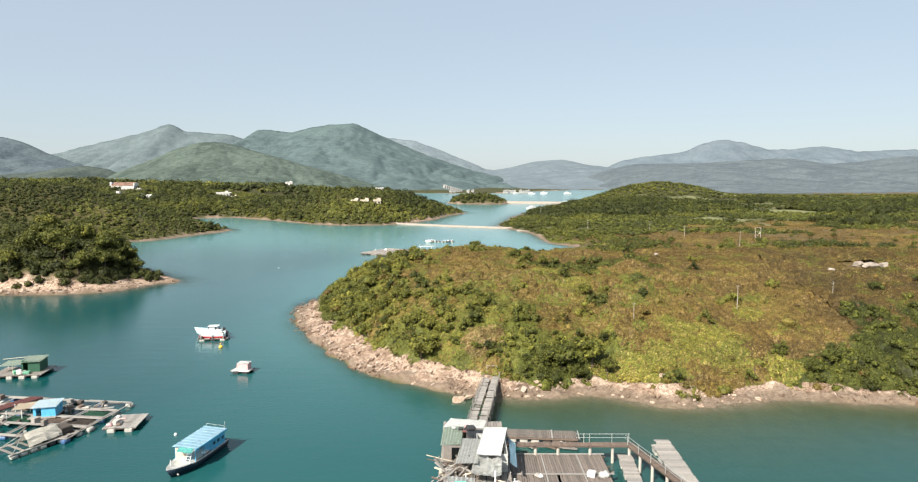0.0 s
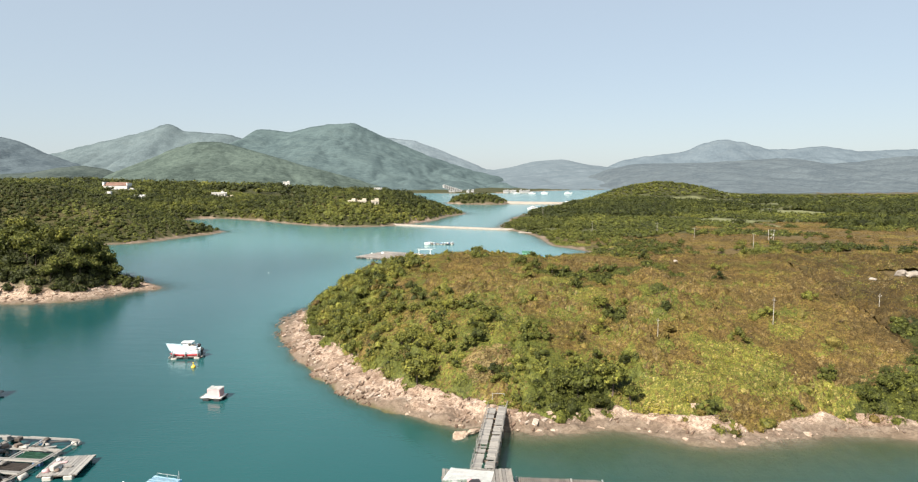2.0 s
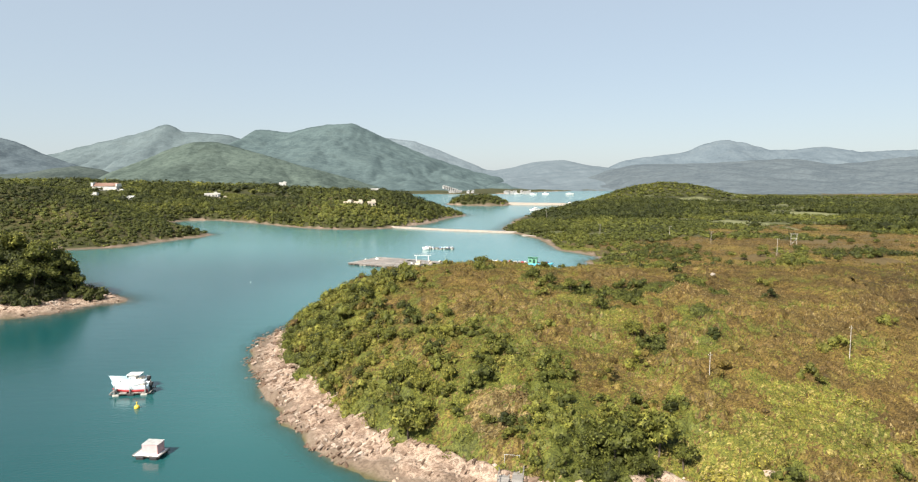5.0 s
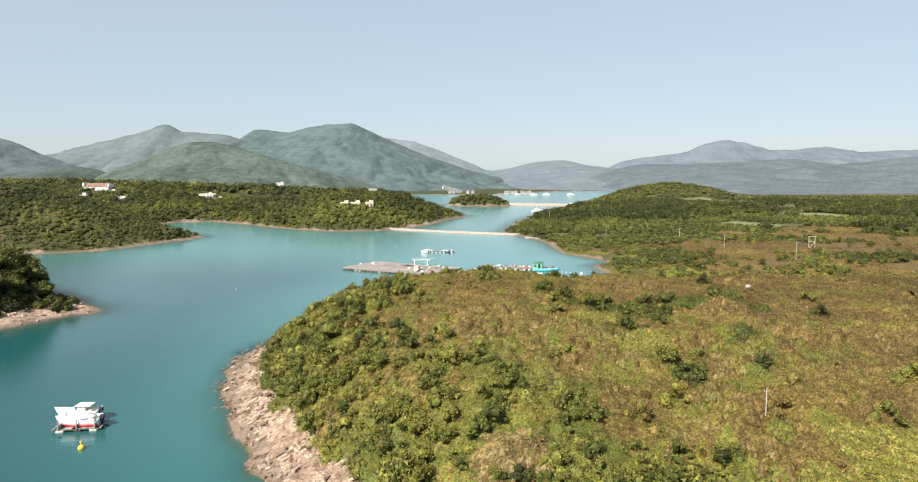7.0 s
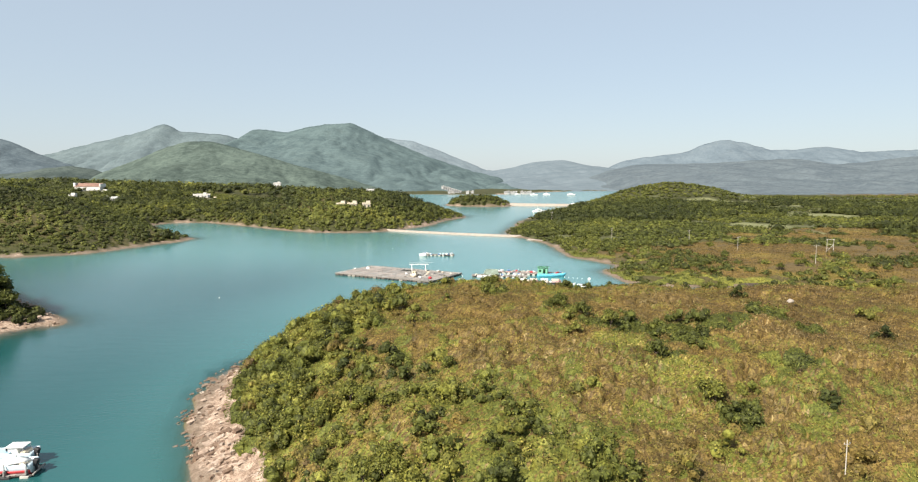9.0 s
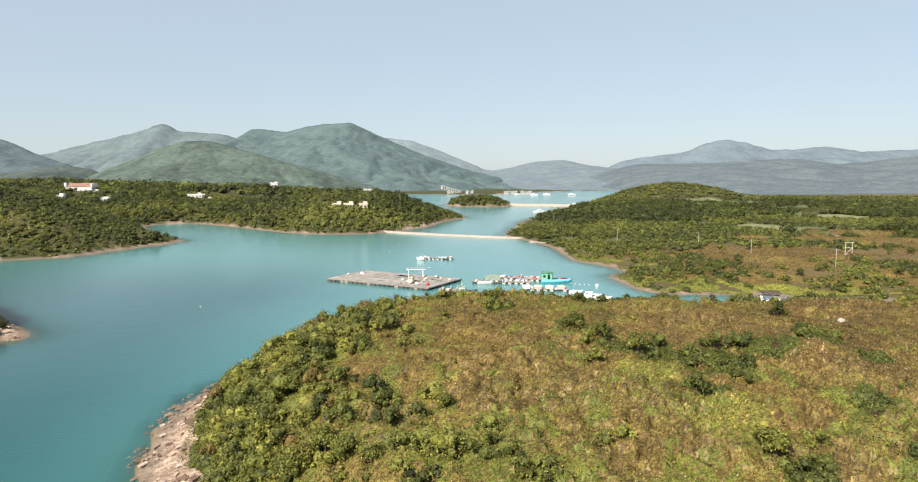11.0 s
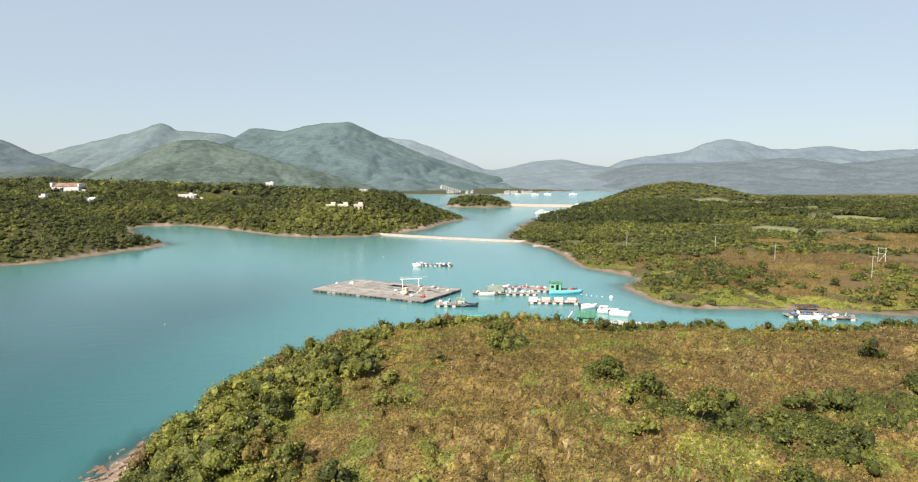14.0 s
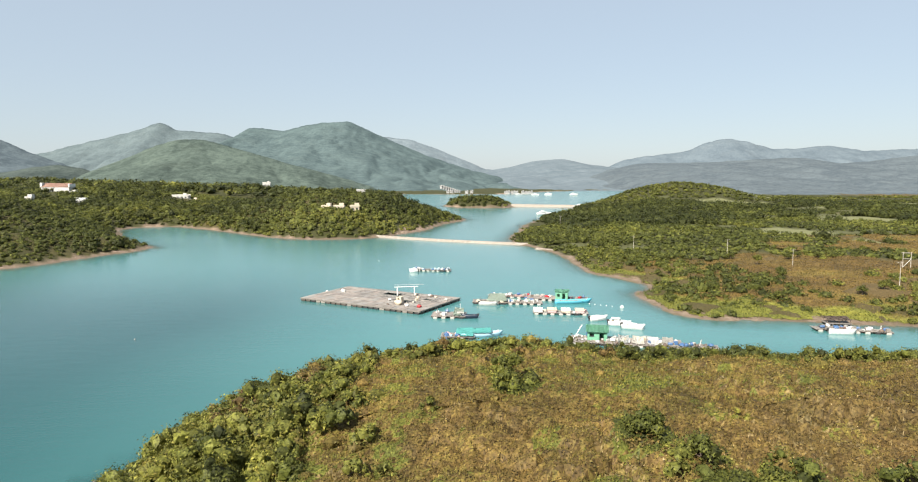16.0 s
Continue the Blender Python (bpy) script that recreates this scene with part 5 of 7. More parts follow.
TREES = [make_tree(4.0, 2.3, 0.15, 1, label="dark green broad-crowned tree above the scrub"), make_tree(4.6, 2.2, 0.22, 2, label="mid green tree with a domed crown"),
         make_tree(4.0, 2.3, 0.28, 3, label="yellow-green spreading small tree")]
for k_, (t_, xy) in enumerate(zip(TREES, [(15, 90.5), (19.5, 91.5), (-6, 96)])):
    hh = float(surface(np.array([float(xy[0])]), np.array([float(xy[1])]))[0][0])
    t_.matrix_world = pose(*xy, hh)
rs_ = random.Random(5)
spots = [(13, 91.5, 0), (17, 89.5, 0), (21.5, 90, 1), (12, 137, 0), (14.5, 134, 0), (17, 129.5, 1), (20, 121, 0), (22.5, 112, 1), (51, 88.5, 0), (54, 90, 0), (65, 87, 0), (80, 92, 0), (84, 95, 0)]
for i in range(34):      # the green left flank
    s = rs_.random()
    spots.append((-29 + 26 * s + rs_.uniform(-2, 2), 130 - 34 * s + rs_.uniform(0, 9), rs_.choice((1, 1, 2, 2))))
for i in range(8):
    spots.append((-30 + rs_.uniform(0, 10), 140 + rs_.uniform(0, 25), rs_.choice((0, 1))))
for x, y, k_ in spots:
    plant(TREES[k_], x, y, rs_.uniform(0.42, 0.62), rs_.uniform(0, 360))
for i in range(46):      # the small headland
    x, y = rs_.uniform(-128, -98), rs_.uniform(172, 208)
    if float(surface(np.array([x]), np.array([y]))[1][0]) > 6:
        plant(TREES[rs_.choice((0, 0, 1))], x, y, rs_.uniform(1.0, 1.6), rs_.uniform(0, 360))
for x, y in [(-96, 186), (-99, 181), (-98.5, 190), (-103, 177), (-102, 186)]:
    plant(TREES[0], x, y, 1.0, x * 7)
for i in range(40):      # dark clumps on the brown heath
    x, y = rs_.uniform(58, 190), rs_.uniform(236, 330)
    plant(TREES[rs_.choice((0, 0, 1))], x, y, rs_.uniform(0.4, 0.7), rs_.uniform(0, 360))


# ---------------------------------------------------------------- poles
def pole(x, y, top, label, arm=1.2):
    hh = float(surface(np.array([float(x)]), np.array([float(y)]))[0][0])
    ob = thing("utility_pole", x, y, hh, 5, label, "pole", "utility poles")
    L = top - hh
    thin = 0.045 if arm < 1 else 0.085
    rod("post", ob, (0, 0, -0.3), (0, 0, L), thin, P_CONC, taper=0.65)
    arm_ob = box("crossarm", ob, (arm, thin * 0.8, thin), (0, 0, L - 0.35), W_GREY)
    for s in (-0.45, 0.45):
        lathe("insulator", arm_ob, [(q * thin / 0.12, z_ * thin / 0.12) for q, z_ in ((0.05, 0), (0.07, 0.06), (0.04, 0.1), (0.06, 0.16), (0, 0.2))], (s * arm, 0, L - 0.29 + (0.3 if s == 0 else 0)), P_WHITE, sides=8)
    return ob


pole(28.3, 101.4, 10.2, "thin pale pole standing in the scrub", 0.5)
pole(46.9, 105.5, 12.4, "thin pale pole standing in the scrub", 0.5)
pole(64.9, 108.8, 12.4, "thin pale pole standing in the scrub", 0.6)
for x, y, hgt in [(98, 326, 6.2), (104, 292, 6.0), (116, 261, 6.6), (72, 356, 5.5), (60, 470, 7)]:
    hh = float(surface(np.array([float(x)]), np.array([float(y)]))[0][0])
    pole(x, y, hh + hgt, "pale concrete power pole on the brown heath", 1.8)
hx, hy_ = 134.7, 285.0
hh = float(surface(np.array([hx]), np.array([hy_]))[0][0])
ob = thing("power_frame", hx, hy_, hh, -10, "pale twin-post power frame on the heath", "pylon")
for s in (-1.1, 1.1):
    rod("post", ob, (s, 0, -0.3), (s, 0, 5.2), 0.09, P_CONC, taper=0.75)
box("crossbeam", ob, (3.0, 0.1, 0.12), (0, 0, 5.0), P_CONC)
box("crossbeam", ob, (2.4, 0.08, 0.1), (0, 0, 3.2), P_CONC)
rod("brace", ob, (-1.1, 0, 0.4), (1.1, 0, 3.2), 0.05, P_STEEL)


# ---------------------------------------------------------------- jetty and stilt platform
def jetty():
    rs = random.Random(3)
    ob = thing("jetty", 3.3, 80.6, 0, -8.0, "weathered plank footbridge from the shore to the stilt house", "bridge")
    # runs along local y from -10 (hut) to 10 (shore)
    for i in range(62):
        y = -10 + i * 0.325
        for s in (-1, 1):
            if rs.random() < 0.05:
                continue
            plank(ob, (s * 0.62 + rs.uniform(-0.04, 0.04), y, 1.75 - 0.02 * y * (1 if s < 0 else 1) + rs.uniform(-0.02, 0.02)), (0.98, 0.27, 0.05), rs.uniform(-4, 4), W_SILVER, tilt=(rs.uniform(-2, 2), rs.uniform(-2, 2)))
    for s in (-1.0, -0.25, 0.25, 1.0):
        box("stringer", ob, (0.14, 20.4, 0.18), (s, 0, 1.58), W_BROWN, (-1.15, 0, 0))
    for i in range(8):
        y = -9.6 + i * 2.6
        for s in (-1.05, 1.05):
            rod("pile", ob, (s, y, -2.5), (s, y, 1.7 - 0.02 * y), 0.11, W_GREY)
        box("crosshead", ob, (2.6, 0.16, 0.18), (0, y, 1.42 - 0.02 * y), W_BROWN)
    for i in range(31):
        y = -9.7 + i * 0.64
        for s in (-1.16, 1.16):
            if rs.random() < 0.15:
                continue
            hgt = rs.uniform(0.45, 0.8)
            rod("picket", ob, (s, y, 1.5 - 0.02 * y), (s + rs.uniform(-0.12, 0.12), y + rs.uniform(-0.05, 0.05), 1.75 - 0.02 * y + hgt), 0.035, W_PALE, sides=5)
    for s in (-1.16, 1.16):
        rod("rail", ob, (s, -9.8, 2.4), (s, 9.4, 2.05), 0.03, W_GREY, sides=5)
    for s in (-0.75, 0.75):
        rod("gate_post", ob, (s, 9.9, 1.2), (s, 9.9, 2.9), 0.022, P_TIN, "grey gate post")
    rod("gate_bar", ob, (-0.75, 9.9, 2.87), (0.75, 9.9, 2.87), 0.02, P_TIN)


jetty()


def post_row(ob, pts, top, bottom=-3.0, r=0.12, mat=P_CONC):
    for x, y in pts:
        rod("stilt", ob, (x, y, bottom), (x, y, top), r, mat)


def stilt_house():
    rs = random.Random(8)
    ob = thing("stilt_house", 0.55, -2.2, 0, 0, "ramshackle stilt house with white and grey sheet roofs", "hut")
    post_row(ob, [(x, y) for x in (-2.2, 0.2, 2.4, 4.0) for y in (49, 53, 57, 61, 65, 69, 72)], 1.9, r=0.13, mat=W_GREY)
    for y in (49, 57, 65, 72):
        box("bearer", ob, (6.9, 0.2, 0.22), (0.9, y, 1.75), W_BROWN)
    deck(ob, -2.5, 4.3, 47.5, 60.0, 1.95, 0.34, "y", W_GREY, rs=rs)
    deck(ob, -2.5, 4.3, 60.05, 73.4, 1.95, 0.34, "y", W_GREY, rs=rs)
    shell("wall", ob, (2.9, 5.0, 1.75), (2.6, 63.2, 1.98), P_TIN, [(0, 1.0, 1.9, 0, 1.6), (1, 2, 3, 0.6, 1.4), (3, 3, 4.2, 0.0, 1.6)], label="white board walls with door openings")
    shell("wall", ob, (2.4, 4.0, 1.6), (-1.0, 65.0, 1.98), W_GREY, [(0, 0.8, 1.6, 0, 1.4), (3, 1.2, 2.4, 0.5, 1.2)], label="weathered plank walls")
    sheet("roof_sheet", ob, [(1.0, 60.2, 3.95), (3.3, 59.7, 4.05), (4.35, 66.0, 4.25), (2.0, 66.4, 4.1)], P_BRIGHT, 0.05, ribs=0, label="bright white flat roof sheet")
    sheet("roof_sheet", ob, [(-2.55, 63.2, 3.5), (-0.5, 62.9, 3.75), (-0.1, 67.3, 3.9), (-2.3, 67.6, 3.65)], P_PALEGREEN, 0.04, ribs=7, label="faded grey-green roof sheet")
    sheet("roof_sheet", ob, [(-1.0, 59.6, 3.35), (1.1, 59.0, 3.6), (1.75, 64.0, 3.85), (-0.3, 64.6, 3.7)], P_TIN, 0.04, ribs=7, label="grey corrugated roof sheet")
    sheet("roof_sheet", ob, [(-2.4, 67.8, 3.55), (1.9, 66.6, 3.9), (2.3, 68.6, 4.0), (-1.6, 70.0, 3.7)], P_WHITE, 0.04, sag=0.04, label="crumpled white roof canvas", seed=4)
    sheet("awning", ob, [(0.4, 58.0, 3.1), (3.2, 57.4, 3.15), (3.4, 59.9, 3.75), (0.8, 60.4, 3.7)], P_TIN, 0.03, sag=0.3, label="sagging grey canvas awning", seed=5)
    sheet("awning", ob, [(4.2, 60.0, 3.2), (4.9, 60.2, 2.6), (5.2, 65.6, 2.7), (4.5, 65.6, 3.3)], P_PALEBLUE, 0.03, sag=0.02, label="pale blue side flap", seed=6)
    shell("wall", ob, (2.6, 3.2, 1.5), (-0.6, 54.0, 1.98), W_PALE, [(0, 0.8, 1.7, 0, 1.3), (1, 1, 2, 0.5, 1.2)], label="low plank cabin walls")
    sheet("roof_sheet", ob, [(-1.9, 52.2, 3.6), (0.6, 52.0, 3.5), (0.8, 55.9, 3.7), (-1.7, 56.1, 3.8)], P_TIN, 0.04, ribs=6, label="grey sheet roof with a green panel")
    box("roof_panel", ob, (1.0, 0.9, 0.06), (-0.5, 54.6, 3.8), P_TEAL, (2, 1, 3), "turquoise roof panel")
    for _ in range(80):
        x, y = rs.uniform(-2.6, 0.2), rs.uniform(52, 62)
        L = rs.uniform(1.0, 3.2)
        box("loose_board", ob, (L, rs.uniform(0.08, 0.22), 0.05), (x, y, rs.uniform(2.05, 2.9)), rs.choice((W_PALE, W_GREY, W_BROWN, P_CREAM)), (rs.uniform(-12, 12), rs.uniform(-15, 15), rs.uniform(0, 180)), bevel=0)
    for a, b in (((-3.6, 57.0, 1.9), (-1.2, 59.5, 2.9)), ((-3.4, 56.2, 1.8), (-0.9, 58.2, 2.7)), ((-3.2, 58.6, 2.0), (-0.6, 60.9, 3.0))):
        rod("spar", ob, a, b, 0.06, W_PALE, "pale wooden spar")
    rod("post", ob, (2.6, 56.6, 1.9), (2.6, 56.6, 4.0), 0.07, P_WHITE)
    rod("post", ob, (4.4, 57.2, 1.9), (4.4, 57.2, 3.0), 0.07, P_WHITE)
    rod("beam", ob, (2.6, 57.0, 3.0), (5.8, 56.0, 2.6), 0.06, P_CREAM)
    # a black bundle lying on the roof, modelled as a rounded box
    box("water_tank", ob, (1.0, 0.8, 0.5), (0.55, 66.1, 4.15), P_BLACK, (0, 4, 14), "black bundle on the roof", bevel=0.18)
    for x, y, m in ((-0.5, 66.3, P_BLACK), (-0.1, 65.6, P_MAROON), (0.1, 66.9, P_PINK), (-1.2, 66.6, P_TIN)):
        box("sack", ob, (0.5, 0.35, 0.25), (x, y, 4.0), m, (0, 0, 30 * x), bevel=0.08)
    for _ in range(26):      # props, offcuts and poles leaning about the huts
        x, y = rs.uniform(-2.6, 4.2), rs.uniform(50, 61)
        rod("prop", ob, (x, y, 1.95), (x + rs.uniform(-0.7, 0.7), y + rs.uniform(-0.7, 0.7), rs.uniform(2.8, 3.9)), rs.uniform(0.03, 0.06), rs.choice((W_PALE, W_GREY, P_WHITE, W_BROWN)), sides=5)
    heap(ob, rs, 1.0, 4.3, 52, 58, 2.0, 16, (P_WHITE, W_PALE, W_DARK, W_BROWN, P_PINK, P_TIN))
    heap(ob, rs, 4.6, 5.4, 54, 60, 1.2, 5, (P_WHITE, P_FOAM, W_PALE), ("crate", "sack"))
    heap(ob, rs, -2.2, 3.8, 48.5, 52.0, 2.0, 9, (P_WHITE, W_BROWN, P_CREAM, P_DRUM))
    heap(ob, rs, -2.4, -1.4, 57, 62, 2.0, 6, (W_BROWN, P_CREAM, W_PALE))


stilt_house()


def walkway():
    rs = random.Random(12)
    ob = thing("walkway", -0.2, -1.8, 0, 0, "narrow brown plank walkway on concrete posts with railings", "walkway")
    deck(ob, 4.5, 18.4, 66.1, 67.0, 2.05, 0.3, "y", W_BROWN, rs=rs)
    for y in (66.2, 66.9):
        box("beam", ob, (14.0, 0.12, 0.16), (11.4, y, 1.93), W_BROWN)
    post_row(ob, [(x, 66.5) for x in (5.2, 8.2, 10.6, 14.0, 16.4, 18.2)], 1.95, r=0.16)
    for x in (13.4, 14.0, 16.4, 18.2):
        rod("rail_post", ob, (x, 66.95, 2.0), (x, 66.95, 3.05), 0.035, P_STEEL)
    rod("rail", ob, (12.6, 66.95, 3.0), (18.3, 66.95, 3.0), 0.025, P_STEEL)
    rod("rail", ob, (12.6, 66.95, 2.6), (18.3, 66.95, 2.6), 0.02, P_STEEL)
    a, b = Vector((18.2, 66.9)), Vector((21.6, 55.0))
    n = int((b - a).length / 0.3)
    ang = math.degrees(math.atan2(b.y - a.y, b.x - a.x))
    for i in range(n):
        p = a + (b - a) * ((i + 0.5) / n)
        plank(ob, (p.x, p.y, 2.0 + rs.uniform(-0.01, 0.01)), (0.26, 0.95, 0.05), ang + rs.uniform(-2, 2), W_BROWN)
    m = (a + b) / 2
    for s in (-0.35, 0.35):
        nrm = Vector((-(b - a).y, (b - a).x)).normalized() * s
        box("beam", ob, ((b - a).length, 0.12, 0.18), (m.x + nrm.x, m.y + nrm.y, 1.87), W_BROWN, (0, 0, ang))
    for f in (0.05, 0.22, 0.4, 0.6, 0.8, 0.97):
        p = a + (b - a) * f
        rod("stilt", ob, (p.x - 0.25, p.y, -3), (p.x - 0.25, p.y, 1.95), 0.15, P_CONC)
        rod("rail_post", ob, (p.x - 0.45, p.y, 2.0), (p.x - 0.45, p.y, 3.0), 0.035, P_STEEL)
    for z in (2.6, 2.97):
        rod("rail", ob, (a.x - 0.4, a.y - 0.2, z), (b.x - 0.45, b.y, z), 0.022, P_STEEL)


walkway()


def work_decks():
    rs = random.Random(21)
    ob = thing("work_deck", -0.1, -1.9, 0, 0, "large weathered plank deck with long battens over the water", "deck")
    for j, (y0, y1) in enumerate(((47, 52.0), (52.1, 57.0), (57.1, 62.0), (62.1, 66.6))):
        deck(ob, 5.2, 15.4 - 0.12 * j, y0, y1, 0.9, 0.24, "y", W_DECK, gap=0.03, holes=0.03, rs=rs)
        box("batten", ob, (10.2, 0.16, 0.1), (10.3, y1 + 0.02, 0.97), W_PALE, (0, 0, rs.uniform(-0.4, 0.4)))
    for x in (8.6, 12.4):
        box("batten", ob, (0.14, 19, 0.09), (x, 57, 0.97), W_PALE, (0, 0, rs.uniform(-1, 1)))
    post_row(ob, [(x, y) for x in (5.5, 8.8, 12, 15.2) for y in (48, 52, 56, 60, 64, 66.3)], 0.85, r=0.1, mat=W_DARK)
    for y in (48, 52, 56, 60, 64, 66.3):
        box("bearer", ob, (10.3, 0.16, 0.18), (10.3, y, 0.77), W_DARK)
    heap(ob, rs, 12.4, 15.2, 57.5, 62.5, 0.95, 9, (P_WHITE, P_CREAM, W_PALE, P_TIN), ("crate", "sack", "board"))
    heap(ob, rs, 5.6, 8.0, 55, 62.5, 0.95, 4, (W_PALE, P_WHITE), ("board", "sack"))
    ob = thing("slatted_raft", 9.4, 70.0, 0, -5, "grey slatted raft with wooden crates beneath its edge", "raft")
    deck(ob, -4.0, 3.9, -1.1, 1.2, 0.95, 0.2, "y", W_DECK, gap=0.04, rs=rs)
    for y in (-1.0, 0, 1.1):
        box("bearer", ob, (8.0, 0.14, 0.16), (0, y, 0.82), W_BROWN)
    for i in range(6):
        box("float", ob, (0.9, 1.9, 0.6), (-3.4 + 1.3 * i, 0, 0.35), rs.choice((P_FOAM, W_DARK, P_FOAM)), bevel=0.08)
    for x in (-3.9, 1.4, 4.4):
        box("batten", ob, (0.16, 2.4, 0.08), (x - 0.3, 0, 1.02), W_PALE)
    heap(ob, rs, -3.5, 3.5, -1.9, -1.3, 0.1, 7, (P_PINK, W_PALE, P_CREAM, W_BROWN), ("crate", "board"))
    ob = thing("long_pontoon", 16.8, 57.2, 0, -5, "pale board pontoon beside the work deck", "pontoon")
    deck(ob, -0.75, 0.75, -9, 7.4, 0.95, 0.36, "x", W_SILVER, gap=0.008, rs=rs)
    for s in (-0.6, 0.6):
        box("bearer", ob, (0.14, 16.2, 0.2), (s, -0.8, 0.8), W_BROWN)
    for i in range(7):
        box("float", ob, (1.2, 1.2, 0.7), (0, -8 + 2.4 * i, 0.35), P_FOAM, bevel=0.1)
    ob = thing("long_pontoon", 21.9, 58.0, 0, -2, "long pale grey board pontoon with a notched end", "pontoon")
    deck(ob, -1.15, 1.1, -12, 9.0, 1.0, 0.4, "x", W_SILVER, gap=0.008, rs=rs)
    deck(ob, -0.55, 1.1, 9.02, 10.4, 1.0, 0.4, "x", W_SILVER, gap=0.008, rs=rs)
    for s in (-0.9, 0.9):
        box("bearer", ob, (0.16, 21, 0.2), (s, -1.4, 0.86), W_BROWN)
    for i in range(9):
        box("float", ob, (1.9, 1.4, 0.8), (0, -11 + 2.5 * i, 0.38), P_FOAM, bevel=0.1)


work_decks()


# ---------------------------------------------------------------- blue houseboat
def houseboat():
    ob = thing("houseboat", -28.25, 65.3, 0, 77, "sky-blue wooden houseboat with a striped pale roof", "boat")
    L, B = 8.2, 2.7
    part("hull", hull_mesh(L, B, 1.0, 0.3, bow=0.3, stern=0.9, sheer=0.35), P_NAVY, ob, "dark navy hull", True)
    part("deck", deck_mesh(L, B, 0.5, bow=0.3, stern=0.9), W_GREY, ob, "grey worn deck")
    rub = hull_mesh(L * 1.005, B * 1.02, 0.16, -0.58, bow=0.3, stern=0.9, sheer=0.35, wall=0.08)
    part("gunwale", rub, P_TIN, ob, "worn grey gunwale")
    box("cabin_front", ob, (0.07, 1.3, 1.6), (-1.9, 0.55, 1.32), P_CREAM, label="cream cabin front", bevel=0.02)
    cab = shell("cabin", ob, (2.5, 2.3, 1.72), (2.1, 0, 0.5), P_BLUE, [(0, 0.35, 0.75, 0.75, 1.15), (0, 1.1, 1.5, 0.75, 1.15), (0, 1.9, 2.3, 0.75, 1.15), (3, 0.6, 1.4, 0, 1.45)], label="sky-blue plank cabin with small windows")
    for x in (1.4, 2.15, 2.95):
        fr = box("window_pane", cab, (0.34, 0.05, 0.3), (x, -1.155, 1.45), P_GLASS, bevel=0.01)
    for y in (-1.08, 1.08):
        box("bulwark", ob, (2.7, 0.06, 0.4), (-0.5, y * 1.1, 0.75), W_GREY)
        for x in (-1.9, -0.5):
            rod("roof_post", ob, (x, y * 1.1, 0.5), (x, y * 1.1, 2.2), 0.04, P_BLUE)
    sheet("roof", ob, [(-2.15, -1.4, 2.2), (3.45, -1.4, 2.3), (3.45, 1.4, 2.36), (-2.15, 1.4, 2.26)], P_PALEBLUE, 0.06, ribs=0, label="pale blue roof boards")
    for i in range(9):
        box("roof_batten", ob, (0.05, 2.78, 0.03), (-1.85 + 0.63 * i, 0, 2.29 + 0.0115 * i), P_PALEBLUE, (1.2, 0, 0), bevel=0)
    box("fascia", ob, (5.6, 0.04, 0.16), (0.65, -1.41, 2.16), P_BLUE)
    sheet("awning", ob, [(-2.7, -1.2, 2.0), (-2.1, -1.2, 2.28), (-2.1, 0.5, 2.32), (-2.7, 0.5, 2.05)], P_TEAL, 0.03, sag=0.03, label="turquoise front awning", seed=2)
    lad = bmesh.new()
    for s in (-0.24, 0.24):
        add_box(lad, (0.05, 0.05, 1.7), (0, s, 0.85), (0, 0, 0), 0)
    for i in range(6):
        add_box(lad, (0.04, 0.5, 0.04), (0, 0, 0.2 + 0.26 * i), (0, 0, 0), 0)
    bmesh.ops.transform(lad, matrix=pose(-2.6, -0.6, 0.5, 0, 26, 0), verts=lad.verts)
    part("ladder", lad, P_WHITE, ob, "white wooden ladder")
    box("locker", ob, (0.9, 0.5, 0.35), (0.6, -0.6, 0.7), P_WHITE, bevel=0.04)
    rod("bow_post", ob, (-3.5, 0.55, 0.6), (-3.55, 0.55, 1.3), 0.05, P_WHITE)
    rod("bow_post", ob, (-2.9, 1.05, 0.6), (-2.9, 1.05, 1.2), 0.05, P_WHITE)
    rod("stern_pole", ob, (3.35, -1.2, 2.2), (3.35, -1.2, 3.1), 0.03, P_STEEL)
    for y in (-1.1, 0, 1.1):
        rod("roof_rail_post", ob, (3.3, y, 2.25), (3.3, y, 2.65), 0.02, P_STEEL)
    rod("roof_rail", ob, (3.3, -1.1, 2.63), (3.3, 1.1, 2.7), 0.02, P_STEEL)
    for y in (-0.5, 0.45):
        bm = bmesh.new()
        bmesh.ops.create_uvsphere(bm, u_segments=12, v_segments=6, radius=0.16)
        for v in bm.verts:
            v.co.z *= 0.45
        bmesh.ops.transform(bm, matrix=pose(-4.0 + abs(y) * 0.3, y, 0.25, 70, 0, 90), verts=bm.verts)
        part("tyre_fender", bm, P_FOAM, ob, smooth_faces=True)


houseboat()


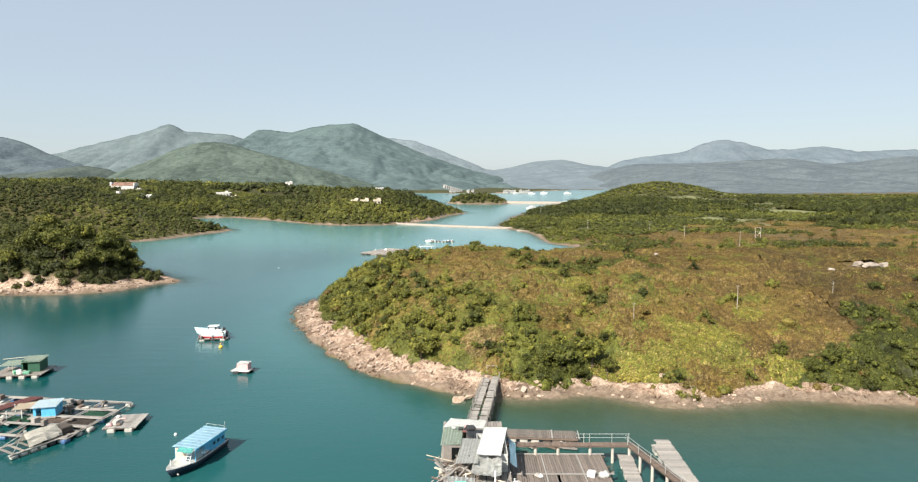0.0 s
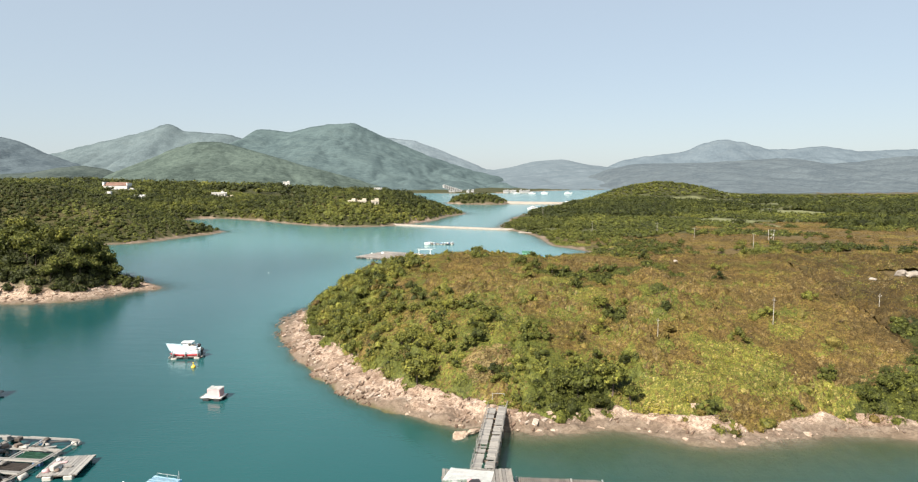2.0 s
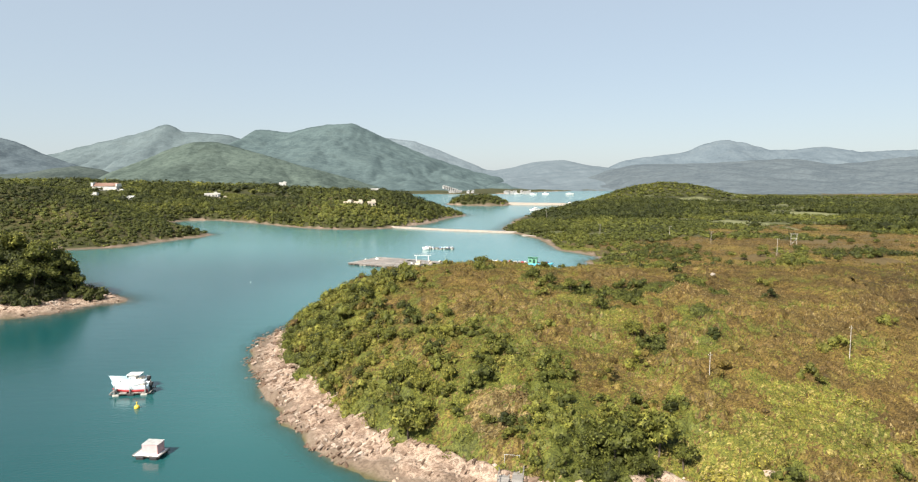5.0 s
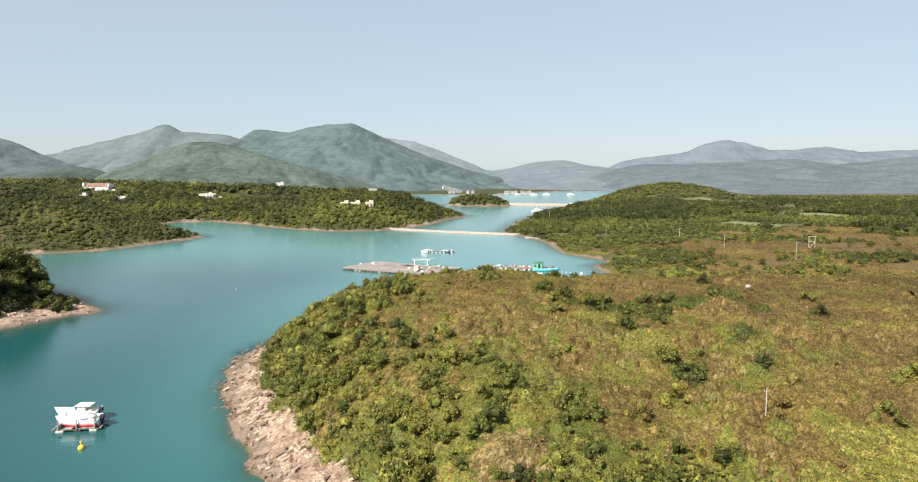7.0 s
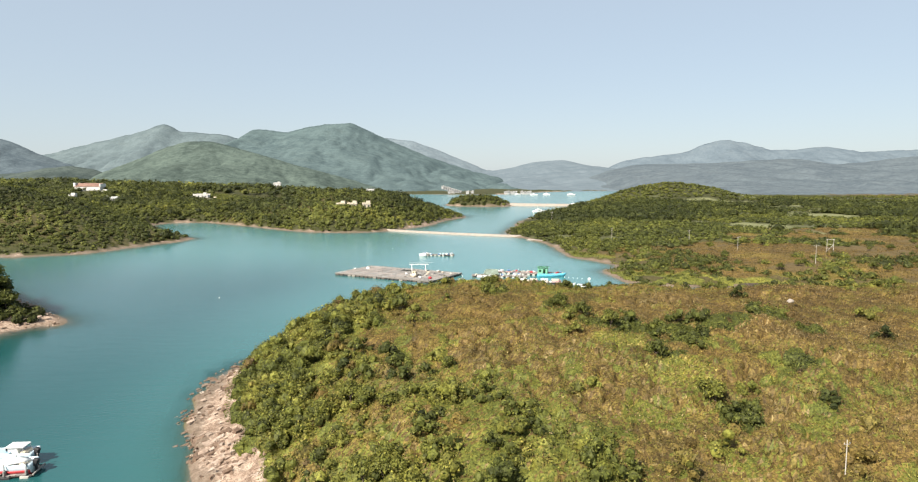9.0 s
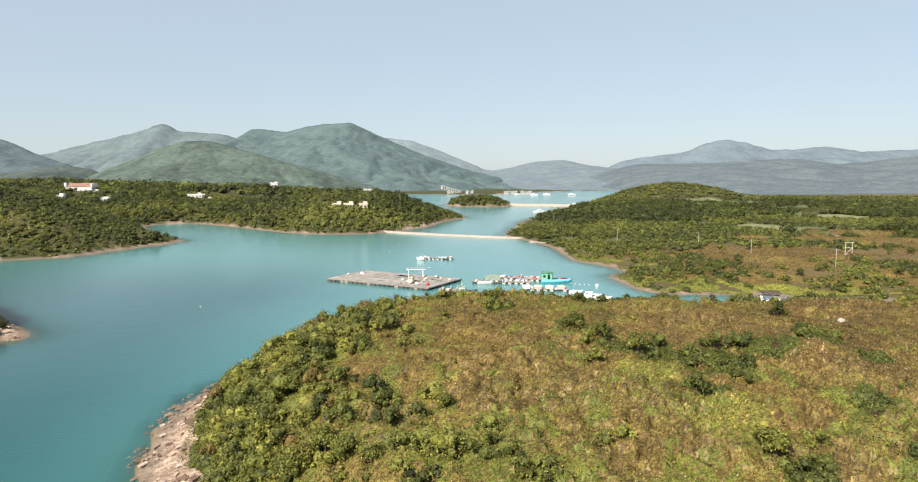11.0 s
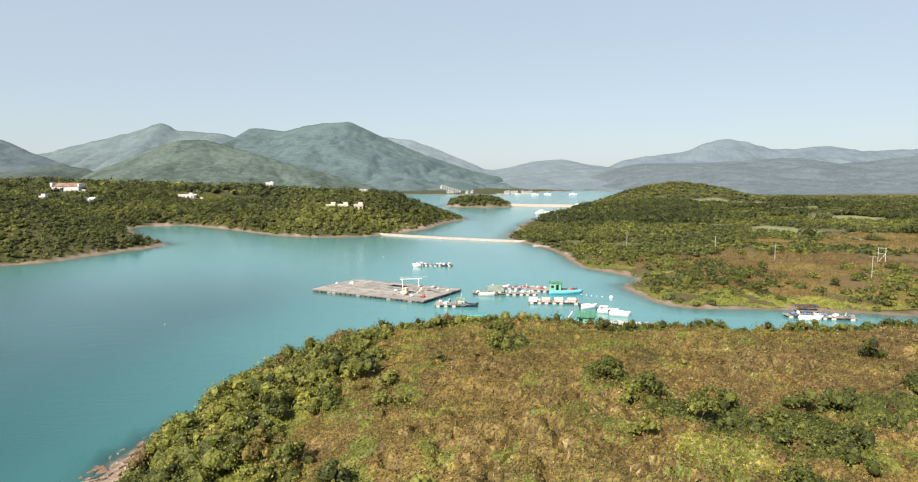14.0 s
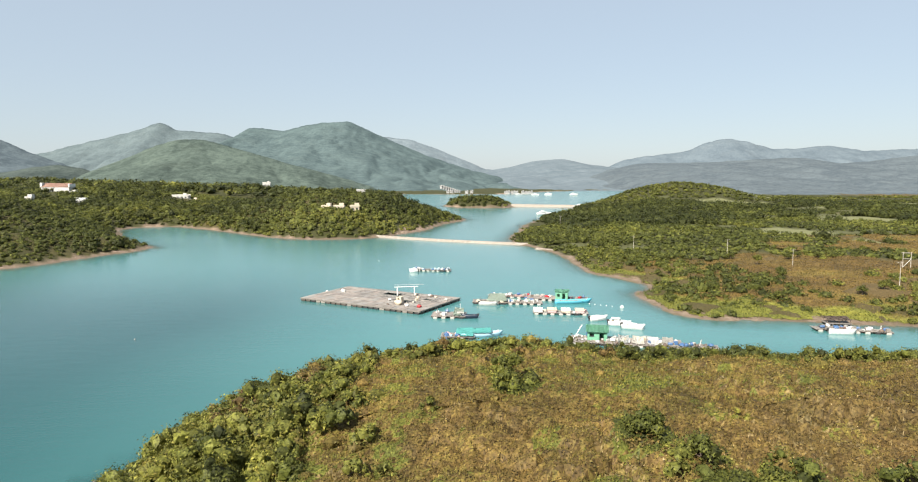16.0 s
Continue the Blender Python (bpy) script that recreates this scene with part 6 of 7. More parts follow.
# ---------------------------------------------------------------- fish farm
def fish_farm():
    rs = random.Random(31)
    ob = thing("fish_farm", -56.4, 77.2, 0, -7.0, "floating fish farm of plank walkways around net pens", "fish farm")
    xs = [-18, -13.5, -9.0, -4.5, 0.0, 4.2, 8.2, 12.0]
    ys = [-6.0, -2.6, 0.2, 2.8, 5.6]
    for y in ys:
        for s in (-0.16, 0.16):
            n = 5
            for i in range(n):
                a = -18 + 30.0 * i / n
                plank(ob, (a + 3.0, y + s + rs.uniform(-0.05, 0.05), 0.55 + rs.uniform(-0.03, 0.03)), (6.1, 0.25, 0.09), rs.uniform(-0.5, 0.5), rs.choice((W_PALE, W_SILVER, W_PALE)), tilt=(rs.uniform(-2, 2), rs.uniform(-0.6, 0.6)))
    for x in xs:
        for s in (-0.2, 0.2):
            for a, b in zip(ys, ys[1:]):
                if rs.random() < 0.12:
                    continue
                plank(ob, (x + s + rs.uniform(-0.05, 0.05), (a + b) / 2, 0.47 + rs.uniform(-0.02, 0.02)), (0.2, b - a + 0.3, 0.08), rs.uniform(-1, 1), rs.choice((W_GREY, W_PALE)))
        for y in ys:
            m = rs.choice((P_FOAM, P_FOAM, P_DRUM, P_BLACK, P_FOAM))
            drum("float", ob, (x + rs.uniform(-0.5, 0.5), y, 0.18), 0.3, 0.95, m, rs.choice("xy"))
    for x0, x1 in zip(xs, xs[1:]):       # sagging nets just under the surface
        for y0, y1 in zip(ys, ys[1:]):
            if rs.random() < 0.45:
                sheet("pen_cover", ob, [(x0 + 0.4, y0 + 0.5, 0.5), (x1 - 0.4, y0 + 0.5, 0.5), (x1 - 0.4, y1 - 0.5, 0.5), (x0 + 0.4, y1 - 0.5, 0.5)], rs.choice((W_DARK, W_BROWN, P_DKGREEN)), 0.03, sag=0.12, label="dark net cover over a pen", seed=rs.randrange(99))
    heap(ob, rs, -10, 9, -5.5, 5.4, 0.5, 46, (W_BROWN, W_DARK, P_FOAM, W_GREY, W_PALE), ("crate", "sack", "board", "board", "board"))
    heap(ob, rs, -17, 11, -5.8, -2.8, 0.58, 16, (W_BROWN, P_CREAM, P_FOAM, W_PALE), ("crate", "sack", "board", "board"))
    heap(ob, rs, 3, 11.5, 2.6, 5.6, 0.58, 14, (W_BROWN, W_DARK, P_FOAM, W_PALE), ("crate", "sack", "board", "board"))
    for s in (0, 0.45, 0.9, 1.35):
        rod("beam", ob, (-4.6 + s, -3.0, 0.9), (-1.2 + s, 4.6, 1.1), 0.16, P_MAROON, "dark red timber beam")
    hut = thing("floating_hut", -52.2, 77.1, 0, 12, "small sky-blue hut with a pale sheet roof on the fish farm", "hut")
    shell("wall", hut, (2.5, 2.2, 1.2), (0.2, 0.1, 0.6), P_BLUE, [(0, 0.3, 0.9, 0, 1.15), (1, 0.5, 0.9, 0.6, 0.95), (1, 1.3, 1.7, 0.6, 0.95)])
    box("floor", hut, (3.2, 2.9, 0.12), (0, 0, 0.55), W_GREY)
    sheet("roof", hut, [(-1.3, -1.25, 1.8), (1.65, -1.25, 1.88), (1.65, 1.45, 2.1), (-1.3, 1.45, 2.0)], P_ICE, 0.05, ribs=7, label="pale blue-grey sheet roof")
    sheet("canopy", hut, [(-3.7, -0.4, 1.5), (-1.5, -0.4, 1.6), (-1.5, 1.6, 1.8), (-3.7, 1.6, 1.65)], P_CREAM, 0.04, sag=0.05, label="beige canopy beside the hut")
    for x in (-4.1, -2.4):
        for y in (-0.8, 1.5):
            rod("canopy_post", hut, (x, y, 0.5), (x, y, 1.6), 0.05, P_WHITE)
    tent = thing("tarpaulin_shelter", -47.9, 69.2, 0, 62, "cream tarpaulin shelter over a timber frame on a raft", "shelter")
    for y in (-1.5, 1.5):
        plank(tent, (0, y, 0.5), (7.5, 0.4, 0.1), 0, W_PALE)
    for i in range(8):
        plank(tent, (-3.4 + i, 0, 0.56), (0.3, 3.4, 0.06), 0, W_GREY)
        box("float", tent, (0.7, 0.5, 0.4), (-3.4 + i, -1.5, 0.22), rs.choice((P_FOAM, P_BLACK)), bevel=0.08)
    for s in (-1, 1):
        sheet("tarpaulin", tent, [(-1.6, 0, 1.9), (1.9, 0, 1.75), (2.0, s * 1.3, 0.75), (-1.8, s * 1.5, 0.65)], P_TARP, 0.03, sag=0.3, label="wrinkled cream tarpaulin", seed=7 + s)
        rod("frame_pole", tent, (-3.3, s * 1.3, 0.6), (-1.6, 0, 1.9), 0.05, W_PALE)
        rod("frame_pole", tent, (1.9, s * 1.3, 0.6), (1.9, 0, 1.75), 0.05, W_PALE)
    rod("ridge_pole", tent, (-2.2, 0, 1.93), (2.3, 0, 1.74), 0.05, W_PALE)
    box("dark_stowage", tent, (1.6, 1.8, 0.8), (2.6, 0, 0.95), W_DARK, bevel=0.1)
    fl = raft("timber_float", -41.0, 75.0, 8, 3.8, 4.6, "pale timber float with a heap of nets", W_PALE, z=0.5, step=0.36, seed=33)
    heap(fl, rs, -1.7, -0.3, -1.9, 1.5, 0.55, 9, (W_BROWN, P_WHITE, P_PINK, P_FOAM), ("sack", "crate", "sack", "board"))
    small = raft("hut_raft", -67.6, 95.4, 8, 7.2, 5.0, "plank raft with white floats and a green hut", W_GREY, z=0.5, step=0.32, seed=35)
    shell("wall", small, (2.6, 2.4, 1.7), (1.4, 0.4, 0.55), P_DKGREEN, [(0, 0.2, 0.9, 0, 1.4)], label="dark green tarpaulin walls")
    sheet("roof", small, [(-0.2, -1.1, 2.1), (2.9, -1.1, 2.2), (2.9, 1.9, 2.45), (-0.2, 1.9, 2.4)], P_PALEGREEN, 0.04, ribs=5, label="faded green roof sheet")
    sheet("awning", small, [(-3.2, -0.9, 1.6), (0.0, -0.9, 1.75), (0.0, 1.6, 2.0), (-3.0, 1.6, 1.85)], P_PALEGREEN, 0.03, sag=0.1, label="pale faded awning", seed=3)
    for x, y in ((-3.1, -0.8), (-3.0, 1.5), (-1.2, -0.8)):
        rod("awning_pole", small, (x, y, 0.5), (x, y, 1.7), 0.04, P_CREAM)
    rod("spar", small, (-3.4, 1.0, 2.2), (0.5, 1.8, 2.3), 0.05, P_CREAM)
    heap(small, rs, -0.6, 1.4, -1.9, -1.0, 0.55, 8, (P_WHITE, P_GREEN, P_FOAM, W_PALE), ("sack", "crate"))


fish_farm()


# ---------------------------------------------------------------- moored boats in the near water
def buoy(x, y, r, mat, label, post=0.0):
    ob = thing("buoy", x, y, 0, 0, label, "buoy")
    lathe("float", ob, [(0, -r), (r * 0.6, -r * 0.8), (r, -0.1), (r * 0.95, 0.25 * r), (r * 0.6, r * 0.75), (r * 0.2, r * 0.95), (0, r)], (0, 0, r * 0.35), mat)
    if post:
        rod("stem", ob, (0, 0, r), (0, 0, r + post), 0.07, mat)
        lathe("cap", ob, [(0, 0), (0.13, 0.03), (0.13, 0.12), (0, 0.16)], (0, 0, r + post), mat)


buoy(-33.6, 72.0, 0.2, P_WHITE, "small white mooring buoy on the water")
buoy(-43.0, 111.0, 0.36, P_YELLOW, "yellow mooring buoy with a short stem", 0.35)


def speedboat(parent_name, x, y, z, turn, hull_col, top_col, stripe, label, cabin=True, L=6.2, group="moored speedboats"):
    ob = thing(parent_name, x, y, z, turn, label, "boat", group)
    part("hull", hull_mesh(L, 2.1, 1.1, 0.25, bow=0.6, stern=0.92, sheer=0.35), hull_col, ob, "", True)
    if stripe:
        part("keel_band", hull_mesh(L * 0.98, 2.04, 0.52, 0.30, bow=0.6, stern=0.92, sheer=0.1), stripe, ob, "red lower hull", True)
    part("deck", deck_mesh(L, 2.1, 0.62, bow=0.6, stern=0.92), P_WHITE, ob)
    bm = deck_mesh(L * 0.55, 2.0, 0.95, bow=0.9, stern=1.0, thick=0.12)
    bmesh.ops.transform(bm, matrix=pose(-L * 0.2, 0, 0), verts=bm.verts)
    part("foredeck", bm, top_col, ob)
    if cabin:
        shell("console", ob, (1.0, 1.1, 0.7), (0.5, 0, 0.62), P_WHITE)
        box("windscreen", ob, (0.05, 1.3, 0.4), (-0.1, 0, 1.2), P_GLASS, (0, -25, 0))
        for sx2 in (-0.1, 1.6):
            for sy2 in (-0.7, 0.7):
                rod("roof_post", ob, (sx2, sy2, 0.7), (sx2, sy2, 1.42), 0.03, P_STEEL)
        box("hardtop", ob, (1.9, 1.5, 0.1), (0.75, 0, 1.45), P_WHITE, bevel=0.05)
    else:
        bm = rock_mesh(77, 0.25)
        bmesh.ops.transform(bm, matrix=pose(0.3, 0, 0.95) @ Matrix.Diagonal((L * 0.42, 1.0, 1.3, 1)), verts=bm.verts)
        part("cover", bm, top_col, ob, "white canvas boat cover", True)
    eng = box("engine", ob, (0.55, 0.5, 0.75), (L / 2 + 0.15, 0, 0.75), P_BLACK, (0, 18, 0), bevel=0.1)
    box("engine_leg", eng, (0.2, 0.2, 0.8), (L / 2 + 0.2, 0, 0.1), P_BLACK)
    box("bench", ob, (0.5, 1.4, 0.3), (L * 0.32, 0, 0.78), P_CREAM, bevel=0.05)
    return ob


lift = raft("boat_lift", -46.6, 117.0, 10, 5.4, 2.6, "timber boat lift afloat with two speedboats", W_PALE, z=0.35, step=0.5, holes=0.3, seed=51)
for x in (-2.0, 0, 2.0):
    box("cradle", lift, (0.16, 2.8, 0.5), (x, 0, 0.6), W_PALE)
    for y in (-1.2, 1.2):
        rod("cradle_post", lift, (x, y, 0.3), (x, y, 1.5), 0.06, W_PALE)
speedboat("speedboat", -46.6, 116.9, 0.45, 8, P_ICE, P_WHITE, P_RED, "white covered speedboat with a red lower hull", False, 4.6)
speedboat("speedboat", -48.2, 119.4, 0.55, 4, P_ICE, P_PALEBLUE, None, "pale blue speedboat with a small white hardtop", True, 4.9)
hf = raft("hut_float", -34.1, 96.6, -6, 3.1, 2.1, "small white float carrying a pink box hut", P_WHITE, z=0.4, step=0.3, seed=52)
shell("wall", hf, (1.75, 1.35, 1.0), (0.2, 0.1, 0.45), P_PINK, [(3, 0.3, 0.8, 0, 0.9)])
sheet("roof", hf, [(-0.72, -0.62, 1.47), (1.12, -0.62, 1.47), (1.12, 0.82, 1.52), (-0.72, 0.82, 1.52)], P_WHITE, 0.06, label="white roof lid")

# ---------------------------------------------------------------- rafts and boats in the middle bay
def great_raft():
    rs = random.Random(61)
    ob = thing("great_raft", -20.1, 252.9, 0, -28.7, "great floating deck of weathered planks with open pens", "raft")
    sx2, sy2 = 35.2, 19.0
    pens = [(-2.0, 3.2, 2.6, 6.6), (5.2, 9.5, -2.5, 0.6), (11.2, 13.8, 1.6, 4.2)]
    rows = 8
    for j in range(rows):
        y0, y1 = -sy2 / 2 + sy2 * j / rows, -sy2 / 2 + sy2 * (j + 1) / rows
        n = 27
        for i in range(n):
            x = -sx2 / 2 + (i + 0.5) * sx2 / n
            if any(a < x < b and c < (y0 + y1) / 2 < d for a, b, c, d in pens):
                continue
            plank(ob, (x, (y0 + y1) / 2, 0.75 + rs.uniform(-0.03, 0.03)), (sx2 / n - 0.06, y1 - y0 - 0.03, 0.09), rs.uniform(-0.3, 0.3), rs.choice((W_RAFT, W_RAFT, W_PALE, W_GREY)), tilt=(rs.uniform(-0.8, 0.8), 0))
    for s in (-1, 1):
        box("edge_beam", ob, (sx2 + 0.2, 0.3, 0.28), (0, s * sy2 / 2, 0.62), W_GREY)
        box("edge_beam", ob, (0.3, sy2, 0.28), (s * sx2 / 2, 0, 0.62), W_GREY)
        for i in range(22):
            drum("float", ob, (-sx2 / 2 + 0.8 + i * 1.6, s * (sy2 / 2 - 0.2), 0.18), 0.36, 1.3, rs.choice((P_BLACK, W_DARK, W_DARK, W_DARK, W_GREY)), "x")
    for i in range(9):
        for s in (-1, 1):
            drum("float", ob, (s * (sx2 / 2 - 0.3), -sy2 / 2 + 1.4 + 2 * i, 0.18), 0.36, 1.3, rs.choice((W_DARK, P_BLACK, W_GREY)), "y")
    for a, b, c, d in pens:
        for y in (c, d):
            box("pen_edge", ob, (b - a + 0.4, 0.22, 0.2), ((a + b) / 2, y, 0.86), W_PALE)
        for x in (a, b):
            box("pen_edge", ob, (0.22, d - c, 0.2), (x, (c + d) / 2, 0.86), W_PALE)
    for i in range(5):
        box("batten", ob, (sx2 - 0.6, 0.16, 0.1), (0, -7.2 + 3.6 * i, 0.84), W_PALE)
    g = [(2.0, 4.6), (5.4, 7.4)]
    for x, y in g:
        rod("gantry_post", ob, (x, y, 0.8), (x, y, 2.9), 0.1, P_WHITE)
        rod("gantry_post", ob, (x + 0.6, y - 0.8, 0.8), (x, y, 2.9), 0.06, P_WHITE)
    rod("gantry_beam", ob, (1.4, 4.2, 2.9), (6.2, 8.0, 2.9), 0.1, P_WHITE, "white gantry beam")
    rod("gantry_boom", ob, (1.2, 4.4, 3.4), (7.4, 8.8, 3.4), 0.05, P_STEEL)
    for x, y, s, m in [(-13.5, 2.0, 1.4, P_WHITE), (-12.4, 1.2, 0.8, P_FOAM), (8.0, -4.6, 1.5, P_CREAM), (12.0, -6.2, 1.2, P_WHITE), (15.3, -6.0, 1.3, P_RED), (-17.2, 0, 0.8, P_WHITE), (10.2, 7.2, 1.2, P_TIN), (4.3, -2.0, 1.0, P_WHITE), (16.4, 4.5, 1.1, P_FOAM), (6.9, 6.4, 0.9, P_BLACK), (12.6, 6.0, 0.9, P_CREAM), (9.2, -5.4, 2.2, P_CREAM)]:
        bm = rock_mesh(int(s * 100 + x), 0.7)
        bmesh.ops.transform(bm, matrix=pose(x, y, 0.8 + 0.22 * s) @ Matrix.Diagonal((0.55 * s, 0.45 * s, 0.5 * s, 1)), verts=bm.verts)
        part("folded_net", bm, m, ob, smooth_faces=True)
    shell("locker", ob, (1.3, 1.1, 1.6), (8.6, -4.0, 0.8), P_CREAM, [(0, 0.3, 0.9, 0, 1.4)], label="cream deck locker")
    heap(ob, rs, 4, 16.5, -8, 8, 0.82, 16, (P_FOAM, W_BROWN, P_CREAM, W_PALE), ("crate", "board", "board", "sack"))


W_RAFT = paint("sun_bleached_planks", (0.30, 0.262, 0.235), 0.85, 0.3, (1.0, 6.0, 1.0))
great_raft()


def workboat(name, x, y, turn, L, B, hull_col, label, cabin=None, tarp=None, group="boats moored in the bay", seed=1):
    rs = random.Random(seed)
    ob = thing(name, x, y, 0, turn, label, "boat", group)
    part("hull", hull_mesh(L, B, 1.0, 0.3, bow=0.45, stern=0.9, sheer=0.4), hull_col, ob, "", True)
    part("deck", deck_mesh(L, B, 0.45, bow=0.45, stern=0.9), W_PALE, ob)
    if cabin:
        shell("cabin", ob, (L * 0.28, B * 0.75, 1.5), (-L * 0.05, 0, 0.48), cabin, [(0, 0.3, 0.8, 0.7, 1.2), (1, 0.3, 0.9, 0, 1.4), (2, 0.4, 1.0, 0.7, 1.2)])
        box("cabin_roof", ob, (L * 0.33, B * 0.9, 0.1), (-L * 0.05, 0, 2.03), cabin, bevel=0.04)
    if tarp:
        sheet("tarpaulin", ob, [(-L * 0.2, -B * 0.55, 1.05), (L * 0.4, -B * 0.55, 1.0), (L * 0.4, 0, 1.6), (-L * 0.2, 0, 1.7)], tarp, 0.03, sag=0.08, seed=seed)
        sheet("tarpaulin", ob, [(-L * 0.2, 0, 1.7), (L * 0.4, 0, 1.6), (L * 0.4, B * 0.55, 1.0), (-L * 0.2, B * 0.55, 1.05)], tarp, 0.03, sag=0.08, seed=seed + 1)
    for x2 in (-L * 0.28, L * 0.3):
        box("thwart", ob, (0.25, B * 0.8, 0.06), (x2, 0, 0.62), W_PALE)
    box("engine", ob, (0.45, 0.4, 0.6), (L / 2 + 0.1, 0, 0.7), P_BLACK, (0, 15, 0), bevel=0.08)
    rod("mooring_post", ob, (-L * 0.42, 0, 0.5), (-L * 0.44, 0, 1.3), 0.05, P_WHITE)
    return ob


W_CORAL = paint("faded_red_boards", (0.46, 0.30, 0.27), 0.8, 0.3, (1.0, 6.0, 1.0))
P_AQUA = paint("bright_blue_hull_paint", (0.10, 0.42, 0.55), 0.4, 0.25)
workboat("blue_workboat", 27.4, 249.6, 184, 8.6, 2.6, P_AQUA, "bright blue wooden workboat moored by a raft", seed=3)
gr = raft("cabin_raft", 24.6, 254.0, -14, 15.0, 5.0, "plank raft with a small green cabin and nets", W_RAFT, z=0.5, step=0.5, seed=71)
shell("wall", gr, (3.0, 2.4, 1.9), (1.2, -1.6, 0.55), P_GREEN, [(0, 0.4, 1.1, 0.7, 1.4), (0, 1.7, 2.4, 0, 1.6), (3, 0.6, 1.4, 0.7, 1.4)], label="bright green cabin walls")
sheet("roof", gr, [(-0.6, -3.0, 2.5), (3.0, -3.0, 2.5), (3.0, -0.2, 2.75), (-0.6, -0.2, 2.75)], P_GREEN, 0.06, ribs=5, label="green cabin roof")
heap(gr, random.Random(72), -7, 7, -1, 2, 0.55, 18, (P_WHITE, P_PINK, P_FOAM, W_BROWN, P_RED), ("crate", "sack", "board", "drum"))

RAFTS = [
    ("net_raft", 14.3, 257.5, -6, 14.0, 3.0, W_CORAL, "narrow pinkish raft heaped with floats and nets", 18, (P_WHITE, P_RED, P_PINK, P_FOAM)),
    ("net_raft", 11.5, 249.5, -5, 17.0, 4.0, W_RAFT, "plank raft crowded with white floats and gear", 30, (P_WHITE, P_FOAM, P_PALEGREEN, W_BROWN, P_CREAM)),
    ("net_raft", 22.6, 237.2, -6, 12.4, 3.2, W_PALE, "row of pale box rafts moored end to end", 14, (P_WHITE, P_PINK, P_FOAM, P_CREAM)),
    ("tarp_raft", -2.6, 234.6, -4, 7.6, 5.2, W_RAFT, "plank raft with a pale green tarpaulin", 8, (P_FOAM, P_WHITE, P_PALEGREEN)),
    ("drum_raft", -9.4, 305.0, -8, 13.0, 3.4, W_GREY, "small raft edged with blue and white drums", 26, (P_WHITE, P_FOAM, P_DRUM, P_PALEBLUE)),
    ("work_raft", 30.5, 211.0, -12, 20.0, 5.5, W_RAFT, "long raft crowded with white drums and tarpaulins", 60, (P_WHITE, P_TIN, P_FOAM, P_DRUM, P_CREAM, P_TIN, W_BROWN)),
    ("work_raft", 42.0, 207.6, -16, 8.0, 3.0, W_GREY, "raft end piled with nets and blue drums", 18, (P_WHITE, P_FOAM, P_DRUM, W_BROWN)),
    ("shore_raft", 79.5, 219.6, -14, 11.0, 2.6, W_RAFT, "low brown raft moored off the brown shore", 34, (W_BROWN, W_PALE, P_FOAM, P_MAROON)),
    ("shore_raft", 74.0, 221.5, -6, 5.5, 3.0, W_GREY, "plank landing stage below the shore", 9, (W_BROWN, W_PALE, W_DARK)),
]
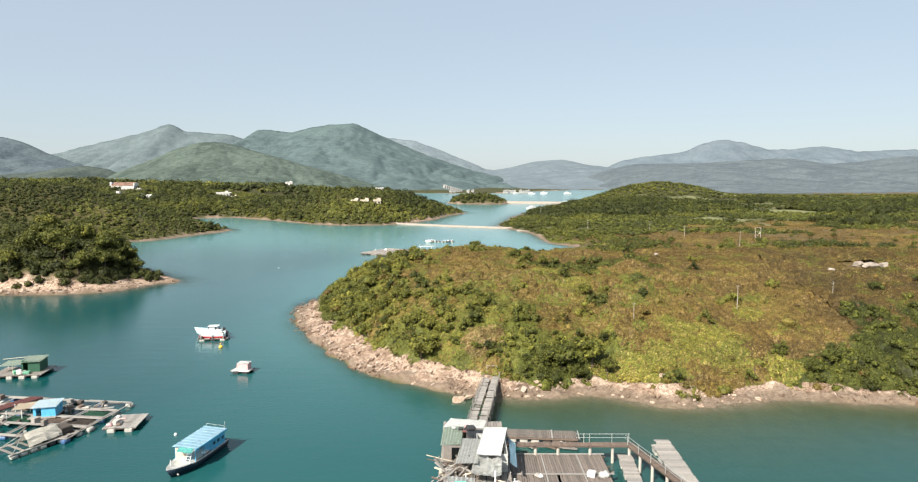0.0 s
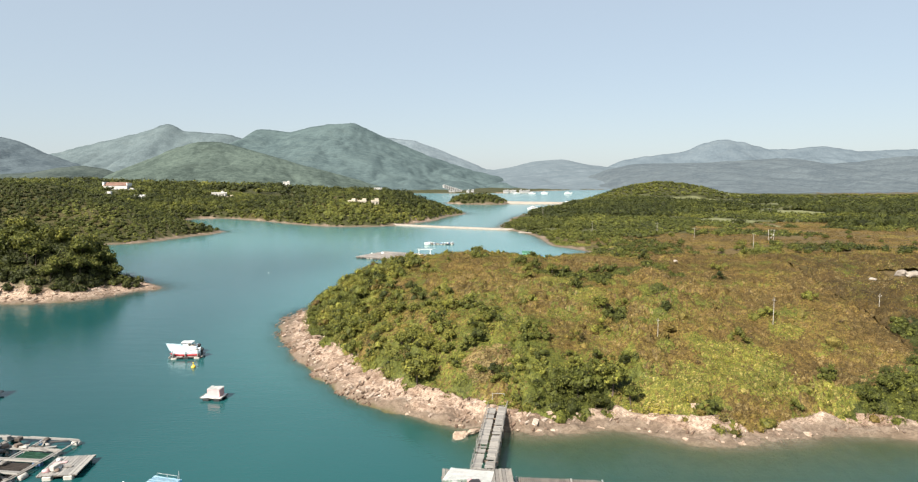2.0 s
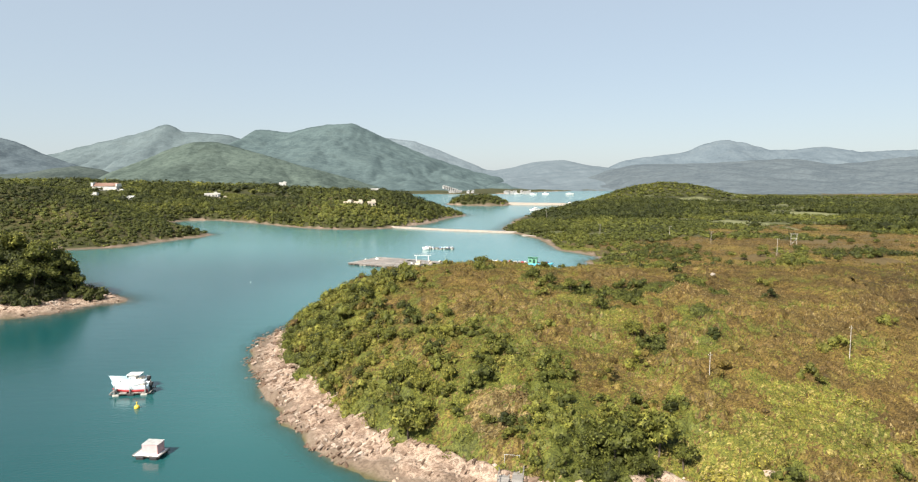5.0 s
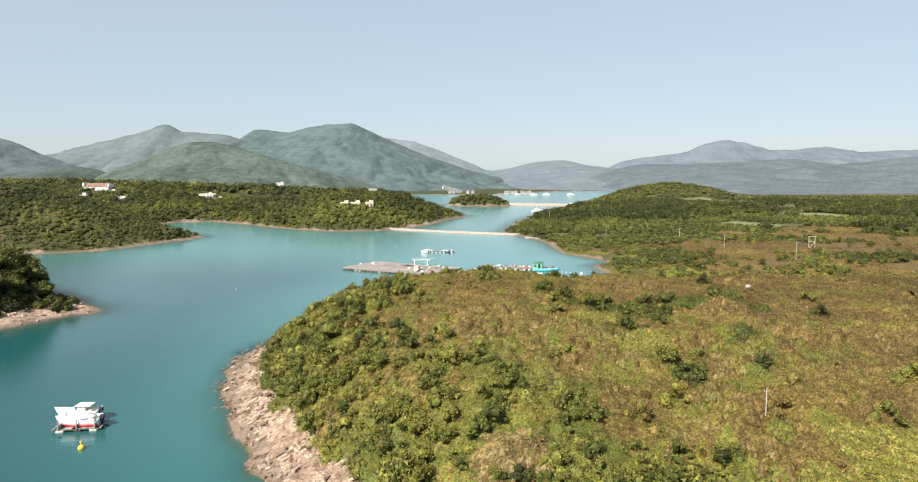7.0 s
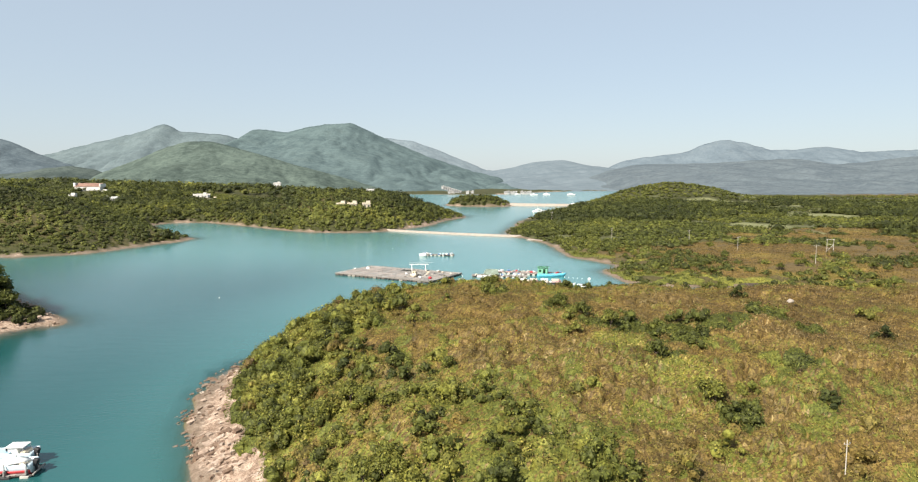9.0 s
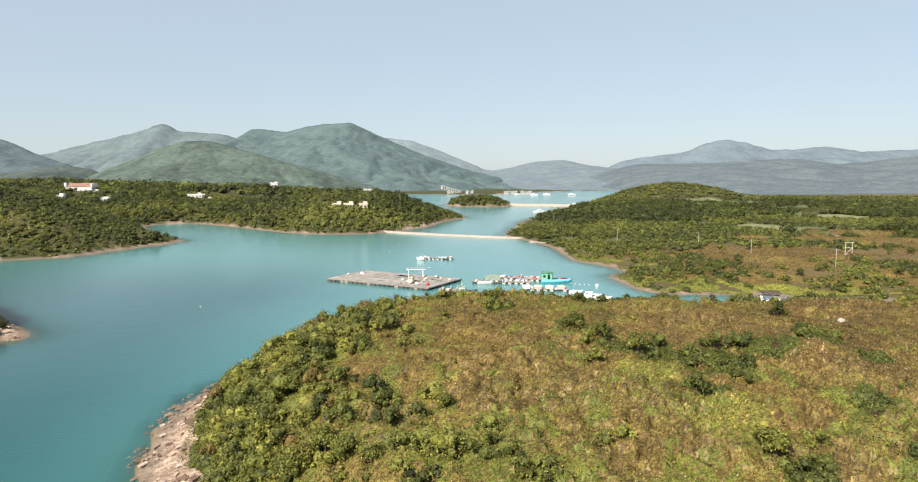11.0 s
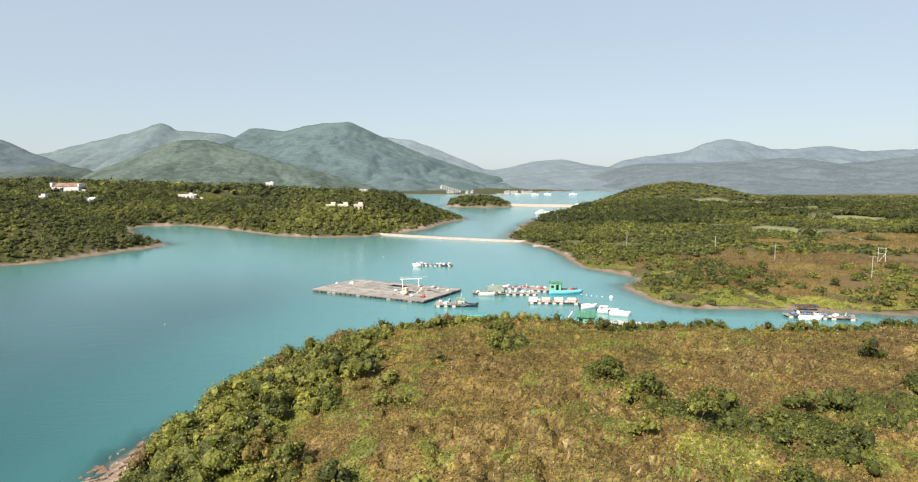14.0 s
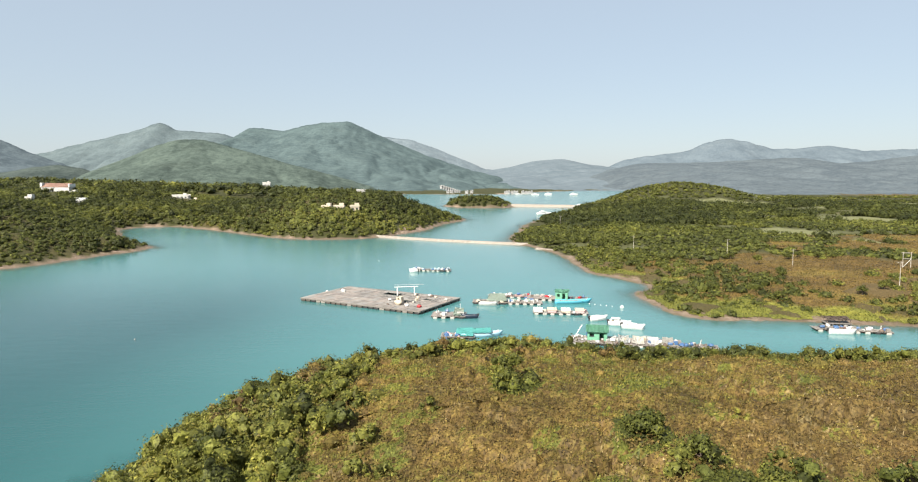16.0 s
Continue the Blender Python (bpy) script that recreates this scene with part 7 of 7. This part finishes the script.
for i, (nm, x, y, a, sx2, sy2, m, lab, cnt, mats) in enumerate(RAFTS):
    r_ = raft(nm, x, y, a, sx2, sy2, lab, m, z=0.45, step=0.55, group="rafts in the bay", seed=80 + i)
    heap(r_, random.Random(90 + i), -sx2 / 2 + 0.6, sx2 / 2 - 0.6, -sy2 / 2 + 0.4, sy2 / 2 - 0.4, 0.5, int(cnt * 1.4), (*mats, W_GREY, P_TIN), ("crate", "drum", "sack", "board", "sack", "board"))
    for q in range(int(sx2 / 3)):      # loose props and net poles
        px, py = random.Random(170 + 11 * i + q).uniform(-sx2 / 2 + 0.5, sx2 / 2 - 0.5), random.Random(270 + 7 * i + q).uniform(-sy2 / 2 + 0.3, sy2 / 2 - 0.3)
        rod("net_pole", r_, (px, py, 0.45), (px + 0.3 * math.sin(q * 2.3), py + 0.25 * math.cos(q * 1.7), 1.5 + 0.5 * math.sin(q * 3.1)), 0.05, (W_PALE, P_WHITE, W_GREY)[q % 3], sides=5)
    if nm == "tarp_raft":
        sheet("tarpaulin", r_, [(1.0, -2.2, 0.7), (3.4, -2.2, 0.6), (3.2, 2.0, 1.5), (1.2, 2.2, 1.6)], P_PALEGREEN, 0.03, sag=0.1, label="pale green tarpaulin", seed=2)
        rod("pole", r_, (2.4, 1.6, 0.5), (2.4, 1.6, 2.6), 0.05, P_WHITE)
    if i == 1:
        sheet("tarpaulin", r_, [(-5.0, -1.7, 0.9), (0.0, -1.7, 0.9), (-0.6, 0.6, 2.3), (-4.2, 0.6, 2.3)], P_PALEGREEN, 0.03, sag=0.1, label="faded green tent canvas", seed=6)
        sheet("tarpaulin", r_, [(-4.2, 0.6, 2.3), (-0.6, 0.6, 2.3), (0.0, 1.9, 0.9), (-5.0, 1.9, 0.9)], P_PALEGREEN, 0.03, sag=0.1, label="faded green tent canvas", seed=7)
    if i == 2:
        for q in range(4):
            shell("store_box", r_, (1.9, 2.2, 0.5), (-5.0 + 3.1 * q, 0, 0.5), (P_WHITE, P_PINK, P_CREAM, P_PINK)[q])
            box("box_lid", r_, (2.1, 2.4, 0.1), (-5.0 + 3.1 * q, 0, 1.06), (P_WHITE, P_CREAM, P_WHITE, P_CREAM)[q], (4, 0, 0), bevel=0.03)
    if nm == "work_raft" and sx2 > 10:
        shell("wall", r_, (3.6, 2.8, 1.6), (-5.2, 0.6, 0.5), P_GREEN, [(0, 0.4, 1.2, 0.6, 1.3), (0, 2.2, 3.0, 0, 1.4)], label="green hut walls")
        sheet("roof", r_, [(-7.3, -1.3, 2.15), (-3.1, -1.3, 2.15), (-3.1, 2.3, 2.75), (-7.3, 2.3, 2.75)], P_GREEN, 0.06, ribs=6, label="green sheet roof")
        for q in range(4):
            sheet("tarpaulin", r_, [(-1.5 + 2.6 * q, -2.2, 0.75), (0.6 + 2.6 * q, -2.4, 0.7), (0.5 + 2.6 * q, 0.2, 1.5), (-1.4 + 2.6 * q, 0.3, 1.6)], (P_TIN, P_TARP, P_WHITE, P_FOAM)[q], 0.03, sag=0.3, label="crumpled pale tarpaulin", seed=20 + q)
        rod("spar", r_, (-9.5, -0.6, 0.6), (-8.0, 1.5, 2.8), 0.08, P_WHITE)

workboat("covered_boat", 4.4, 216.6, 185, 6.4, 2.6, P_PALEBLUE, "boat under a turquoise tarpaulin beside blue drums", tarp=P_TEAL, seed=6)
tb = raft("drum_raft", -0.6, 215.6, -3, 6.5, 3.6, "small raft of blue drums and pale sacks", W_GREY, z=0.45, step=0.5, seed=101)
heap(tb, random.Random(102), -2.9, 2.9, -1.5, 1.5, 0.5, 20, (P_WHITE, P_PALEBLUE, P_DRUM, P_PINK), ("drum", "sack", "crate", "sack"))
sheet("tarpaulin", tb, [(-0.5, -1.6, 0.8), (3.0, -1.6, 0.7), (2.8, 1.2, 1.7), (-0.2, 1.2, 1.6)], P_TEAL, 0.03, sag=0.1, label="turquoise tarpaulin", seed=8)
for i, (x, y, a) in enumerate([(29.6, 230.2, 190), (33.0, 225.6, 160), (35.0, 222.6, 155)]):
    speedboat("speedboat", x, y, 0.0, a, P_WHITE, P_WHITE, None, "white open motorboat tied in a line", i == 1, 3.7 + 0.5 * (i > 0), "white motorboats in the bay")
speedboat("speedboat", -15.2, 302.2, 0, 10, P_WHITE, P_WHITE, None, "small white boat beside the drum raft", False, 2.6, "white motorboats in the bay")
workboat("dinghy", 6.6, 247.0, 170, 4.2, 1.6, P_TIN, "small grey dinghy tied to a raft", seed=9)
workboat("dinghy", 2.0, 232.6, 5, 3.4, 1.5, P_NAVY, "small dark dinghy beside a raft", seed=10)
workboat("beached_boat", 75.0, 218.4, 168, 4.6, 1.6, P_WHITE, "long white boat beside the landing stage", seed=11)
buoy(38.2, 243.5, 0.5, P_WHITE, "white round buoy near the shore")
for i in range(5):
    buoy(31.5 + i * 1.2, 248.4 - 0.8 * i, 0.13, P_WHITE, "small white float on a rope line")
for x, y in [(-62, 214), (-30, 330)]:
    buoy(x, y, 0.15, P_FOAM, "small white mooring float on the water")
ob = thing("mooring_pole", 43.1, 199.4, 0, 0, "slanting white pole standing in shallow water", "pole")
rod("shaft", ob, (-0.5, 0, -1.5), (0.9, 0, 2.3), 0.07, P_WHITE)
rod("foot", ob, (-0.6, 0, -1.7), (-0.4, 0, -1.2), 0.12, W_DARK)
pav = thing("waterside_shed", 78.6, 226.0, 0.2, -8, "dark open shed with posts on the landing stage", "shed")
for x in (-2.2, 0, 2.2):
    for y in (-1.1, 1.1):
        rod("post", pav, (x, y * 0.9, -1.2), (x, y * 0.9, 1.15), 0.07, W_BROWN)
sheet("roof", pav, [(-2.4, -1.2, 1.0), (2.4, -1.2, 1.05), (2.4, 1.2, 1.5), (-2.4, 1.2, 1.4)], W_BROWN, 0.06, ribs=6)
box("floor", pav, (5.0, 2.8, 0.12), (0, 0, 0.3), W_GREY)


# ---------------------------------------------------------------- houses
def house(x, y, z, turn, sx2, sy2, hgt, label, roof="flat", storeys=2, wall=P_HOUSE, roofm=None, sunk=4.0):
    ob = thing("house", x, y, z, turn, label, "house")
    per = max(2, int(sx2 / 3.2))
    holes = []
    for f in range(storeys):
        lo = f * hgt / storeys + 0.9
        for i in range(per):
            a = (i + 0.5) * sx2 / per
            holes.append((i, f, a, lo))
    bm = add_box(bmesh.new(), (sx2, sy2, hgt + sunk), (0, 0, (hgt - sunk) / 2), bevel=0.05)
    w = part("wall", bm, wall, ob)
    for i, f, a, lo in holes:
        for s in (-1, 1):
            win = box("window", ob, (1.3, 0.1, 1.2), (a - sx2 / 2, s * (sy2 / 2 + 0.01), lo + 0.6), P_GLASS, bevel=0)
            box("sill", win, (1.6, 0.2, 0.12), (a - sx2 / 2, s * (sy2 / 2 + 0.08), lo - 0.08), P_CONC, bevel=0)
    if roof == "flat":
        box("roof", ob, (sx2 + 0.5, sy2 + 0.5, 0.3), (0, 0, hgt + 0.15), P_CONC)
        for s in (-1, 1):
            box("parapet", ob, (sx2 + 0.5, 0.2, 0.8), (0, s * (sy2 / 2 + 0.15), hgt + 0.7), wall)
        shell("stair_hood", ob, (2.6, 2.4, 2.0), (sx2 * 0.25, 0, hgt + 0.3), wall)
    else:
        for s in (-1, 1):
            sheet("roof_slope", ob, [(-sx2 / 2 - 0.4, s * (sy2 / 2 + 0.4), hgt - 0.1), (sx2 / 2 + 0.4, s * (sy2 / 2 + 0.4), hgt - 0.1), (sx2 / 2 + 0.4, 0, hgt + sy2 * 0.32), (-sx2 / 2 - 0.4, 0, hgt + sy2 * 0.32)], roofm or P_ROOF, 0.15, ribs=0)
        bm = bmesh.new()
        for s in (-1, 1):
            p = [bm.verts.new((s * sx2 / 2, q, h_)) for q, h_ in ((-sy2 / 2, hgt - 0.05), (sy2 / 2, hgt - 0.05), (0, hgt + sy2 * 0.3))]
            bm.faces.new(p)
        bmesh.ops.solidify(bm, geom=list(bm.faces), thickness=0.1)
        part("gable", bm, wall, ob)
    return ob


ch = house(-318, 600, 19.5, 4, 21, 9, 5.2, "long white hall with a faded pink roof among trees", "gable", 1)
box("bell_gable", ch, (1.6, 8.6, 3.4), (-10.6, 0, 6.6), P_WHITE)
box("end_gable", ch, (1.0, 9.6, 2.6), (10.6, 0, 6.2), P_WHITE)
house(-301, 590, 17.5, 4, 8, 6, 2.6, "low white annex with a flat roof", "flat", 1)
house(-276, 560, 11.0, -12, 7, 6, 4.2, "white village house with a gabled roof", "gable", 2, roofm=P_WHITE)
house(-285, 566, 11.5, 10, 6, 6, 3.6, "small white house among trees", "flat", 1)
house(-245, 656, 10.5, 6, 13, 8, 5.6, "white two-storey flat-roofed house", "flat", 2)
house(-234, 655, 7.6, -6, 9, 8, 4.6, "cream flat-roofed house among the trees", "flat", 1, P_CREAM)
house(-339, 760, 10.5, 10, 10, 8, 4.0, "white house on the wooded slope", "flat", 1)
house(-260, 480, 16.5, 0, 3.5, 3, 2.6, "tiny white hut in the trees", "flat", 1)
house(-243, 900, 22.0, 10, 9, 7, 4.0, "white house on the ridge", "flat", 1)
house(-70, 560, 19.0, 6, 9, 5, 2.6, "white-roofed pavilion on the headland", "gable", 1, P_CREAM, P_HOUSE)
for i, x in enumerate((-78, -71, -62)):
    house(x, 470 + i, 11.6, 10 * i - 8, 5.0 + i % 2, 4, 2.6, "small cream house on the wooded headland", "flat", 1, P_CREAM)
rsv = random.Random(17)
for i in range(9):
    x = -36 + i * 4.8
    house(x, 1452 + 3 * i, 15 - 1.5 * i, -18, 4.6, 6, 1.9, "white terraced village house below the mountain", "flat", 2, P_FAR)
for i in range(9):
    house(100 + i * 5.6 + (i > 4) * 8, 1428 + rsv.uniform(-6, 12), 3.0, rsv.uniform(-15, 15), 5.2, 6, rsv.choice((1.6, 2.2, 2.8)), "white waterside village house", "flat", 2, P_FAR)
for x in (-22, -14, 18, 28):
    house(x, 1426 + rsv.uniform(-5, 20), 3.5, rsv.uniform(-15, 15), 6, 6, rsv.choice((1.8, 2.4)), "white waterside village house", "flat", 2, P_FAR)


# ---------------------------------------------------------------- yachts in the far channel
def yacht(x, y, turn, L, label):
    ob = thing("yacht", x, y, 0, turn, label, "boat", "yachts in the channel")
    part("hull", hull_mesh(L, L * 0.27, L * 0.19, 0.4, bow=0.6, stern=0.9, sheer=0.5), P_WHITE, ob, "", True)
    part("deck", deck_mesh(L, L * 0.27, L * 0.12, bow=0.6, stern=0.9), P_WHITE, ob)
    shell("saloon", ob, (L * 0.5, L * 0.19, L * 0.11), (L * 0.05, 0, L * 0.12), P_WHITE, [(0, 0.6, L * 0.4, L * 0.03, L * 0.08), (2, 0.6, L * 0.4, L * 0.03, L * 0.08)])
    box("upper_deck", ob, (L * 0.45, L * 0.21, 0.15), (L * 0.07, 0, L * 0.235), P_WHITE)
    box("flybridge", ob, (L * 0.2, L * 0.15, L * 0.06), (L * 0.08, 0, L * 0.27), P_WHITE, bevel=0.1)
    box("screen", ob, (0.1, L * 0.15, L * 0.06), (-L * 0.2, 0, L * 0.17), P_GLASS, (0, -30, 0))
    rod("mast", ob, (L * 0.12, 0, L * 0.3), (L * 0.14, 0, L * 0.48), 0.06, P_STEEL)


yacht(73, 638, 200, 13, "white motor yacht moored in the channel")
for x, y, a, L in [(130, 775, 190, 14), (150, 785, 170, 12), (120, 640, 185, 11), (143, 760, 195, 10), (225, 1330, 190, 16), (150, 1330, 180, 14), (120, 1350, 200, 14), (180, 1365, 170, 14)]:
    yacht(x, y, a, L, "white motor yacht far off on the water")
